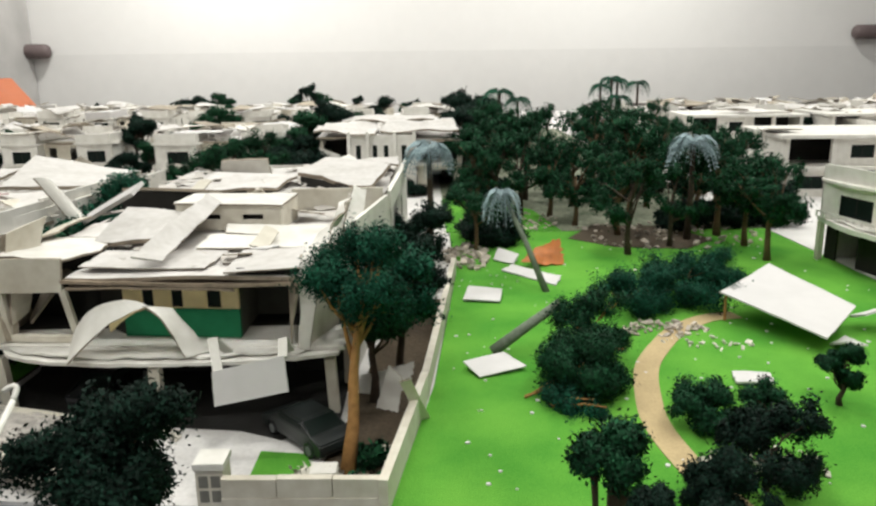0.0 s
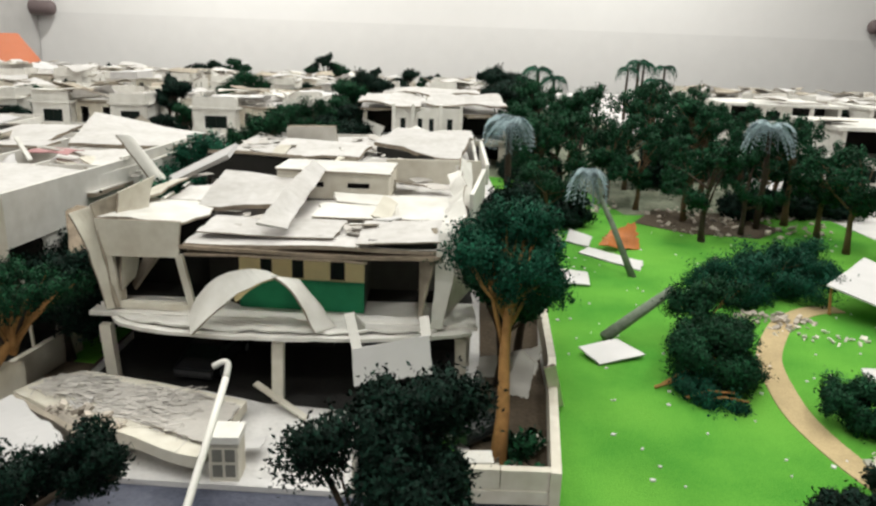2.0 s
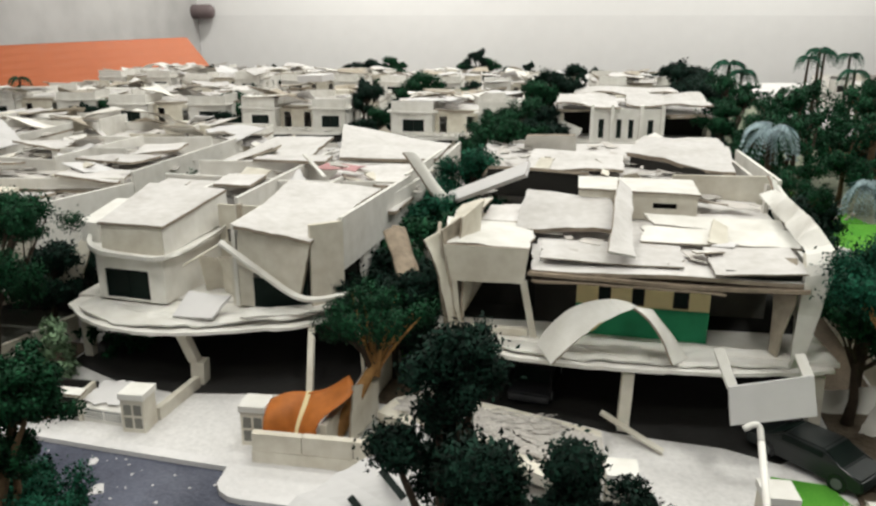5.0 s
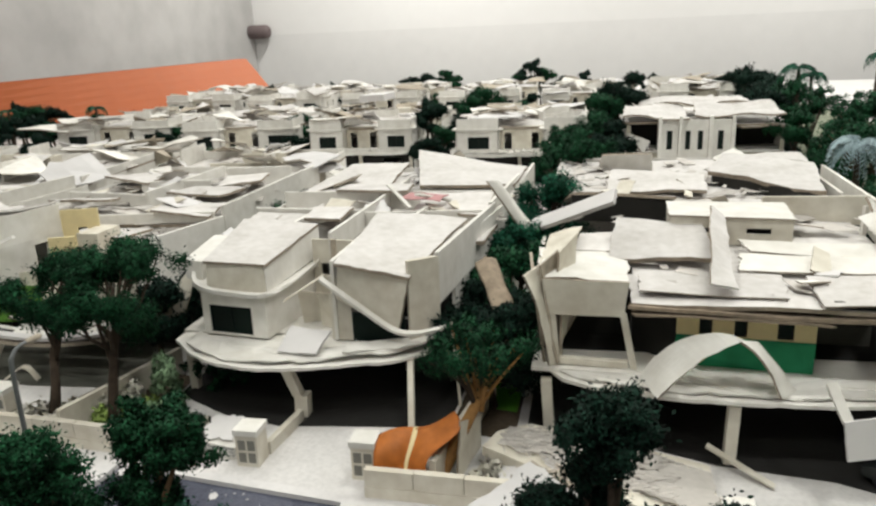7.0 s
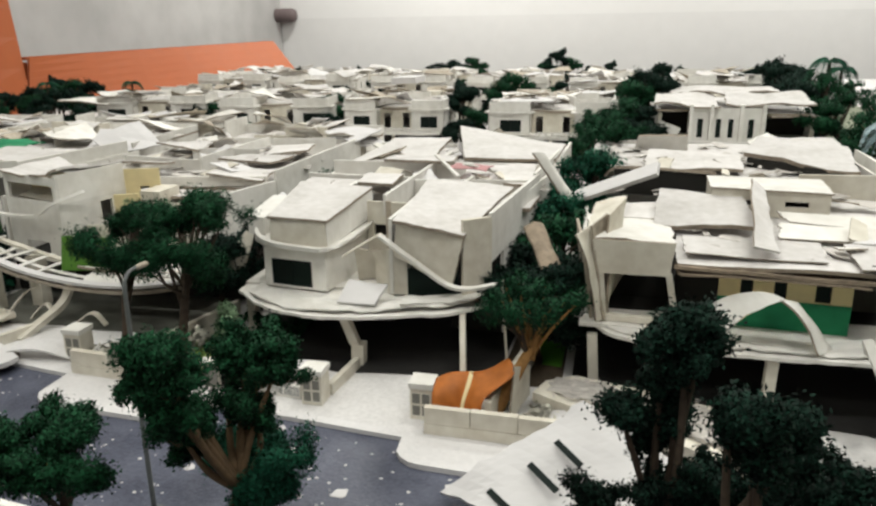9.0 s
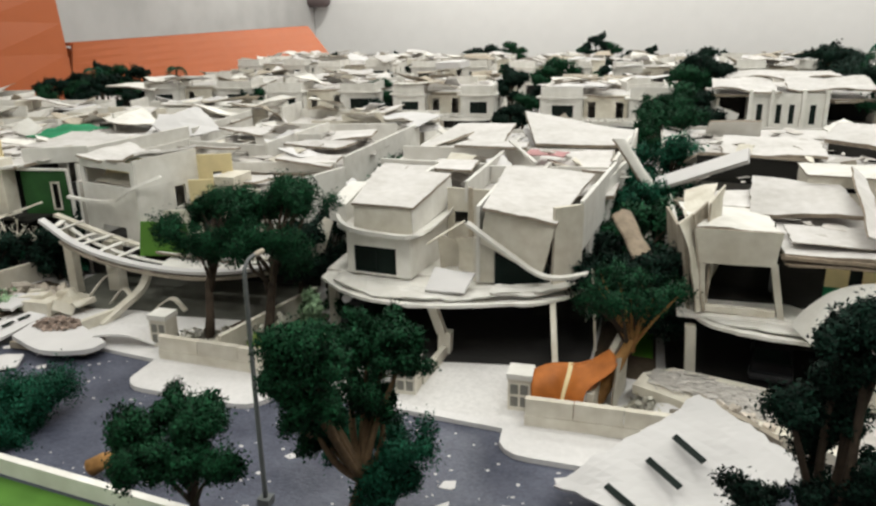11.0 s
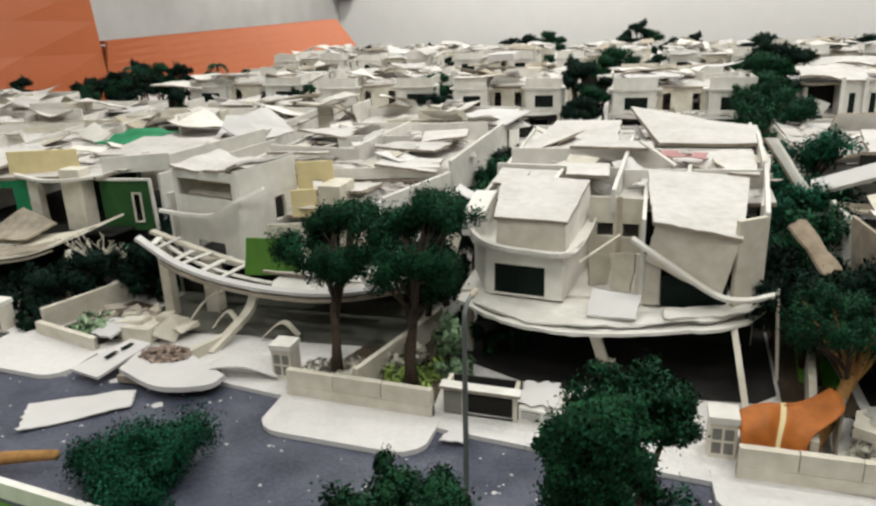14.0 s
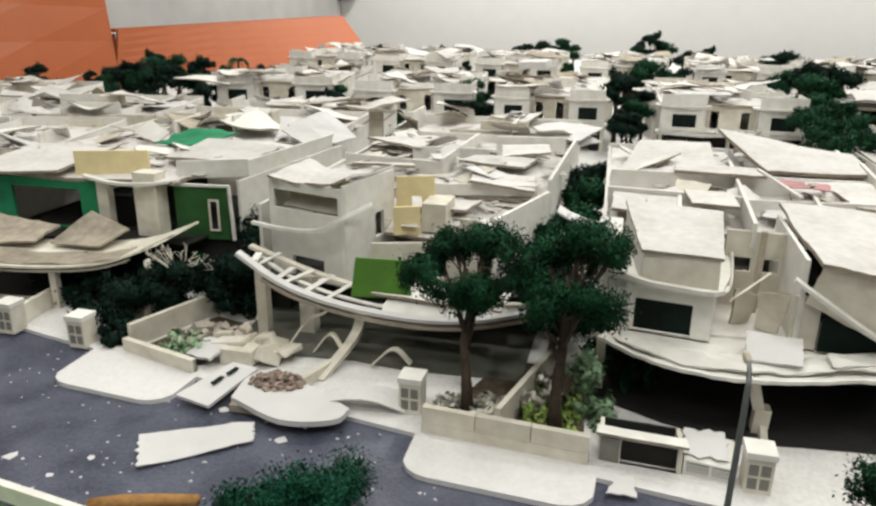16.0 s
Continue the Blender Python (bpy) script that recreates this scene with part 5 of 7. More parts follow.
# shade under the hanging porch goes into the wall colour
part("ground_wall", wall((-98, 68.5), (-69.5, 70), -.05, 4.8, .35, [(3, 8, 0, 4), (13, 19, 0, 3.6)]), SHADE_AND_FRAME, H3, "ground floor wall with shade painted into its colour")
part("green_panel", sheet((-85.8, 62.0, 5.0), (-80.4, 62.8, 5.0), (-80.8, 63.2, 8.4), (-85.4, 62.3, 8.6), .25, 4, .05, .02, seed=82), GREEN_L, H3, "bright green inner wall panel")
part("yellow_panel", wall((-85.0, 73.0), (-81.4, 74.4), 8.6, 13.6, .25, [(1.6, 2.6, 1.2, 3.0)]), YELLOW, H3, "yellow inner wall with a small opening")
part("yellow_panel", wall((-84.2, 69.6), (-81.8, 70.6), 8.6, 11.4, .25), YELLOW, H3)
part("wall", wall((-85.2, 66), (-74.6, 69.6), 4.8, 8.8, .3, [(4, 7, .5, 3)]), CARD_CREAM, H3)
part("roof", sheet((-85.4, 70.5, 8.6), (-74.6, 69.6, 8.6), (-73, 82, 9.6), (-85.6, 84, 9.8), .3, 8, .25, .02, seed=84), CARD_ROOF, H3, "pale lower roof with scattered boards")
part("small_box", box(-81.8, -79.4, 71, 75, 8.8, 11.6), CARD_CREAM, H3)
part("panel", wall((-77.8, 70.2), (-75.8, 70.0), 8.6, 10.6, .25), CARD_CREAM, H3)
part("parapet", wall((-74.2, 69.6), (-70.6, 82), 4.8, 11.0, .35), CARD, H3)
part("parapet", wall((-70.6, 82.2), (-69.8, 112), -.05, 12.2, .35), CARD, H3)
part("wall", wall((-98.2, 108), (-97.8, 68.4), -.05, 11.0, .35), CARD, H3)
part("wall", wall((-70, 112), (-98, 112), -.05, 11.8, .35), CARD, H3)
part("rear_roof", sheet((-97.6, 80, 10.4), (-71, 82, 10.2), (-70.4, 111.6, 10.8), (-97.6, 111.6, 10.9), .4, 10, .25, seed=85), CARD_ROOF, H3, "flat rear roof deck")
for p0, p1, zt in (((-97, 90), (-84, 88), 12.2), ((-84, 88), (-83.4, 108), 12.6), ((-80, 102), (-71, 104), 13.2), ((-90, 96), (-80, 97), 12.4), ((-86, 80), (-72, 82.4), 11.4)):
    part("parapet", wall(p0, p1, 10.2, zt, .35), CARD, H3)
for i, (x, y, z, w, d) in enumerate(((-82, 76, 10.3, 9, 5), (-76, 84, 11.2, 7, 6), (-90, 84, 12.2, 7, 5), (-78, 92, 11.6, 8, 6), (-92, 100, 12.2, 8, 7), (-75.5, 98, 12, 6, 5))):
    a = rng.uniform(-.4, .4)
    c, s = math.cos(a), math.sin(a)
    q = [(x + c * u * w / 2 - s * v * d / 2, y + s * u * w / 2 + c * v * d / 2, z + rng.uniform(-.2, .7)) for u, v in ((-1, -1), (1, -1), (1, 1), (-1, 1))]
    roof_slab(*q, .28, .2, .04, 90 + i)

flakes(H3, -85, -75, 70.5, 82, 9.5, 60, 505, 1.0, .4)
flakes(H3, -97, -71, 83, 110, 10.8, 130, 506, 1.2, .4)
broken_boards(H3, -96, -72, 84, 109, 11.0, 34, 603)
# added slab that blocks lamp light from the porch below
part("floor_slab", prism([(-97.2, 66), (-70.2, 66.4), (-70.4, 82), (-97.2, 82)], 4.62, 4.8), SHADE_AND_FRAME, H3)
# weaker porch shadow, painted as a grey plate on the ground
slab_part("porch_floor", prism([(-97, 60.5), (-92.9, 58.7), (-84.8, 59.5), (-80.3, 59), (-70, 59.6), (-70, 86), (-97, 86)], 0, .08), GREY_HALF_SHADE, "grey floor plate with lighter porch shade painted in", "floor")
slab_part("planter_soil", prism([(-104.4, 56.3), (-97.6, 54.4), (-93.8, 63), (-101.2, 65)], 0, .07), DIRT, "dark soil strewn with debris in a front garden", "earth")
slab_part("planter_soil", prism([(-75.6, 50.8), (-64.2, 49.9), (-65, 62.6), (-72, 63.4)], 0, .07), DIRT, "dark soil in a planter", "earth")
for i in range(13, len(cf) - 5, 5):
    part("canopy_board", sheet(cf[i] + Vector((0, .8, 0)), cf[i + 5] + Vector((-.1, .8, 0)), cb[i + 5] + Vector((-.1, -2.4 + rng.uniform(-1, .6), rng.uniform(-.2, .25))), cb[i] + Vector((0, -2.4 + rng.uniform(-1, .6), rng.uniform(-.2, .25))), .15, 6, .2, .05, seed=600 + i), CARD, can3)
# rubble on the drive of the west house
single("broken_board", sheet((-93.2, 40.95, 0.1), (-87.2, 45.95, 0.1), (-88.2, 47.85, 0.3), (-95.6, 44.45, 0.3), .09, 16, .2, .045, seed=101), CARD_BRIGHT, "torn white board lying on the street", "board")
single("fallen_slab", prism([(p.x, p.y) for p in arc([(-91, 49.6, 0), (-86, 47.6, 0), (-82.2, 48.6, 0), (-81.6, 50.4, 0)], 5)] + [(-86.5, 53.2), (-91.5, 53.2)], .5, .95), CARD_BRIGHT, "rounded white porch slab fallen over the kerb", "porch slab")
single("crate", box(-91, -83, 49.2, 52, -.1, .5), CARD_WORN, "worn board block under a fallen slab", "block")
sl = thing("slotted_board", -94, 51, .2, "white board with two dark slots on rubble", "board")
part("board", sheet((-95.6, 49.2, .7), (-92.4, 48.6, .5), (-91.0, 54.0, 1.2), (-93.6, 54.6, 1.1), .25, 4, .04, seed=102), CARD_BRIGHT, sl)
part("slot", sheet((-93.6, 51.0, 1.06), (-93.2, 50.9, 1.02), (-92.9, 52, 1.16), (-93.3, 52.1, 1.16), .05, 2, 0), GLASS, sl)
part("slot", sheet((-93.1, 52.5, 1.2), (-92.7, 52.4, 1.16), (-92.4, 53.5, 1.26), (-92.8, 53.6, 1.28), .05, 2, 0), GLASS, sl)
rubble("rubble", -88.6, 52.6, 1.0, 2.2, 1.4, 170, .30, BROWN_BITS, "brown heap of crumbled card on a slab", 103, high=.7)
rubble("rubble", -98.8, 60, .1, 3.6, 3.2, 70, .8, RUBBLE, "pale broken pieces heaped in a garden", 104, high=1.3)
rubble("rubble", -93, 58.5, .1, 2.4, 1.8, 14, 1.5, CARD_CREAM, "large pale broken blocks on the drive", 105, high=1.0)
single("broken_board", sheet((-98.4, 55.2, .8), (-95.8, 54.6, .9), (-94.8, 57.6, 1.6), (-98, 57.6, 1.5), .25, 6, .3, .08, seed=106), CARD_BRIGHT, "torn white board leaning in a garden", "board")
single("block", box(-95.6, -92.6, 55.8, 57.6, 0, 1.5), CARD_CREAM, "cream broken block on the drive", "block")
# louvred white panel, dark green screen and low wall by the drive of the middle house
gt = thing("louvre_box", -56.2, 51, 0, "low white box with two louvred grilles and a torn lid", "grille box")
part("body", prism([(-57.7, 49.9), (-54.5, 49.5), (-54.4, 52.2), (-57.6, 52.6)], -.05, lambda x, y: 1.1 + (y - 49.5) * .22), CARD, gt)
for gx0, gx1 in ((-57.5, -56.1), (-55.9, -54.6)):
    gy0, gy1 = 49.87 - (gx0 + 57.7) * .125, 49.87 - (gx1 + 57.7) * .125
    lou = part("grille", wall((gx0, gy0), (gx1, gy1), .25, .98, .04), GREY_MET, gt, "bluish grey grille")
    for k in range(4):
        part("louvre", wall((gx0, gy0 - .05), (gx1, gy1 - .05), .3 + k * .17, .36 + k * .17, .05), CARD, lou)
part("lid", sheet((-57.9, 50.2, 1.5), (-54.9, 49.9, 1.45), (-55.0, 52.4, 2.1), (-57.6, 52.7, 2.0), .08, 8, .3, .12, seed=107), CARD_BRIGHT, gt, "torn white lid")
gw = thing("low_box_wall", -61, 52, 0, "low cream box wall with a dark opening and pale coping", "garden wall", "garden walls")
part("wall", wall((-63.3, 50.1), (-57.8, 49.8), -.05, 2.1, .3, [(1.5, 5.2, .05, 1.9)]), CARD_CREAM, gw)
part("side_panel", wall((-63.2, 50.0), (-61.9, 49.92), .1, 1.9, .05), PANEL_GREY, gw, "olive grey inset panel")
# two near-black panels added as the shade behind the opening
part("inner_wall", wall((-61.9, 50.5), (-58.0, 50.3), -.05, 2.0, .2), SHADE_AND_FRAME, gw, "dark wall painted as the shade inside the opening")
part("wall", wall((-63.3, 52.3), (-57.8, 52.1), -.05, 2.0, .2), SHADE_AND_FRAME, gw, "back of the box painted dark as shade")
part("wall", wall((-57.8, 50.1), (-57.9, 52.1), -.05, 2.1, .3), CARD_CREAM, gw)
part("wall", wall((-63.3, 52.3), (-63.3, 50.4), -.05, 2.1, .3), CARD_CREAM, gw)
part("coping", sheet((-63.5, 49.8, 2.35), (-57.5, 49.5, 2.25), (-57.6, 50.5, 2.3), (-63.5, 50.8, 2.4), .2, 6, .06, .01, seed=112), CARD, gw, "pale coping")
single("broken_board", sheet((-62.6, 46.2, .25), (-60.6, 46.4, .2), (-60.9, 48.2, .4), (-62.0, 47.6, .5), .12, 5, .2, .12, seed=109), CARD_BRIGHT, "small torn white scrap on the pavement edge", "board")
# cracked drive edge and bent pieces at the drives
single("drive_edge", ribbon(arc([(-85.4, 50.6, .1), (-83, 51.0, 1.0), (-80.4, 51.5, 1.1), (-77.9, 52.0, .2)], 5), (.2, 2.4, .02), .1), PAVING, "lifted cracked edge of a drive", "drive edge")
single("bent_post", ribbon(arc([(-86.6, 55.2, .2), (-85.9, 57.6, 1.2), (-85.2, 60.2, 2.4), (-85.0, 61.4, 4.2)], 5), (.8, .1, 0), .6), CARD_CREAM, "cream porch post bent out over the drive", "post")
for i, (q0, q1, q2) in enumerate((((-91, 58.6, .2), (-89.6, 60.5, 2.6), (-88, 61, 3.4)), ((-88.6, 59.8, .2), (-87.4, 60.6, 1.6), (-86.2, 60.2, .4)), ((-82.8, 58.4, .2), (-81.2, 59.6, 1.4), (-79.6, 59.4, .3)))):
    single("bent_strip", ribbon(arc([q0, q1, q2], 5), (.1, .5, .1), .12), CARD_CREAM, "thin bent strip of board under the porch", "strip")
for i, (x, y, w, d, h) in enumerate(((-95.4, 57.4, 3.2, 1.8, 1.7), (-92.6, 58.6, 1.6, 1.5, 2.0), (-91.8, 57.2, 1.3, 1.0, .9), (-97.2, 59.4, 1.8, 1.2, 1.3))):
    bm = prism([(x - w / 2, y - d / 2), (x + w / 2, y - d / 2 + .2), (x + w / 2 - .15, y + d / 2), (x - w / 2 + .2, y + d / 2 - .1)], -.02, lambda px, py, h=h, x=x: h + (px - x) * .12)
    bmesh.ops.bevel(bm, geom=bm.edges[:], offset=.12, segments=2, affect="EDGES")
    single("block", bm, CARD_CREAM, "rounded cream broken block in a front garden", "block", "garden blocks")
bm = bmesh.new()
rng = random.Random(8)
for i in range(340):
    x = rng.uniform(-112, -36)
    y = rng.uniform(33.5, kerb_y(x) - 1.2)
    s = rng.uniform(.04, .15) * (4.4 if rng.random() < .07 else 1)
    a = rng.uniform(0, 6.3)
    prism([(x + math.cos(a + k) * s * rng.uniform(.4, 1.5), y + math.sin(a + k) * s * rng.uniform(.3, 1.3)) for k in (0, 1.3, 2.5, 3.8, 5.1)], -.31, -.26, bm)
single("paper_scraps", bm, CARD_BRIGHT, "scattered white scraps on the street", "scraps", kind="stuff")
bm = bmesh.new()
for i in range(170):
    x, y = rng.uniform(2.5, 56), rng.uniform(38, 108)
    s = rng.uniform(.06, .2) * (2.4 if rng.random() < .06 else 1)
    a = rng.uniform(0, 6.3)
    prism([(x + math.cos(a + k) * s * rng.uniform(.6, 1.3), y + math.sin(a + k) * s * rng.uniform(.6, 1.3)) for k in (0, 1.3, 2.5, 3.8, 5.1)], .05, .17, bm)
single("paper_scraps", bm, CARD_BRIGHT, "scattered white scraps on the lawn", "scraps", kind="stuff")

# ---------------------------------------------------------------- green-walled house
H4 = thing("house", -122, 84, 0, "wrecked model house with green and yellow inner walls", "house", "wrecked houses")
hf = arc([(-133, 60, 4.9), (-124, 60.6, 4.6), (-117.5, 62, 4.5), (-112.5, 63.6, 4.9), (-108.6, 66.4, 6.2)], 5)
can4 = part("canopy", ribbon(hf, (.5, 7.5, .5), .22), CARD_CREAM, H4, "thin dirty porch roof, sagging and curled up at its end")
part("canopy_layer", ribbon([p + Vector((.6, .5, .3 + .1 * math.sin(i * 1.3))) for i, p in enumerate(hf[3:-1])], (.4, 3.2, .2), .14), CARD_WORN, can4)
part("canopy_layer", ribbon([p + Vector((0, .05, -.42)) for p in hf[:-3]], (.1, .6, 0), .2), CARD_WORN, can4)
post(H4, -107.6, 63.0, -.05, 5, .7, -1.4, 2.8)
post(H4, -118, 62.8, -.05, 4.8)
gp = part("green_panel", wall((-111.2, 74.4), (-105.2, 75.2), 4.6, 10.5, .3, [(3.9, 5.1, 1.0, 4.6)]), GREEN_D, H4, "green wall panel with a narrow framed opening")
part("window_frame", wall((-107.3, 74.7), (-106.1, 74.85), 5.6, 9.2, .15, [(.2, 1.0, .2, 3.4)]), CARD_CREAM, gp)
part("wall_edge", ribbon([(-111.4, 74.2, 10.6), (-105.0, 75.0, 10.6), (-104.8, 75, 4.6)], (0, .4, 0), .3), CARD, gp)
part("column", box(-115.0, -112.2, 72.6, 74.6, 5.05, 12.2), CARD_CREAM, H4)
part("post", box(-119.6, -118.2, 72.4, 73.4, 5.2, 11.2), CARD_CREAM, H4)
part("wall", wall((-134, 72.4), (-119.8, 72.6), 5.2, 10.8, .3, [(3, 12, .2, 4.6)]), GREEN_W, H4, "teal green wall band")
# near-black back wall painted as the shade of the open room
part("inner_wall", wall((-120, 80), (-110.6, 80), 5.2, 10.8, .3), SHADE_AND_FRAME, H4)
part("yellow_wall", wall((-123.0, 73.6), (-115.4, 76.4), 10.9, 13.9, .3), YELLOW, H4)
part("eaves_edge", ribbon(arc([(-121, 72.0, 11.4), (-117, 71.6, 10.9), (-113, 71.8, 11.0), (-110, 73.4, 11.2)], 4), (0, .6, 0), .3), CARD, H4)
part("roof", sheet((-136, 72, 11.2), (-110.4, 73, 11.2), (-104, 96, 11.6), (-136, 98, 11.6), .4, 10, .25, .01, seed=111), CARD_ROOF, H4)
# porch shade put into the ground floor colour
part("ground_wall", wall((-134, 72.6), (-104, 76), -.05, 5.2, .3, [(6, 11, 0, 4)]), SHADE_AND_FRAME, H4)
part("wall", wall((-104, 76), (-101.5, 100), -.05, 11.2, .35), CARD, H4)
part("parapet", wall((-111, 75), (-104.2, 78.5), 11.2, 13.2, .35), CARD, H4)
part("parapet", wall((-104.2, 78.6), (-102, 98), 11.2, 13.0, .35), CARD, H4)
part("wall", wall((-136.2, 98), (-136, 72.4), -.05, 11.6, .35), CARD, H4)
flakes(H4, -134, -106, 76, 96, 11.5, 110, 507, 1.2, .4)
broken_boards(H4, -133, -107, 77, 96, 11.6, 24, 604)
# slab added only to keep the porch underneath dark
part("floor_slab", prism([(-132, 68.5), (-108.2, 71), (-105, 92), (-132, 92)], 4.85, 5.05), SHADE_AND_FRAME, H4)
# shadow under the sagging porch, painted as a dark plate
slab_part("porch_floor", prism([(-132, 63.4), (-108, 66.5), (-105, 92), (-132, 92)], 0, .08), PORCH_SHADE, "dark floor plate with the porch shade painted in", "floor")
roof_slab((-136, 70, 11.6), (-124, 72, 12.0), (-122, 80, 13.4), (-134, 80, 12.8), .3, .2, .03, 112)
roof_slab((-116, 80, 12.6), (-106, 80, 12.4), (-105, 88, 13.0), (-116, 90, 13.2), .3, .2, .03, 113)
single("broken_board", sheet((-121, 66, 5.9), (-115, 66, 5.9), (-114, 70, 6.4), (-119, 70.5, 8.4), .25, 6, .3, .05, seed=114), CARD_WORN, "dirty board leaning on the porch roof", "board")
single("broken_board", sheet((-130, 64, 5.8), (-122, 65, 5.9), (-122, 69, 6.6), (-130, 69, 7.6), .25, 6, .3, .05, seed=115), CARD_WORN, "dirty board leaning on the porch roof", "board")

# ---------------------------------------------------------------- houses further back


def twin_house(x, y, turn, seed, w=28.0, d=26.0, damage=1.0, label="", slots=False, rise=1.14):
    """A two-storey pair: two rounded bays, centre recess, ledge, parapets, broken roof boards."""
    r = random.Random(seed)
    t = thing("house", 0, 0, 0, label or "cream two-storey model house pair with broken roof boards", "house", "wrecked houses")
    hw = w / 2
    g = [(2, 6, 0, 3.8), (w - 7, w - 3, 0, 3.8)]
    # ground floor coloured near-black for the shade under the canopy
    part("wall", wall((-hw, 0), (hw, 0), -.05, 5.2, .35, g), SHADE_AND_FRAME, t, "ground floor wall with shade painted into its colour")
    part("wall", wall((hw, .3), (hw, d), -.05, 10.2, .35, [(6, 8, 6.5, 8.5), (14, 16, 6.5, 8.5)]), CARD, t)
    part("wall", wall((-hw, d), (-hw, .3), -.05, 10.2, .35, [(8, 10, 6.5, 8.5)]), CARD, t)
    part("wall", wall((hw, d), (-hw, d), -.05, 10.2, .35, [(5, 8, 6, 9), (19, 22, 6, 9)]), CARD, t)
    fr = [(-hw - .6, -1.2), (-hw * .5, -3.2 - r.random()), (0, -2.4), (hw * .5, -3.4), (hw + .6, -1.0)]
    canopy(t, fr, [(hw + .4, 1.5), (-hw - .4, 1.5)], 4.9, .55)
    for px in (-hw + .4, 0, hw - .4):
        post(t, px, -1.2, -.05, 4.7, .7, r.uniform(-.3, .3))
    for s in (-1, 1):
        xa, xb = sorted((s * hw, s * hw * .34))
        wd = xb - xa
        if slots:
            hs = [(wd * .25, wd * .38, .9, 3.3), (wd * .62, wd * .75, .9, 3.3)]
        else:
            hs = [(wd * .28, wd * .78, .6, 3.0)]
        bay = part("bay", wall((xa, -1.3), (xb, -1.3), 5.3, 9.8, .35, hs), CARD, t)
        part("wall", wall((xb, -1.3), (xb, 3), 5.3, 9.8, .3), CARD, bay)
        part("wall", wall((xa, 3), (xa, -1.3), 5.3, 9.8, .3), CARD, bay)
        for h in hs:
            window(bay, (xa + h[0], -1.3), (xa + h[1], -1.3), 5.3 + h[2], 5.3 + h[3], .25, 0 if slots else 1)
        led = arc([(xa - .7, 2, 9.7), (xa - .5, -1.2, 9.6), ((xa + xb) / 2, -2.3, 9.45), (xb + .5, -1.2, 9.6), (xb + .6, 2, 9.8)], 4)
        part("ledge", prism([(p.x, p.y) for p in led] + [(xb, 4), (xa, 4)], 9.55, 9.85), CARD, bay)
        part("parapet", wall((xa + .2, -1.5), (xb - .2, -1.5), 9.85, 11.6 + r.uniform(-.3, .4), .3), CARD, bay)
        part("parapet", wall((xb - .2, -1.4), (xb - .1, 8), 9.85, 11.6, .3), CARD, bay)
    part("recess_wall", wall((-hw * .34, 1.8), (hw * .34, 1.8), 5.3, 10, .3, [(1, 2.6, 0, 3.4), (hw * .68 - 2.6, hw * .68 - 1, 0, 3.4)]), CARD_CREAM, t)
    part("balcony_rail", wall((-hw, -2.0), (hw, -2.0), 5.3, 6.1, .12, [(k * 1.4 + .3, k * 1.4 + 1.3, .15, .6) for k in range(int(w / 1.4))]), CARD, t)
    part("floor_slab", box(-hw + .3, hw - .3, .4, d - .2, 5.0, 5.3), CARD, t)
    part("roof", sheet((-hw - .2, 1.5, 9.9), (hw + .2, 1.5, 9.9), (hw, d + .4, 10.3), (-hw, d + .4, 10.3), .4, 8, .25, .02, seed=seed), CARD_ROOF, t)
    for k in range(3):
        px = r.uniform(-hw, hw * .6)
        part("parapet", wall((px, r.uniform(5, d)), (px + r.uniform(4, 9), r.uniform(5, d)), 10, r.uniform(11, 12.4), .3), CARD, t)
    flakes(t, -hw, hw, 2, d, 10.4, 34, seed + 50, 1.1)
    for k in range(int(7 * damage)):
        cx, cy, cz = r.uniform(-hw * .9, hw * .9), r.uniform(-1, d), r.uniform(10.5, 11.8)
        a, sw, sd = r.uniform(-.8, .8), r.uniform(4, 12), r.uniform(3, 8)
        c, s = math.cos(a), math.sin(a)
        q = [(cx + c * u * sw / 2 - s * v * sd / 2, cy + s * u * sw / 2 + c * v * sd / 2, cz + r.uniform(-.7, 1.8)) for u, v in ((-1, -1), (1, -1), (1, 1), (-1, 1))]
        part("roof_board", sheet(*q, .18, 5, .4, .06, seed=seed + k), r.choice((CARD_ROOF, CARD, CARD_BRIGHT, CARD_ROOF, CARD_WORN)), t)
    t.matrix_basis = pose(x * CM, y * CM, 0, 0, 0, turn) @ Matrix.Diagonal((1, 1, rise, 1))
    return t


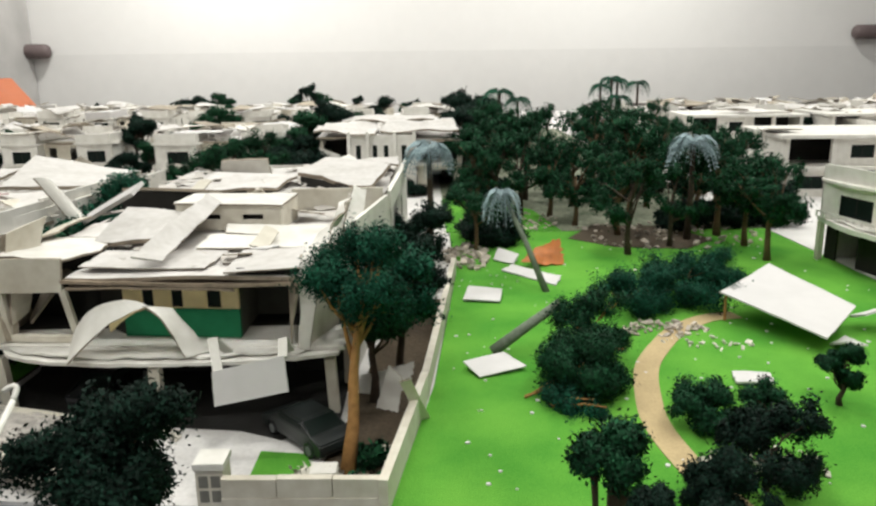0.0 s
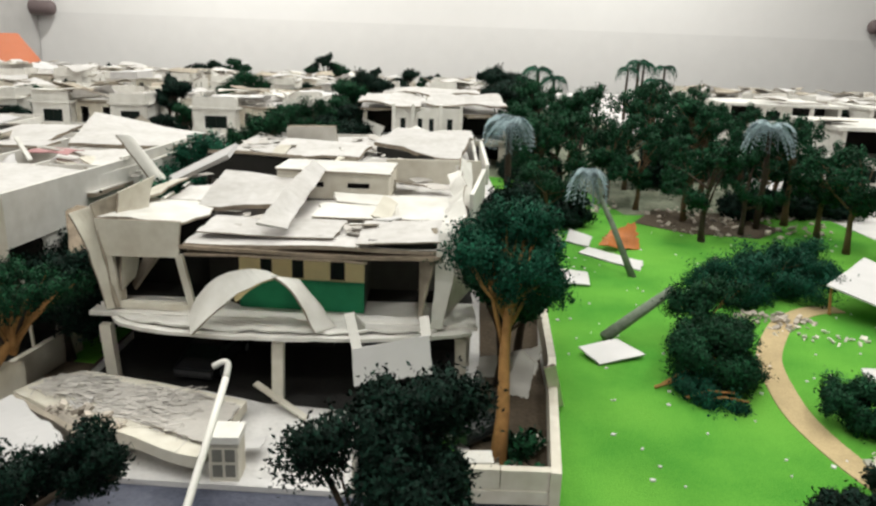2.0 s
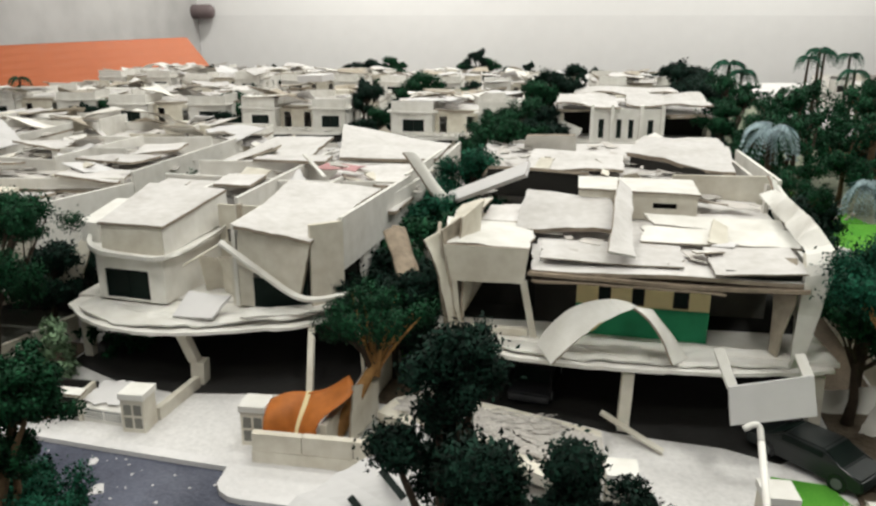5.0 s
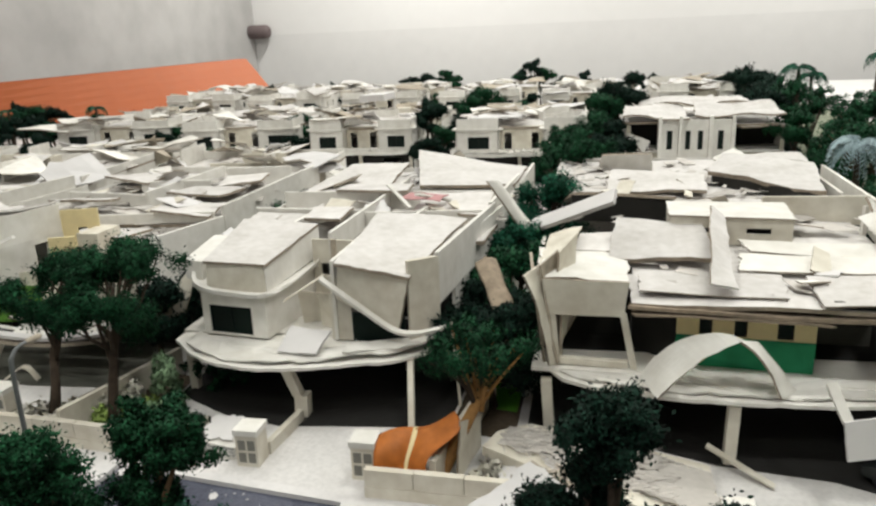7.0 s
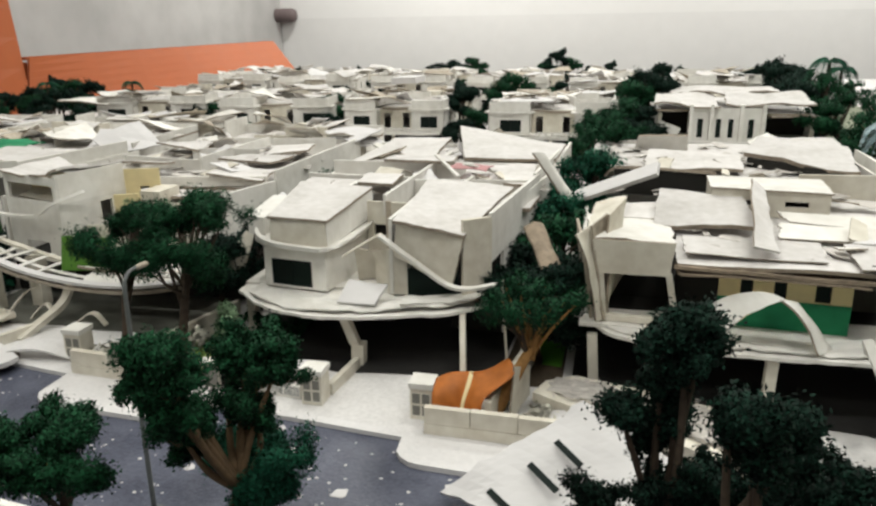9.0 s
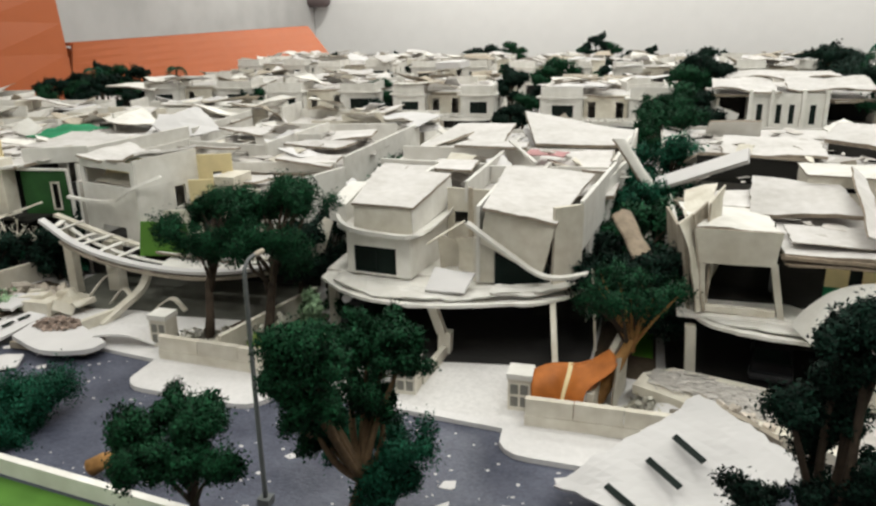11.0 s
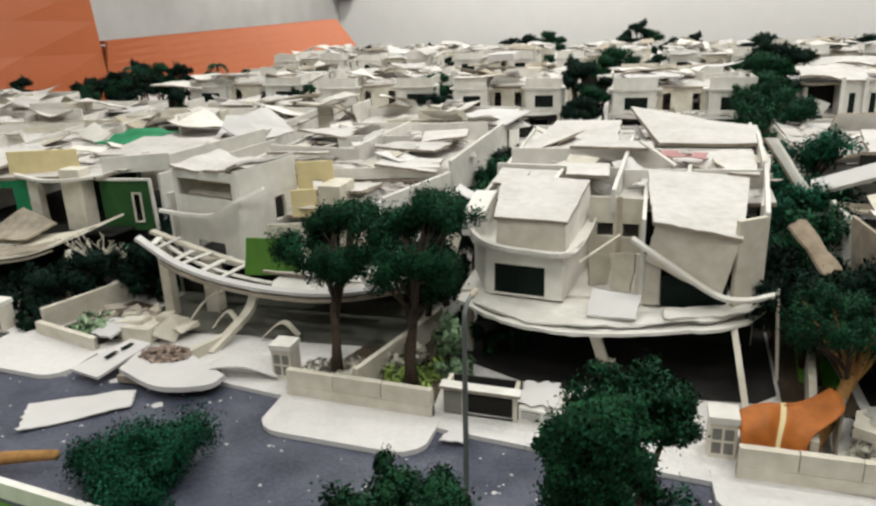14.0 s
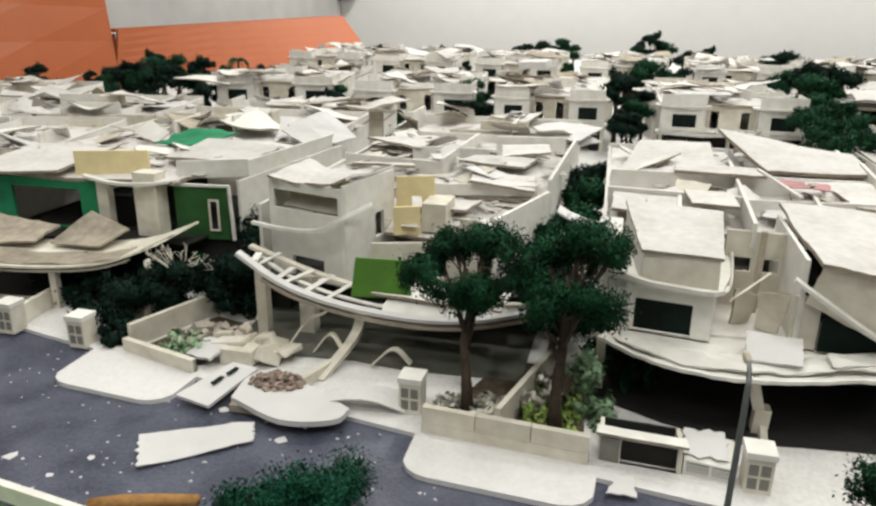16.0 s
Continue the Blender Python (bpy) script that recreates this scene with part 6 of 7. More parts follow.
def rear_house(x, y, turn, seed, w=28.0, d=24.0, hgt=10.4, label=""):
    """A house seen from behind and above: flat roof with parapets, stair box and loose boards."""
    r = random.Random(seed)
    t = thing("house", 0, 0, 0, label or "flat-roofed cream model house with parapets and loose roof boards", "house", "wrecked houses")
    hw = w / 2
    step = r.uniform(.3, .7) * w - hw
    part("wall", wall((-hw, 0), (step, 0), -.05, hgt + r.uniform(-1, .6), .35, [(3, 6, 6, 8.6)]), CARD, t)
    part("wall", wall((step, 2), (hw, 2), -.05, hgt + r.uniform(-.6, .8), .35, [(2, 4, 6, 8.4)]), CARD_CREAM, t)
    part("wall", wall((hw, 2), (hw, d), -.05, hgt + .6, .35), CARD, t)
    part("wall", wall((-hw, d), (-hw, 0), -.05, hgt + .6, .35), CARD, t)
    part("wall", wall((hw, d), (-hw, d), -.05, hgt + .9, .35, [(4, 8, 6, 9)]), CARD, t)
    part("roof", sheet((-hw, 2, hgt - .9), (hw, 2, hgt - .8), (hw, d, hgt - .4), (-hw, d, hgt - .5), .35, 8, .25, seed=seed), CARD_ROOF, t)
    for k in range(5):
        if k % 2:
            px, py = r.uniform(-hw, hw), r.uniform(0, d * .5)
            part("parapet", wall((px, py), (px + r.uniform(-.6, .6), py + r.uniform(5, 11)), hgt - 1, hgt + r.uniform(.4, 2.2), .35), CARD, t)
        else:
            px, py = r.uniform(-hw, hw * .4), r.uniform(2, d)
            part("parapet", wall((px, py), (px + r.uniform(5, 11), py + r.uniform(-.8, .8)), hgt - 1, hgt + r.uniform(.4, 2.2), .35), r.choice((CARD, CARD_CREAM)), t)
    bx, by = r.uniform(-hw * .7, hw * .5), r.uniform(4, d - 6)
    part("roof_box", box(bx, bx + 4, by, by + 3.4, hgt - 1, hgt + 1.6), CARD_CREAM, t)
    flakes(t, -hw, hw, 2, d, hgt - .2, 40, seed + 50, 1.1)
    for k in range(12):
        cx, cy, cz = r.uniform(-hw * .9, hw * .9), r.uniform(0, d), hgt + r.uniform(-.3, .8)
        a, sw, sd = r.uniform(-.8, .8), r.uniform(4, 13), r.uniform(3, 9)
        if k > 6:
            a, sw, sd = r.uniform(-1.5, 1.5), r.uniform(2, 6), r.uniform(1.5, 5)
        c, s = math.cos(a), math.sin(a)
        q = [(cx + c * u * sw / 2 - s * v * sd / 2, cy + s * u * sw / 2 + c * v * sd / 2, cz + r.uniform(-.9, 2.5)) for u, v in ((-1, -1), (1, -1), (1, 1), (-1, 1))]
        part("roof_board", sheet(*q, .18, 5, .4, .06, seed=seed + k), r.choice((CARD_ROOF, CARD, CARD_BRIGHT, CARD_ROOF, CARD_WORN)), t)
    t.matrix_basis = pose(x * CM, y * CM, 0, 0, 0, turn)
    return t


def four_window_house():
    """The larger house of the second street, with a projecting centre of four tall windows."""
    t = thing("house", -6, 172, 0, "large cream model house with four tall narrow windows", "house", "wrecked houses")
    part("wall", wall((-21, 163), (-14, 162.6), -.05, 5.2, .35, [(1, 5, 0, 4)]), CARD_CREAM, t)
    part("wall", wall((0, 162.6), (9.6, 163), -.05, 5.2, .35, [(2, 8, 0, 4)]), CARD_CREAM, t)
    centre = part("centre_wall", wall((-14.4, 160.4), (-.4, 160), -.05, 10.6, .35, [(1.2, 2.3, 5.6, 8.8), (4.8, 5.8, 5.6, 8.8), (7.2, 8.2, 5.6, 8.8), (11.0, 12.1, 5.6, 8.8)]), CARD, t, "projecting wall with four tall windows")
    for u0, u1 in ((1.2, 2.3), (4.8, 5.8), (7.2, 8.2), (11.0, 12.1)):
        window(centre, (-14.4 + u0, 160.4 - u0 * .0286), (-14.4 + u1, 160.4 - u1 * .0286), 5.6, 8.8, .25, 0)
    for px in (-14.6, -10.6, -4.8, -.6):
        part("pilaster", box(px - .35, px + .35, 159.3, 160.0, -.05, 11.2), CARD, centre)
    part("wall", wall((-.4, 160), (-.2, 166), -.05, 10.4, .3), CARD, t)
    part("wall", wall((-14.6, 166), (-14.4, 160.4), -.05, 10.4, .3), CARD, t)
    part("wall", wall((9.8, 163), (10, 190), -.05, 9.8, .35, [(6, 9, 6, 8.5)]), CARD, t)
    part("wall", wall((-21.4, 190), (-21.2, 163), -.05, 9.8, .35), CARD, t)
    part("wall", wall((10, 190), (-21.4, 190), -.05, 9.8, .35), CARD, t)
    # dark back wall painted as the shade of the upper rooms
    part("inner_wall", wall((-21, 170), (9.6, 170), 5.2, 9.8, .3), SHADE_AND_FRAME, t)
    part("floor_slab", box(-21, 9.6, 161.5, 189.6, 4.9, 5.25), CARD, t)
    post(t, 9.0, 161.8, 5.2, 9.6, .7)
    post(t, -20.6, 161.8, 5.2, 9.6, .7)
    part("roof", sheet((-22, 160.8, 10.3), (10.4, 160.8, 9.6), (10.6, 191, 10.3), (-22, 191, 10.3), .35, 10, .35, .015, seed=291), CARD_ROOF, t)
    for i, q in enumerate((((-22, 160, 11.4), (-9, 159.4, 10.9), (-9, 172, 12.0), (-21, 173, 12.2)), ((-8, 160, 11.4), (9, 160, 11.0), (8, 170, 12.6), (-7, 171, 12.4)), ((-18, 172, 12.6), (4, 170, 12.8), (4, 180, 13.2), (-17, 181, 13.0)), ((1, 160.4, 9.4), (9.6, 160.2, 9.2), (9.6, 165, 9.6), (1, 165, 9.6)))):
        part("roof_board", sheet(*q, .3, 8, .5, .03, seed=292 + i), CARD_ROOF, t)
    t.scale = (1, 1, 1.2)
    part("hanging_board", sheet((-21.2, 160.4, 8.6), (-16.4, 159.6, 7.2), (-17.6, 159.8, 5.2), (-20.6, 160.4, 7.4), .25, 5, .2, .05, seed=297), CARD, t)
    return t


# behind the green-walled house and to its west
rear_house(-120, 99, 6, 201, 32, 26, 11.4)
rear_house(-152, 82, 14, 202, 30, 26, 10.8)
rear_house(-158, 112, 12, 203, 32, 26, 11)
rear_house(-188, 98, 18, 204, 30, 28, 10.6)
rear_house(-194, 130, 14, 205, 30, 26, 11)
rear_house(-84, 113, 2, 206, 28, 14, 11.4)
rear_house(-120, 126, 6, 207, 30, 14, 11.2)
# second street
twin_house(-43, 164, 1, 211, 28, 26)
four_window_house()
twin_house(-80, 168, 3, 213, 24, 26)
twin_house(-112, 172, 5, 214, 28, 26)
twin_house(-150, 178, 9, 215, 30, 26, label="cream model house with dark green sheeting under a broken porch")
rear_house(-44, 192, 1, 221, 30, 26)
rear_house(-82, 196, 3, 222, 30, 26)
rear_house(-118, 202, 5, 223, 30, 26)
rear_house(-4, 200, 0, 224, 30, 26, 9.8)
rear_house(-156, 208, 8, 225, 30, 26)
# third street
for i, (hx, hy) in enumerate(((8, 262), (-30, 258), (-66, 262), (-102, 264), (-140, 268), (-176, 272))):
    twin_house(hx, hy, 3, 231 + i, 28, 26)
for i, (hx, hy) in enumerate(((12, 308), (-26, 306), (-64, 312), (-104, 318), (-146, 320), (-182, 330))):
    rear_house(hx, hy, 3, 241 + i, 30, 28, 10.5)
# beyond the park


def open_house(x0, x1, y0, y1, turn, storeys, seed, label):
    """A frame of floor slabs and columns with dark open rooms and one closed pale bay."""
    r = random.Random(seed)
    t = thing("house", 0, 0, 0, label, "house", "wrecked houses")
    w, d = x1 - x0, y1 - y0
    hw, sh = w / 2, 6.3
    for k in range(storeys):
        z = k * sh
        part("floor_slab", prism([(-hw - 1.2, -1.6), (hw + 1.2, -1.6), (hw + .6, d), (-hw - .6, d)], z + sh - .7, z + sh), CARD, t)
        # shade of the open rooms is put into this wall colour
        part("inner_wall", wall((-hw, d * .4), (hw, d * .4), z, z + sh - .7, .3), SHADE_AND_FRAME, t, "back wall of open rooms, painted dark as shade")
        for i in range(5):
            px = -hw + .5 + (w - 1) * i / 4
            part("column", box(px - .45, px + .45, -.6, .3, z - .05, z + sh - .7), CARD, t)
        a = -hw + (w - 1) * (.25 if k % 2 else 0) + .9
        bay = part("bay", wall((a, -.2), (a + w * .3, -.2), z, z + sh - .7, .3, [(w * .08, w * .2, 1.6, 4.2)]), CARD, t)
        window(bay, (a + w * .08, -.2), (a + w * .2, -.2), z + 1.6, z + 4.2, .2, 1)
        part("wall", wall((-hw, d), (-hw, 0), z, z + sh - .7, .3, [(4, 8, 1.6, 4.2)]), CARD, t)
        part("wall", wall((hw, 0), (hw, d), z, z + sh - .7, .3), CARD, t)
    for k in range(4):
        cx, cy = r.uniform(-hw, hw), r.uniform(0, d)
        q = [(cx + u * r.uniform(2, 5), cy + v * r.uniform(2, 4), storeys * sh + r.uniform(.1, 1.4)) for u, v in ((-1, -1), (1, -1), (1, 1), (-1, 1))]
        part("roof_board", sheet(*q, .16, 5, .2, .05, seed=seed + k), CARD_ROOF, t)
    t.matrix_basis = pose((x0 + x1) / 2 * CM, y0 * CM, 0, 0, 0, turn)
    return t


open_house(74, 112, 148, 172, -4, 2, 281, "open-fronted two-storey pale model house with columns")
open_house(78, 110, 214, 236, -3, 2, 282, "open-fronted two-storey pale model house with columns")
open_house(118, 150, 212, 236, -3, 2, 283, "open-fronted two-storey pale model house with columns")
twin_house(60.2, 82.5, -80, 251, 36, 26, .8, "tall cream model house beside the park with a deep porch")
twin_house(144, 158, -8, 253, 30, 26)
rear_house(138, 196, -4, 255, 30, 26, 10.5)
for i, (hx, hy) in enumerate(((92, 252), (130, 256), (168, 250), (100, 310), (144, 316), (184, 300), (180, 190), (120, 110), (156, 112))):
    (twin_house if i < 3 or i > 6 else rear_house)(hx, hy, -5, 261 + i, 30, 26)

single("roofing_arch", ribbon(arc([(-201, 322, 9), (-200, 321, 12), (-195, 321, 13.4), (-190, 322, 11.6), (-188.6, 323, 9)], 5), (0, 8, .4), .4), CARD, "pale bent board standing like an arch", "roofing strip")
single("roof_slab", sheet((-93.6, 212, 15.4), (-86, 211, 15.8), (-85.6, 222, 15.8), (-93, 222, 15.6), 1.8, 5, .1, .02, seed=271), CARD_BRIGHT, "thick white block-like slab on a far roof", "roof slab", "loose roof slabs")
single("roof_slab", sheet((-178, 176, 11.4), (-160, 172, 11.2), (-160, 180, 12), (-178, 184, 12), .3, 6, .3, .03, seed=272), CARD, "pale roof slab over a far porch", "roof slab", "loose roof slabs")
single("green_sheet", sheet((-123, 88.4, 12.2), (-115.4, 89, 12.2), (-114.6, 96, 12.6), (-122, 95, 12.5), .15, 8, .6, .08, seed=273), GREEN_W, "crumpled green sheet lying on a roof", "sheet")

# ---------------------------------------------------------------- the park
pl = arc([(20.5, 41, 0), (19.3, 46, 0), (18.9, 52, 0), (19.8, 57.5, 0), (21.4, 63, 0), (24.2, 68, 0), (27.4, 72.4, 0), (31.5, 75.6, 0), (35, 76.5, 0)], 5)
lft, rgt = [], []
for i, p in enumerate(pl):
    tg = (pl[min(i + 1, len(pl) - 1)] - pl[max(i - 1, 0)]).normalized()
    nn = Vector((-tg.y, tg.x, 0)) * 1.05
    lft.append((p.x + nn.x, p.y + nn.y))
    rgt.append((p.x - nn.x, p.y - nn.y))
slab_part("path", prism(rgt + lft[::-1], 0.02, 0.15), SAND, "curved sand-coloured footpath across the lawn", "path")

single("white_slab", sheet((6.2, 60.9, .3), (10.5, 62.6, .5), (8.8, 65.6, .7), (4.9, 63.3, .8), .12, 6, .08, .02, seed=301), CARD_BRIGHT, "flat white board lying on the lawn", "board")
single("white_slab", sheet((5.9, 82.6, .4), (10.1, 81.8, .4), (10.8, 86.4, .5), (6.8, 87.8, .5), .14, 6, .1, .03, seed=302), CARD_BRIGHT, "flat white board lying on the lawn", "board")
single("white_slab", sheet((11.6, 95.4, .4), (17.6, 88.4, .4), (18.8, 91.6, .6), (13.2, 97.2, .6), .16, 8, .15, .05, seed=303), CARD_BRIGHT, "long white board lying on the lawn", "board")
single("white_slab", sheet((11.0, 101, .4), (13.5, 98.4, .4), (14.6, 101, 1.0), (12, 103.4, 1.4), .16, 6, .2, .05, seed=304), CARD_BRIGHT, "broken white board on the lawn", "board")
single("rust_sheet", sheet((14.2, 96.6, .4), (20.6, 98.2, .5), (20.4, 101.4, 3.2), (17.0, 100.8, 2.4), .12, 10, .9, .12, seed=305), RUST, "bent rust-orange sheet lying on the lawn", "metal sheet")
single("fallen_trunk", tube([(7.8, 66.2, .5), (11, 67.4, 2.4), (14.4, 68.6, 4.4)], [.55, .5, .42], 9), BARK_G, "grey-green felled trunk leaning into a bush", "tree trunk", smooth=True)
single("big_white_slab", sheet((32.4, 75.0, 3.2), (38.2, 64.4, 1.9), (44.9, 71.6, 2.5), (42.0, 84.8, 3.5), .16, 8, .08, .01, seed=306), CARD_BRIGHT, "large white wall board propped over the lawn", "board")
for i, q in enumerate((((40.4, 65, 1.4), (43, 66, .8), (42.6, 69, .5), (40, 67, .4)), ((45, 70, 2.2), (48.5, 70.5, 2.6), (48, 73.5, 1.4), (45, 72.5, 1)), ((27.6, 58.6, .3), (30.6, 58, .3), (31, 60, .5), (28, 60.6, .5)))):
    single("broken_board", sheet(*q, .2, 5, .25, .08, seed=310 + i), CARD_BRIGHT, "torn white board on the lawn", "board")
rubble("rubble", 26, 72.5, .1, 4.5, 2.4, 80, .4, RUBBLE, "earth and broken pieces beside the path", 315, high=.5)
rubble("rubble", 29, 68.5, .1, 4.5, 2.2, 26, .3, WHITE_FLOWER, "pale flowers and scraps on the lawn", 316, high=.3)
rubble("rubble", 16, 128, .1, 9, 9, 130, .5, RUBBLE, "pale broken boards strewn under the trees", 317, high=.8)
rubble("rubble", 40, 116, .1, 15, 11, 110, .5, RUBBLE, "pale broken boards strewn under the trees", 318, high=.8)
rubble("rubble", 24, 46, .1, 5, 2.4, 70, .35, WHITE_FLOWER, "white blossoms round the footpath", 319, high=.5)
rubble("rubble", 7.5, 104, .1, 3.2, 8, 70, .8, RUBBLE, "pale broken pieces along the park wall", 320, high=.8)
slab_part("hedge_bed", prism([(24, 114), (30, 108), (40, 106), (46, 112), (42, 122), (30, 124)], .06, .16), DIRT, "dark earth bed under the park trees", "earth")

# ---------------------------------------------------------------- trees: templates first, then copies


def place(t, x, y, s=1.0, turn=0.0, z=0.0, tip=None):
    m = pose(x * CM, y * CM, z * CM, 0, 0, turn)
    if tip:
        m = m @ pose(0, 0, 0, tip[0], tip[1], 0)
    return copy_thing(t, m @ Matrix.Scale(s, 4))


# near trees by the camera's side of the street
make_tree(15.0, 2.6, 401, LEAF_B, BARK_D, 44, 620, .10, 1.15, .75, "very dark model tree beside the street", x=-9.4, y=25.8)
lobed_tree(-28.9, 28.9, [(-28.2, 28.8, 17.0, 1.2), (-27.6, 28.4, 16.4, 1.0), (-28.9, 29.2, 16.4, .9), (-28.3, 29.6, 14.4, 1.2), (-28.3, 29.6, 12.6, 1.0), (-28.5, 28.8, 9.0, 1.5), (-26.9, 28.6, 9.8, 1.4), (-26.4, 27.0, 8.4, 1.5), (-28.9, 30.5, 10.8, 1.2), (-30.6, 28.7, 13.0, .55), (-24.3, 26.4, 14.2, .4), (-24.3, 26.4, 13.0, .7), (-22.6, 25.4, 12.0, 1.3), (-31.4, 29, 8.0, 1.0), (-25.5, 31.5, 7.4, 1.2), (-25.7, 29.5, 9, 1.4), (-23.8, 30.8, 8.2, 1.4), (-22.2, 31.5, 8.4, 1.4), (-27, 30.5, 7.6, 1.4), (-20.6, 30.6, 9.6, 1.2)], 402, LEAF_B, BARK_D, "tall very dark model tree with separate leafy lobes")
lobed_tree(-50.5, 31.2, [(-51.0, 27.2, 14.8, 1.0), (-51.6, 27.4, 13.4, 1.3), (-50.7, 27.6, 12.6, 1.1), (-51.9, 27.9, 11.8, 1.1), (-51.0, 28.2, 10.8, 1.1), (-52.2, 28.6, 13.0, .9), (-49.2, 34.0, 12.0, 1.4), (-50.6, 34.4, 11.8, 1.4), (-48.4, 33.6, 10.8, 1.2), (-49.8, 34.4, 10.2, 1.3), (-51.4, 34.2, 10.6, 1.2), (-50.2, 32.6, 9.2, 1.0), (-51.4, 30.4, 9.4, 1.1), (-51.8, 29.2, 9.2, 1.1), (-49.6, 33.2, 8.4, 1.1), (-52.0, 30.4, 7.6, 1.0)], 404, LEAF, BARK_M, "dark green model tree with a forked orange trunk", 4.4)
lobed_tree(-26.4, 22.4, [(-27.6, 22, 16.5, .5), (-26.7, 22, 16.4, .5), (-26.6, 22.4, 15.2, .8)], 403, LEAF_B, BARK_D, "very dark model tree close beside the street")
make_tree(6.4, 2.9, 406, LEAF_T, BARK_D, 34, 600, .10, 1.0, .6, "low dark green model tree under a taller one", x=-49.6, y=33.3)
make_tree(9.8, 2.9, 405, LEAF, BARK_D, 44, 700, .10, 1.0, .6, "dark green model tree beside the street", x=-58.2, y=27.8)
make_tree(3.0, 3.7, 407, LEAF_T, BARK_D, 54, 620, .10, 1.4, .5, "low bushy dark green model tree fallen by the street", x=-80.2, y=37.8)
single("fallen_trunk", tube([(-70.2, 34.2, .35), (-69.4, 34.5, .8), (-67.8, 35.2, 1.0), (-66, 35.7, .9)], [.6, .55, .5, .42], 9), BARK, "orange felled trunk lying by the verge", "tree trunk", smooth=True)
single("fallen_trunk", tube([(-93.2, 36.4, .25), (-91.2, 36.9, .6), (-88.8, 37.3, .9), (-86.4, 37.6, 1.2)], [.5, .48, .42, .34], 9), BARK, "orange felled trunk lying by the verge", "tree trunk", smooth=True)
# garden trees
make_tree(13.6, 4.2, 410, LEAF, BARK_D, 48, 520, .12, 1.05, .85, "dark green model tree in a planter", x=-73.2, y=53.6, lean=(-.1, .35))
make_tree(15.8, 4.3, 411, LEAF, BARK_D, 52, 520, .12, 1.05, 1.0, "dark green model tree in a planter", x=-66.5, y=52.4, lean=(0, .15))
lt = thing("tree", -40.4, 48.6, 0, "leaning orange-trunked model tree with bare fanned branches", "tree", "model trees")
part("trunk", tube(arc([(-39.0, 49.6, .2), (-38.0, 50.2, 2.0), (-37.0, 51.2, 3.9), (-36.2, 52.4, 5.3)], 4), [.62 - .025 * k for k in range(13)], 8), BARK, lt, smooth=True)
r12 = random.Random(12)
tips = []
for i in range(17):
    a, rad = 2.4 * i, 3.7 * math.sqrt((i + .5) / 17)
    tip = Vector((-36.8 + math.cos(a) * rad * 1.15, 53.6 + math.sin(a) * rad, 9.6 - rad * .45 + r12.uniform(-.6, .6)))
    root = Vector((-36.5 + r12.uniform(-.3, .3), 51.9, 4.6 + r12.uniform(-.6, .4)))
    part("branch", tube(arc([root, root.lerp(tip, .45) + Vector((0, 0, .3)), tip], 4), [.2 - .018 * k for k in range(9)], 5), BARK if i % 3 else BARK_D, lt)
    tips += [tip, tip + Vector((r12.uniform(-.9, .9), r12.uniform(-.9, .9), r12.uniform(-.5, .3))), root.lerp(tip, .8) + Vector((r12.uniform(-.6, .6), r12.uniform(-.6, .6), 0))]
leaves("crown", tips, 240, .9, .115, LEAF, lt, 412)
make_tree(15.2, 3.1, 413, LEAF_T, BARK, 52, 380, .115, 1.5, 1.0, "teal green model tree with an orange trunk", bare=.5, x=-3.7, y=46.2, lean=(.05, .40))
make_tree(11.4, 3.6, 414, LEAF_T, BARK_D, 44, 200, .16, 1.4, .8, "teal green model tree along the park wall", x=-.6, y=61)
make_tree(10.6, 2.8, 415, LEAF, BARK_D, 44, 280, .17, 1.0, .8, "dark green model tree along the park wall", x=-2.6, y=57)
make_tree(9.0, 3.4, 416, LEAF_B, BARK_D, 40, 280, .18, 1.1, .8, "dark model tree along the park wall", x=-.2, y=76)
make_tree(9.4, 3.8, 417, LEAF_B, BARK_D, 40, 280, .18, 1.1, .8, "dark model tree along the park wall", x=1.0, y=92)
make_tree(6.4, 3.2, 420, LEAF_B, BARK_D, 40, 300, .15, 1.1, .7, "dark bush in the gap between two houses", name="bush", x=-36.9, y=62.5)
make_tree(15.2, 4.0, 418, LEAF_T, BARK_D, 44, 200, .17, 1.4, 1.1, "green bushy model tree between two houses", x=-33.6, y=86)
make_tree(11, 4.6, 419, LEAF, BARK_D, 40, 240, .19, 1.1, .8, "dark model tree between two houses", x=-35.4, y=70)
make_tree(9.4, 4.0, 420, LEAF_B, BARK_D, 40, 240, .19, 1.1, .9, "dark model tree between two houses", x=-36.4, y=60)
make_tree(9, 3.6, 421, LEAF_B, BARK_D, 36, 240, .19, 1.1, .9, "dark model tree between two houses", x=-68.4, y=70)
make_tree(10, 3.2, 422, LEAF, BARK_D, 36, 240, .19, 1.1, .9, "dark model tree between two houses", x=-67.6, y=80)
make_tree(6, 3.6, 423, LEAF_B, BARK_D, 36, 240, .19, 1.1, .7, "dark shrub in a front garden", x=-100, y=66)
make_tree(4, 3.0, 424, LEAF_B, BARK_D, 30, 220, .19, 1.0, .6, "dark shrub in a front garden", x=-110, y=61)
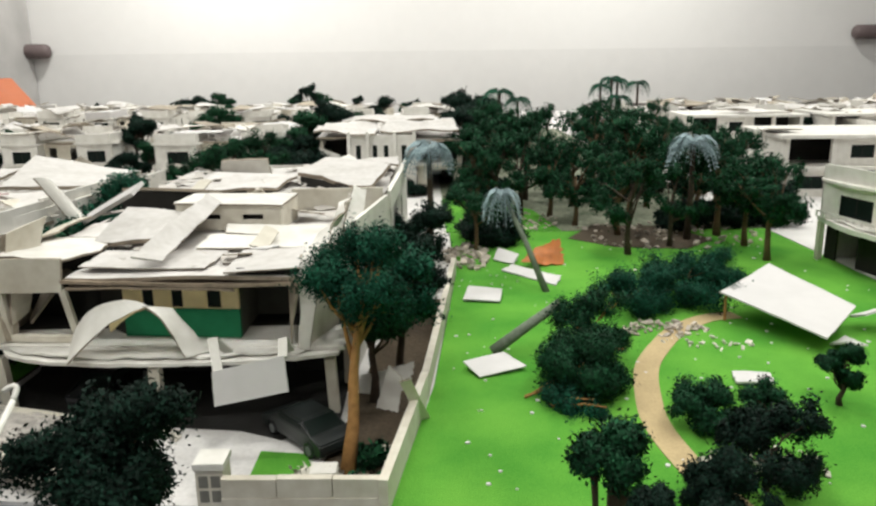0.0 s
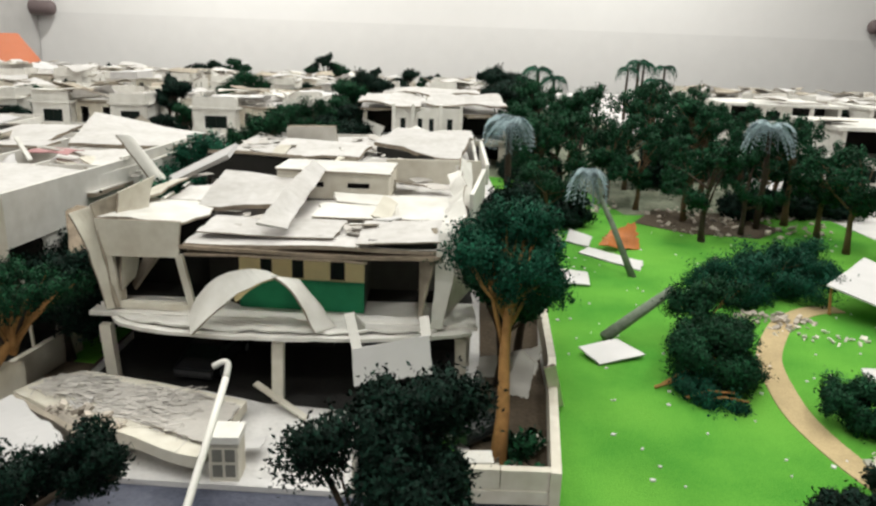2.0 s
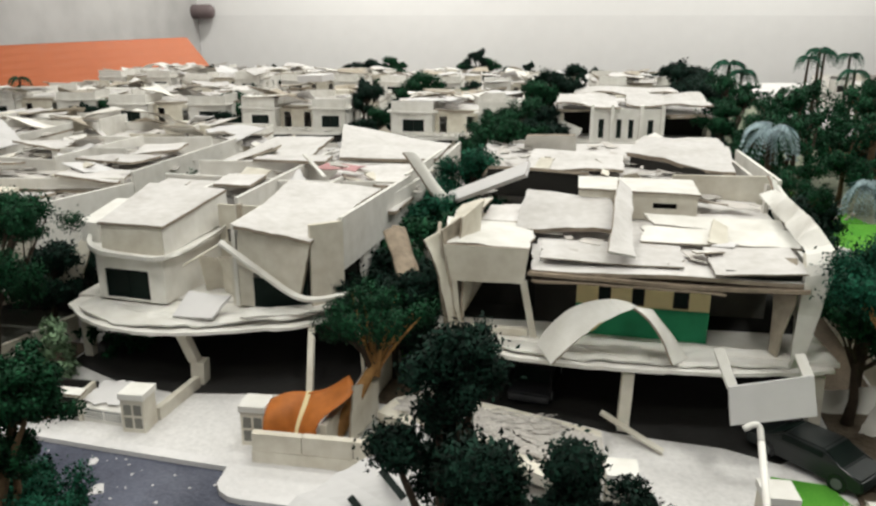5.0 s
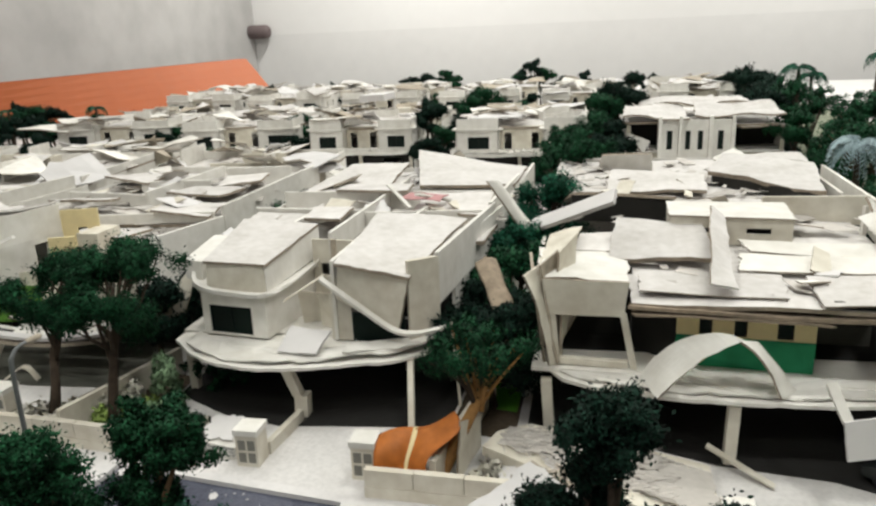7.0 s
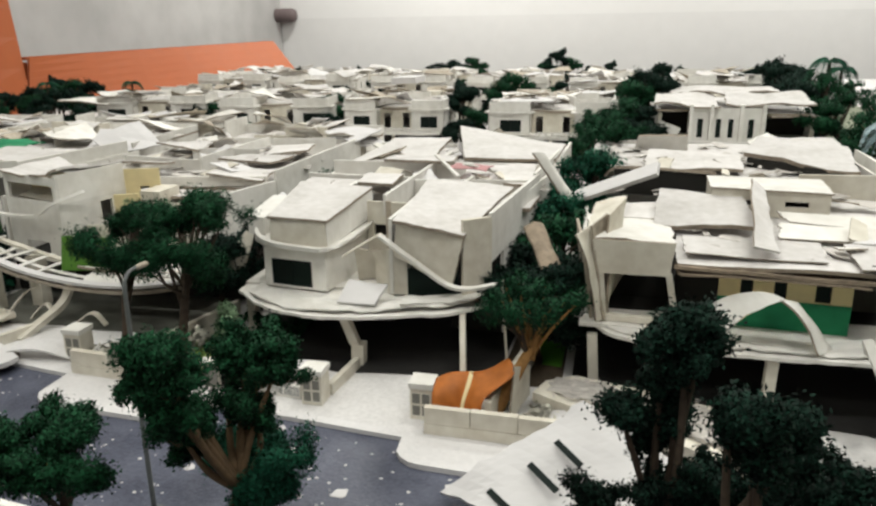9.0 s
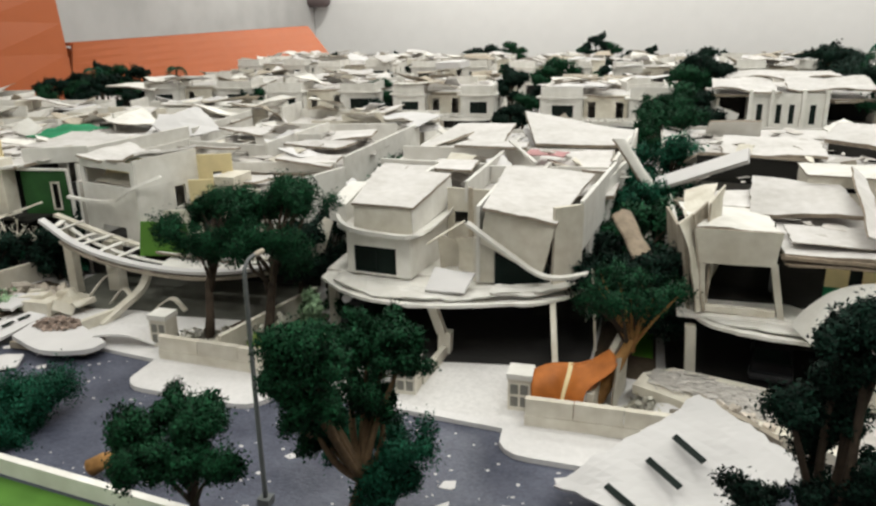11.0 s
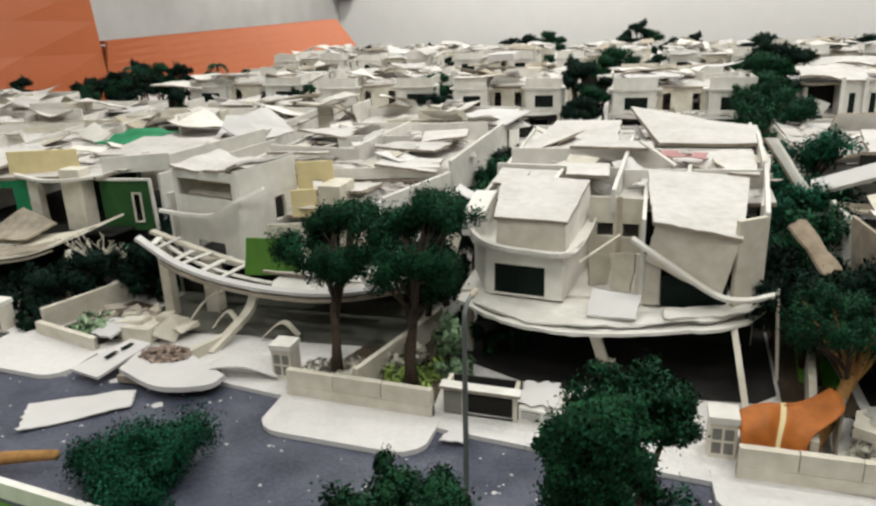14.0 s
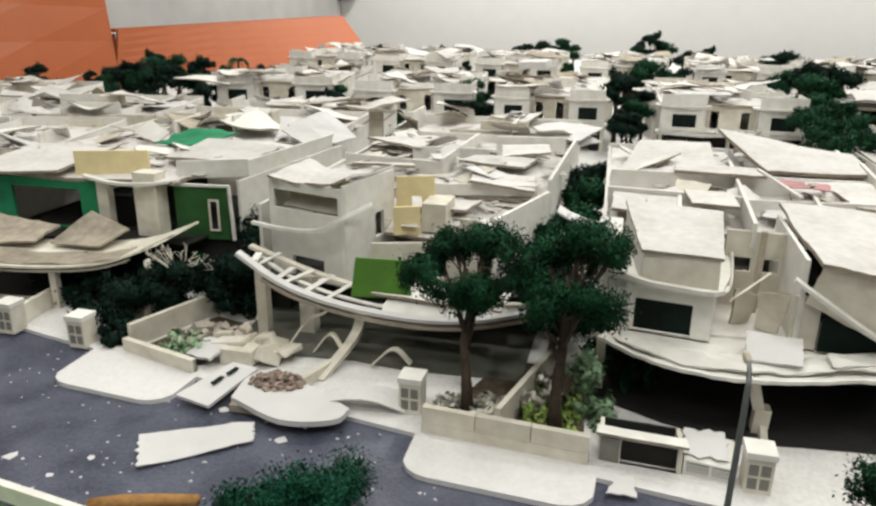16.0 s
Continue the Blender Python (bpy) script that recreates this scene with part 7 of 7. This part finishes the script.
make_tree(8.6, 3.8, 425, LEAF_B, BARK_D, 40, 240, .19, 1.1, .9, "dark model tree between two houses", x=-38.6, y=66)
make_tree(11.6, 3.2, 426, LEAF_T, BARK_D, 40, 240, .19, 1.1, .9, "dark model tree between two houses", x=-35.6, y=78)
make_tree(9.6, 3.0, 427, LEAF_B, BARK_D, 36, 240, .19, 1.1, .9, "dark model tree between two houses", x=-67.8, y=62)
make_tree(10.4, 3.4, 428, LEAF, BARK_D, 36, 240, .19, 1.1, .9, "dark model tree between two houses", x=-67.4, y=90)
make_tree(10.4, 3.2, 429, LEAF_B, BARK_D, 36, 240, .19, 1.1, .9, "dark model tree between two houses", x=-67.8, y=101)
make_tree(8.8, 3.4, 453, LEAF_B, BARK_D, 36, 240, .19, 1.1, .9, "dark model tree between two houses", x=-100.6, y=76)
make_tree(5.2, 3.4, 454, LEAF_B, BARK_D, 36, 240, .19, 1.1, .7, "dark shrub before a porch", name="bush", x=-106.4, y=64)
make_tree(5.0, 3.6, 455, LEAF_B, BARK_D, 36, 240, .19, 1.1, .7, "dark shrub before a porch", name="bush", x=-112.6, y=67)
make_tree(4.6, 3.4, 456, LEAF_B, BARK_D, 36, 240, .19, 1.1, .7, "dark shrub before a porch", name="bush", x=-119, y=66)
make_tree(4.2, 3.0, 457, LEAF_B, BARK_D, 36, 240, .19, 1.1, .7, "dark shrub before a porch", name="bush", x=-101.5, y=69.5)
make_tree(1.8, 1.3, 458, LEAF_B, BARK_D, 20, 200, .17, .8, .7, "dark shrub beside a gate pillar", name="bush", x=-107.0, y=57.4)
for k, (gx, gy, gh, gr) in enumerate(((-31.6, 112, 15.5, 4.4), (-31.4, 127, 15.5, 4.2), (-30, 141, 16, 4.4))):
    make_tree(gh, gr, 461 + k, LEAF, BARK_D, 40, 200, .19, 1.1, .95, "dark green model tree between two rows of houses", x=gx, y=gy)
# park trees
A = make_tree(15.5, 5.8, 430, LEAF, BARK_D, 38, 105, .22, .95, 1.0, "dark green model tree in the park", x=14, y=128)
B = make_tree(14.6, 5.4, 431, LEAF, BARK_M, 34, 105, .22, .9, 1.05, "dark green model tree in the park", x=24, y=132)
C = make_tree(17.5, 5.6, 432, LEAF, BARK_M, 36, 105, .22, .9, 1.1, "tall dark model tree in the park", x=52, y=142)
D = make_tree(13.8, 5.8, 433, LEAF, BARK_M, 38, 110, .22, .95, .7, "broad dark model tree in the park", x=48.6, y=99)
rng = random.Random(77)
for i, (px, py, s) in enumerate(((30.6, 103.6, .8), (46.8, 121, .9), (47.8, 115, .85), (49.1, 107.6, .85), (18.7, 131.8, .9), (32.3, 116, .85), (10.5, 128, .75), (14, 146, .85), (22, 150, 1.0), (30, 142, .9), (38, 130, .95), (60, 140, .9), (16, 168, .9), (26, 176, 1.0),
                                 (40, 160, 1.0), (58, 178, .9), (20, 196, 1.05), (50, 195, 1.0), (64, 200, .9), (9, 106, .65), (38, 108, .7), (27, 124, .8), (54, 132, .8), (44, 140, 1.0), (28, 160, 1.05), (48, 168, 1.05), (36, 150, 1.0))):
    place((A, B, C, D)[i % 4], px, py, s * 1.18, rng.uniform(0, 360))
# foreground and lawn bushes
make_tree(4.4, 4.6, 440, LEAF_T, BARK_M, 44, 340, .12, 1.4, .5, "low broad dark green bush on the lawn", name="bush", x=31, y=82)
make_tree(4.0, 4.0, 441, LEAF_T, BARK_M, 40, 340, .12, 1.4, .5, "low broad dark green bush on the lawn", name="bush", x=25.6, y=79)
make_tree(4.0, 3.4, 442, LEAF_T, BARK_M, 40, 340, .12, 1.4, .6, "low broad dark green bush on the lawn", name="bush", x=37, y=86)
make_tree(5.8, 3.4, 443, LEAF, BARK, 46, 272, .12, 1.1, .7, "fallen dark green tree with bare roots on the lawn", x=16.8, y=65.6)
make_tree(4.4, 3.4, 444, LEAF, BARK_D, 52, 420, .12, 1.3, .6, "fallen dark green tree lying on the lawn", x=15.2, y=58.4)
make_tree(1.7, 2.8, 459, LEAF_T, BARK_D, 34, 300, .12, 1.1, .5, "dark fallen branches on the lawn", name="bush", x=13.4, y=55.2)
make_tree(13.9, 1.2, 445, LEAF, BARK_D, 18, 300, .10, .9, .5, "small dark green tree at the near park edge", x=8.1, y=24.8)
make_tree(3.0, 2.5, 446, LEAF, BARK_D, 34, 442, .12, 1.0, .6, "dark green bush beside the path", name="bush", x=22.2, y=51.8)
make_tree(5.0, 3.4, 447, LEAF_B, BARK_D, 34, 442, .12, 1.0, .6, "dark green bush beside the path", name="bush", x=23, y=43)
make_tree(2.6, 2.2, 448, LEAF_B, BARK_D, 36, 442, .12, 1.0, .6, "dark green bush beside the path", name="bush", x=18.8, y=40.6)
make_tree(2.0, 1.9, 449, LEAF_B, BARK_D, 36, 374, .12, 1.0, .6, "dark green bush at the lawn edge", name="bush", x=14.4, y=39.6)
make_tree(2.0, 2.6, 450, LEAF, BARK_D, 26, 442, .12, .9, .6, "low dark green bush on the lawn", name="bush", x=27.9, y=53)
make_tree(4.8, 1.9, 451, LEAF, BARK_D, 24, 442, .12, .7, .8, "small dark green park tree", x=34.2, y=54.8)
single("bare_roots", tube(arc([(13.6, 60.5, .3), (15, 61.5, 1.0), (16.6, 62.5, 1.6), (17.6, 64.5, 2.6)], 4), .28, 6), BARK, "brown torn roots of a fallen tree", "roots", smooth=True)
for i, (q0, q1) in enumerate((((14, 59.6, .5), (18, 61.5, 2.2)), ((15.5, 58.4, .2), (17.8, 60.6, 1.4)), ((15, 63, 1.4), (18.6, 61, 2.6)), ((33, 74.6, .2), (33.6, 76, 3.2)), ((9.6, 57.0, .2), (13.6, 56.4, 1.3)), ((10.4, 57.6, .2), (14.2, 57.4, 2.0)), ((11.4, 55.2, .2), (14.6, 54.2, 1.2)), ((12.2, 54.6, .2), (15.4, 53.4, .9)))):
    single("branch", tube([q0, Vector(q0).lerp(Vector(q1), .5) + Vector((0, .2, .3)), q1], [.16, .13, .07], 5), BARK, "bare brown branch on the lawn", "branch")
# undergrowth below the park trees
U = make_tree(4.5, 4.2, 452, LEAF_B, BARK_D, 42, 220, .24, 1.2, .5, "low dark undergrowth below the park trees", name="bush", x=12, y=112)
for i in range(16):
    place(U, rng.uniform(9, 60), rng.uniform(116, 190), rng.uniform(.7, 1.3), rng.uniform(0, 360))
for i in range(40):
    ux, uy = (rng.uniform(-190, 8), rng.choice((156, 158, 160, 254, 256))) if i < 28 else (rng.uniform(-200, -100), rng.choice((122, 148, 200)))
    place(U, ux, uy + rng.uniform(-2, 2), rng.uniform(.5, .9), rng.uniform(0, 360))
# palms
make_palm(16.2, 4.2, 460, PALM, 30, 2.2, 99, "silver-blue model palm with drooping fronds", droop=1.0)
make_palm(11.3, 3.4, 461, PALM, 20, 16.1, 86.2, "model palm leaning far over, its bluish fronds hanging", lean=(-.434, .513), droop=1.3, bark=BARK_G)
make_palm(15.4, 4.8, 462, PALM, 24, 42, 112, "bluish model palm among park trees")
P = make_palm(17.5, 5.4, 463, LEAF_T, 15, 28.6, 218, "tall model palm with dark fronds")
for px, py, s in ((76, 300, 1.25), (80, 306, 1.2), (86, 298, 1.15), (22, 205, 1.15), (70, 292, 1.1), (-205, 205, .8), (-178, 210, .8), (60, 225, 1)):
    place(P, px, py, s, rng.uniform(0, 360))
# street and garden trees in the far rows
E1 = make_tree(13.5, 4.6, 470, LEAF_B, BARK_D, 34, 170, .26, 1.2, .8, "dark model tree between far houses", x=-24, y=158)
F1 = make_tree(15.0, 2.9, 471, LEAF_B, BARK_D, 26, 170, .24, 1.3, 1.0, "slim dark model tree between far houses", x=-66, y=176)
F2 = make_tree(13.5, 3.4, 472, LEAF, BARK_D, 22, 170, .24, 1.4, .9, "loose dark green model tree between far houses", x=-100, y=182)
for i in range(46):
    rx, ry = rng.uniform(-205, 12), rng.choice((226, 240, 250, 290, 340, 348))
    if i > 30:
        rx, ry = rng.uniform(66, 200), rng.choice((140, 180, 230, 245, 290, 340))
    place((E1, F1, F2)[i % 3], rx, ry + rng.uniform(-5, 5), rng.uniform(.45, .9), rng.uniform(0, 360))
for px, py, s in ((-64, 161, .8), (-62, 172, .9), (-60, 184, .85), (-29, 158, .85), (-26.5, 168, .95), (-26, 178, 1.15), (-21, 180, 1.1), (-24, 194, 1.1), (-27, 150, .7), (-16, 281, 1.15), (-20, 240, .9), (-49, 257, 1.0), (-100, 162, .7), (-97, 172, .8), (-132, 170, .8), (-134, 180, .9), (-169, 184, .8), (-107, 134, .75), (-101, 138, .65),
                  (11, 160, .95), (9, 176, 1.0), (14, 186, 1.1), (10, 196, 1.1), (16, 204, 1.15), (12, 214, 1.2), (16, 226, 1.3), (19, 236, 1.25), (22, 220, 1.2),
                  (-112, 352, .9), (-106, 350, 1.0), (-100, 350, .95), (-95, 353, 1.05), (-89, 350, .9), (-58, 369, 1.0), (-54, 368, 1.1), (-50, 370, 1.0), (-62, 366, .85), (-30, 360, .8), (-8, 356, .75), (-4, 354, .8), (26, 301, 1.15), (22, 300, 1.0), (-66, 180, 1.2), (-59, 222, 1.35), (-62, 218, 1.2), (-140, 350, .8), (-150, 352, .7),
                  (-197, 207, 1.25), (-176, 184, 1.0), (-180, 192, 1.15), (-186, 184, 1.0), (-190, 196, 1.1), (-194, 186, 1.0), (-202, 200, 1.1), (-208, 190, 1.05), (-200, 178, .95), (-212, 212, 1.0), (-184, 176, .85), (-170, 176, .8), (-206, 212, 1.1), (-216, 222, 1.1), (-205, 164, .95), (-196, 158, .9), (-214, 170, 1.0), (-222, 178, 1.0), (-188, 160, .85), (-198, 190, .85), (-113, 144, .8), (-142, 159, .8), (-166, 167, .95), (-110.5, 153, .75), (-139, 164, .75), (-205, 196, .8), (-212, 202, .85), (-192, 184, .8), (-218, 212, .8), (-225, 220, .85), (-232, 228, .8), (-185, 196, .95), (-228, 206, .7), (-236, 240, .75), (-200, 240, .8), (-190, 250, .8)):
    place((F1, E1, F2)[int(abs(px)) % 3], px, py, s * (1.12 if -30 < px < 24 else 1.2 if py > 340 else .92), rng.uniform(0, 360))
for px, py, s in ((22, 264, 1.2), (20, 258, 1.1), (26, 250, 1), (-50, 350, 1.1), (-42, 352, 1.15), (-60, 350, 1.0), (-24, 182, .8), (-22, 166, .9), (-22, 150, .9), (-63, 180, .85), (-62, 166, .8), (-98, 184, .9), (-214, 180, .8), (-210, 240, .9)):
    place(E1, px, py, s * .85, rng.uniform(0, 360))


def shrubs(x, y, rx, ry, n, mat, label, seed, hgt=1.4):
    r = random.Random(seed)
    t = thing("shrubs", x, y, 0, label, "shrubs", kind="stuff")
    leaves("leaf_mass", [(x + r.uniform(-rx, rx), y + r.uniform(-ry, ry), r.uniform(.1, hgt)) for _ in range(n)], 70, .7, .26, mat, t, seed)
    return t


shrubs(-66.8, 55, 2.2, 3.4, 16, LEAF_Y, "yellow-green planting in a planter", 481, 1.3)
shrubs(-69, 55.4, 2.4, 2.6, 12, WHITE_FLOWER, "dry pale planting in a planter", 493, 1.6)
shrubs(-64.9, 57.2, .9, 2.0, 18, LEAF_L, "light green planting between two gardens", 482, 4.6)
shrubs(-73, 53.4, 2.2, 2, 14, WHITE_FLOWER, "dry pale planting in a planter", 483, 1.2)
shrubs(-99.6, 57, 2.0, 1.6, 16, LEAF_L, "bright green planting in a planter", 484, 1)
shrubs(-34.4, 49.6, 1.6, 1.6, 12, WHITE_FLOWER, "pale planting in a corner garden", 485, 1)
shrubs(-33.4, 53, 2.2, 2.2, 14, LEAF_T, "green planting in a corner garden", 486, .6)
shrubs(-63.4, 55.2, .8, 1.4, 9, LEAF_L, "light green planting behind a low wall", 491, 1.6)
shrubs(-2.4, 46.0, 1.2, 2.0, 12, LEAF, "dry green planting in a corner planter", 487, 1.4)
rubble("rubble", -1.8, 48.2, .1, 1.6, 1.2, 60, .3, WHITE_FLOWER, "pale dry stalks in a corner planter", 492, high=.9)
shrubs(-5.4, 44.7, 1.6, .5, 8, WHITE_FLOWER, "white blossoms along a planter", 488, .8)
shrubs(-103, 70, 5, 4, 30, LEAF_T, "dark green planting before the porch", 489, 3.2)
shrubs(-62, 63, 3, 3, 20, LEAF, "dark green planting before the porch", 490, 2.4)
br = thing("bare_shrub", -105.6, 66, 0, "leafless pale shrub with spreading twigs in a garden", "shrub")
r9 = random.Random(9)
for i in range(16):
    a = math.pi * (.04 + .92 * i / 15) + r9.uniform(-.1, .1)
    d = Vector((math.cos(a), r9.uniform(-.5, .5), 0))
    lift = .6 + 1.6 * math.sin(a)
    root, mid = Vector((-105.6, 66, 3.2)), Vector((-105.6, 66, 3.9 + lift * .5)) + d * 1.9
    tip = Vector((-105.6, 66, 4.3 + lift + r9.uniform(-.3, .6))) + d * r9.uniform(3.2, 5.0)
    bm = tube(arc([root, mid, tip], 3), [.11, .1, .09, .08, .07, .05, .03], 5)
    for k in (.35, .6, .8):
        q = mid.lerp(tip, k)
        tube([q, q + Vector((r9.uniform(-.7, .7), r9.uniform(-.6, .6), r9.uniform(.2, .9)))], [.06, .025], 4, bm)
    part("twig", bm, CARD_CREAM, br)
part("stem", tube([(-105.6, 66, -.1), (-105.6, 66, 3.4)], [.2, .14], 6), CARD_WORN, br)

single("pink_cloth", sheet((-48.6, 79.8, 13.5), (-44.2, 79.2, 13.3), (-43.8, 82.2, 13.7), (-48.2, 82.6, 13.6), .1, 10, .35, .05, seed=521), PINK, "crumpled pink cloth on a broken roof", "cloth")
for i, (x, y, z) in enumerate(((-33.6, 48.4, 1.0), (-31.4, 49.2, 1.8), (-34.8, 51.4, .6), (-30, 45.4, 1.0), (-19.4, 46.4, .5))):
    single("paper_scrap", sheet((x - 1, y - .7, z), (x + .9, y - .5, z + .3), (x + 1.1, y + .8, z + .5), (x - .8, y + .7, z + .1), .06, 8, .45, .12, seed=530 + i), CARD_BRIGHT, "crumpled white paper scrap among rubble", "scrap", "paper scraps")
single("broken_board", sheet((-37.5, 48.5, .3), (-36.6, 53.4, .3), (-36.5, 53.6, 2.8), (-37.2, 49.2, 4.6), .14, 8, .12, .04, seed=521), CARD_CREAM, "pale cream board leaning behind a planter wall", "board")
rubble("rubble", -35.2, 49.6, .1, 1.5, 1.6, 46, .42, WHITE_FLOWER, "pale crumbled scraps behind a planter wall", 522, high=.9)
slab_part("lawn_patch", prism([(-35.4, 52.0), (-33.4, 51.6), (-31.4, 53.4), (-31.8, 55.2), (-34.6, 55.0)], 0, .1), LAWN, "small patch of bright green grass", "lawn")
slab_part("lawn_strip", prism([(-37.6, 60), (-34.4, 59.4), (-34, 70), (-36.6, 70)], 0, .1), LAWN, "green strip between two houses", "lawn")

# ---------------------------------------------------------------- street lamp and car
sl2 = thing("street_lamp", -57.6, 34.3, -.3, "thin dark grey model street lamp with a bent arm", "street lamp", "street lamps")
part("pole", tube(arc([(-57.7, 34.3, -.3), (-57.7, 34.3, 5), (-57.65, 34.3, 10), (-57.6, 34.3, 14.4), (-57.58, 34.5, 15.1), (-57.55, 34.9, 15.4), (-57.5, 35.6, 15.45)], 4), [.16 - .003 * k for k in range(25)], 8), GREY_MET, sl2, smooth=True)
part("lamp_head", tube([(-57.5, 35.4, 15.42), (-57.5, 35.6, 15.42), (-57.5, 36.3, 15.4), (-57.5, 36.5, 15.36)], [.1, .17, .17, .08], 8), CARD_WORN, sl2, "pale lamp head", smooth=True)
part("base", box(-58.1, -57.3, 33.9, 34.7, -.32, .2), GREY_MET, sl2)


def car(x, y, turn, body_mat, label):
    t = thing("car", 0, 0, 0, label, "car", "model cars")
    prof = [(-4.2, .5), (-4.3, 1.35), (-2.9, 1.6), (-1.5, 2.5), (1.3, 2.55), (2.7, 1.7), (4.1, 1.5), (4.3, .9), (4.1, .5)]
    bm = bmesh.new()
    a = [bm.verts.new((px, -1.7 + (.25 if pz > 2 else 0), pz)) for px, pz in prof]
    b = [bm.verts.new((px, 1.7 - (.25 if pz > 2 else 0), pz)) for px, pz in prof]
    bm.faces.new(a)
    bm.faces.new(b[::-1])
    for i in range(len(prof)):
        j = (i + 1) % len(prof)
        bm.faces.new((a[i], b[i], b[j], a[j]))
    bmesh.ops.bevel(bm, geom=bm.edges[:], offset=.12, segments=2, affect="EDGES")
    part("body", bm, body_mat, t, smooth=False)
    part("windscreen", sheet((1.5, -1.35, 2.5), (2.68, -1.5, 1.78), (2.68, 1.5, 1.78), (1.5, 1.35, 2.5), .06, 3, 0), GLASS, t)
    part("rear_window", sheet((-2.75, -1.5, 1.74), (-1.6, -1.35, 2.48), (-1.6, 1.35, 2.48), (-2.75, 1.5, 1.74), .06, 3, 0), GLASS, t)
    for s in (-1, 1):
        part("side_window", box(-1.6, 1.4, s * 1.56 - .05, s * 1.56 + .05, 1.75, 2.35), GLASS, t)
        for wx in (-2.6, 2.6):
            w = part("wheel", tube([(wx, s * 1.35, .65), (wx, s * 1.75, .65)], .68, 14), CAR_DARK, t)
            part("rim", tube([(wx, s * 1.74, .65), (wx, s * 1.8, .65)], .38, 10), GREY_MET, w)
    t.matrix_basis = pose(x * CM, y * CM, 0, 0, 0, turn) @ Matrix.Scale(.92, 4)
    return t


car(-7.0, 51.0, -48, CAR_MID, "dark model car parked under the porch")
car(-25, 60, 80, CAR_DARK, "dark model car deep under the porch")
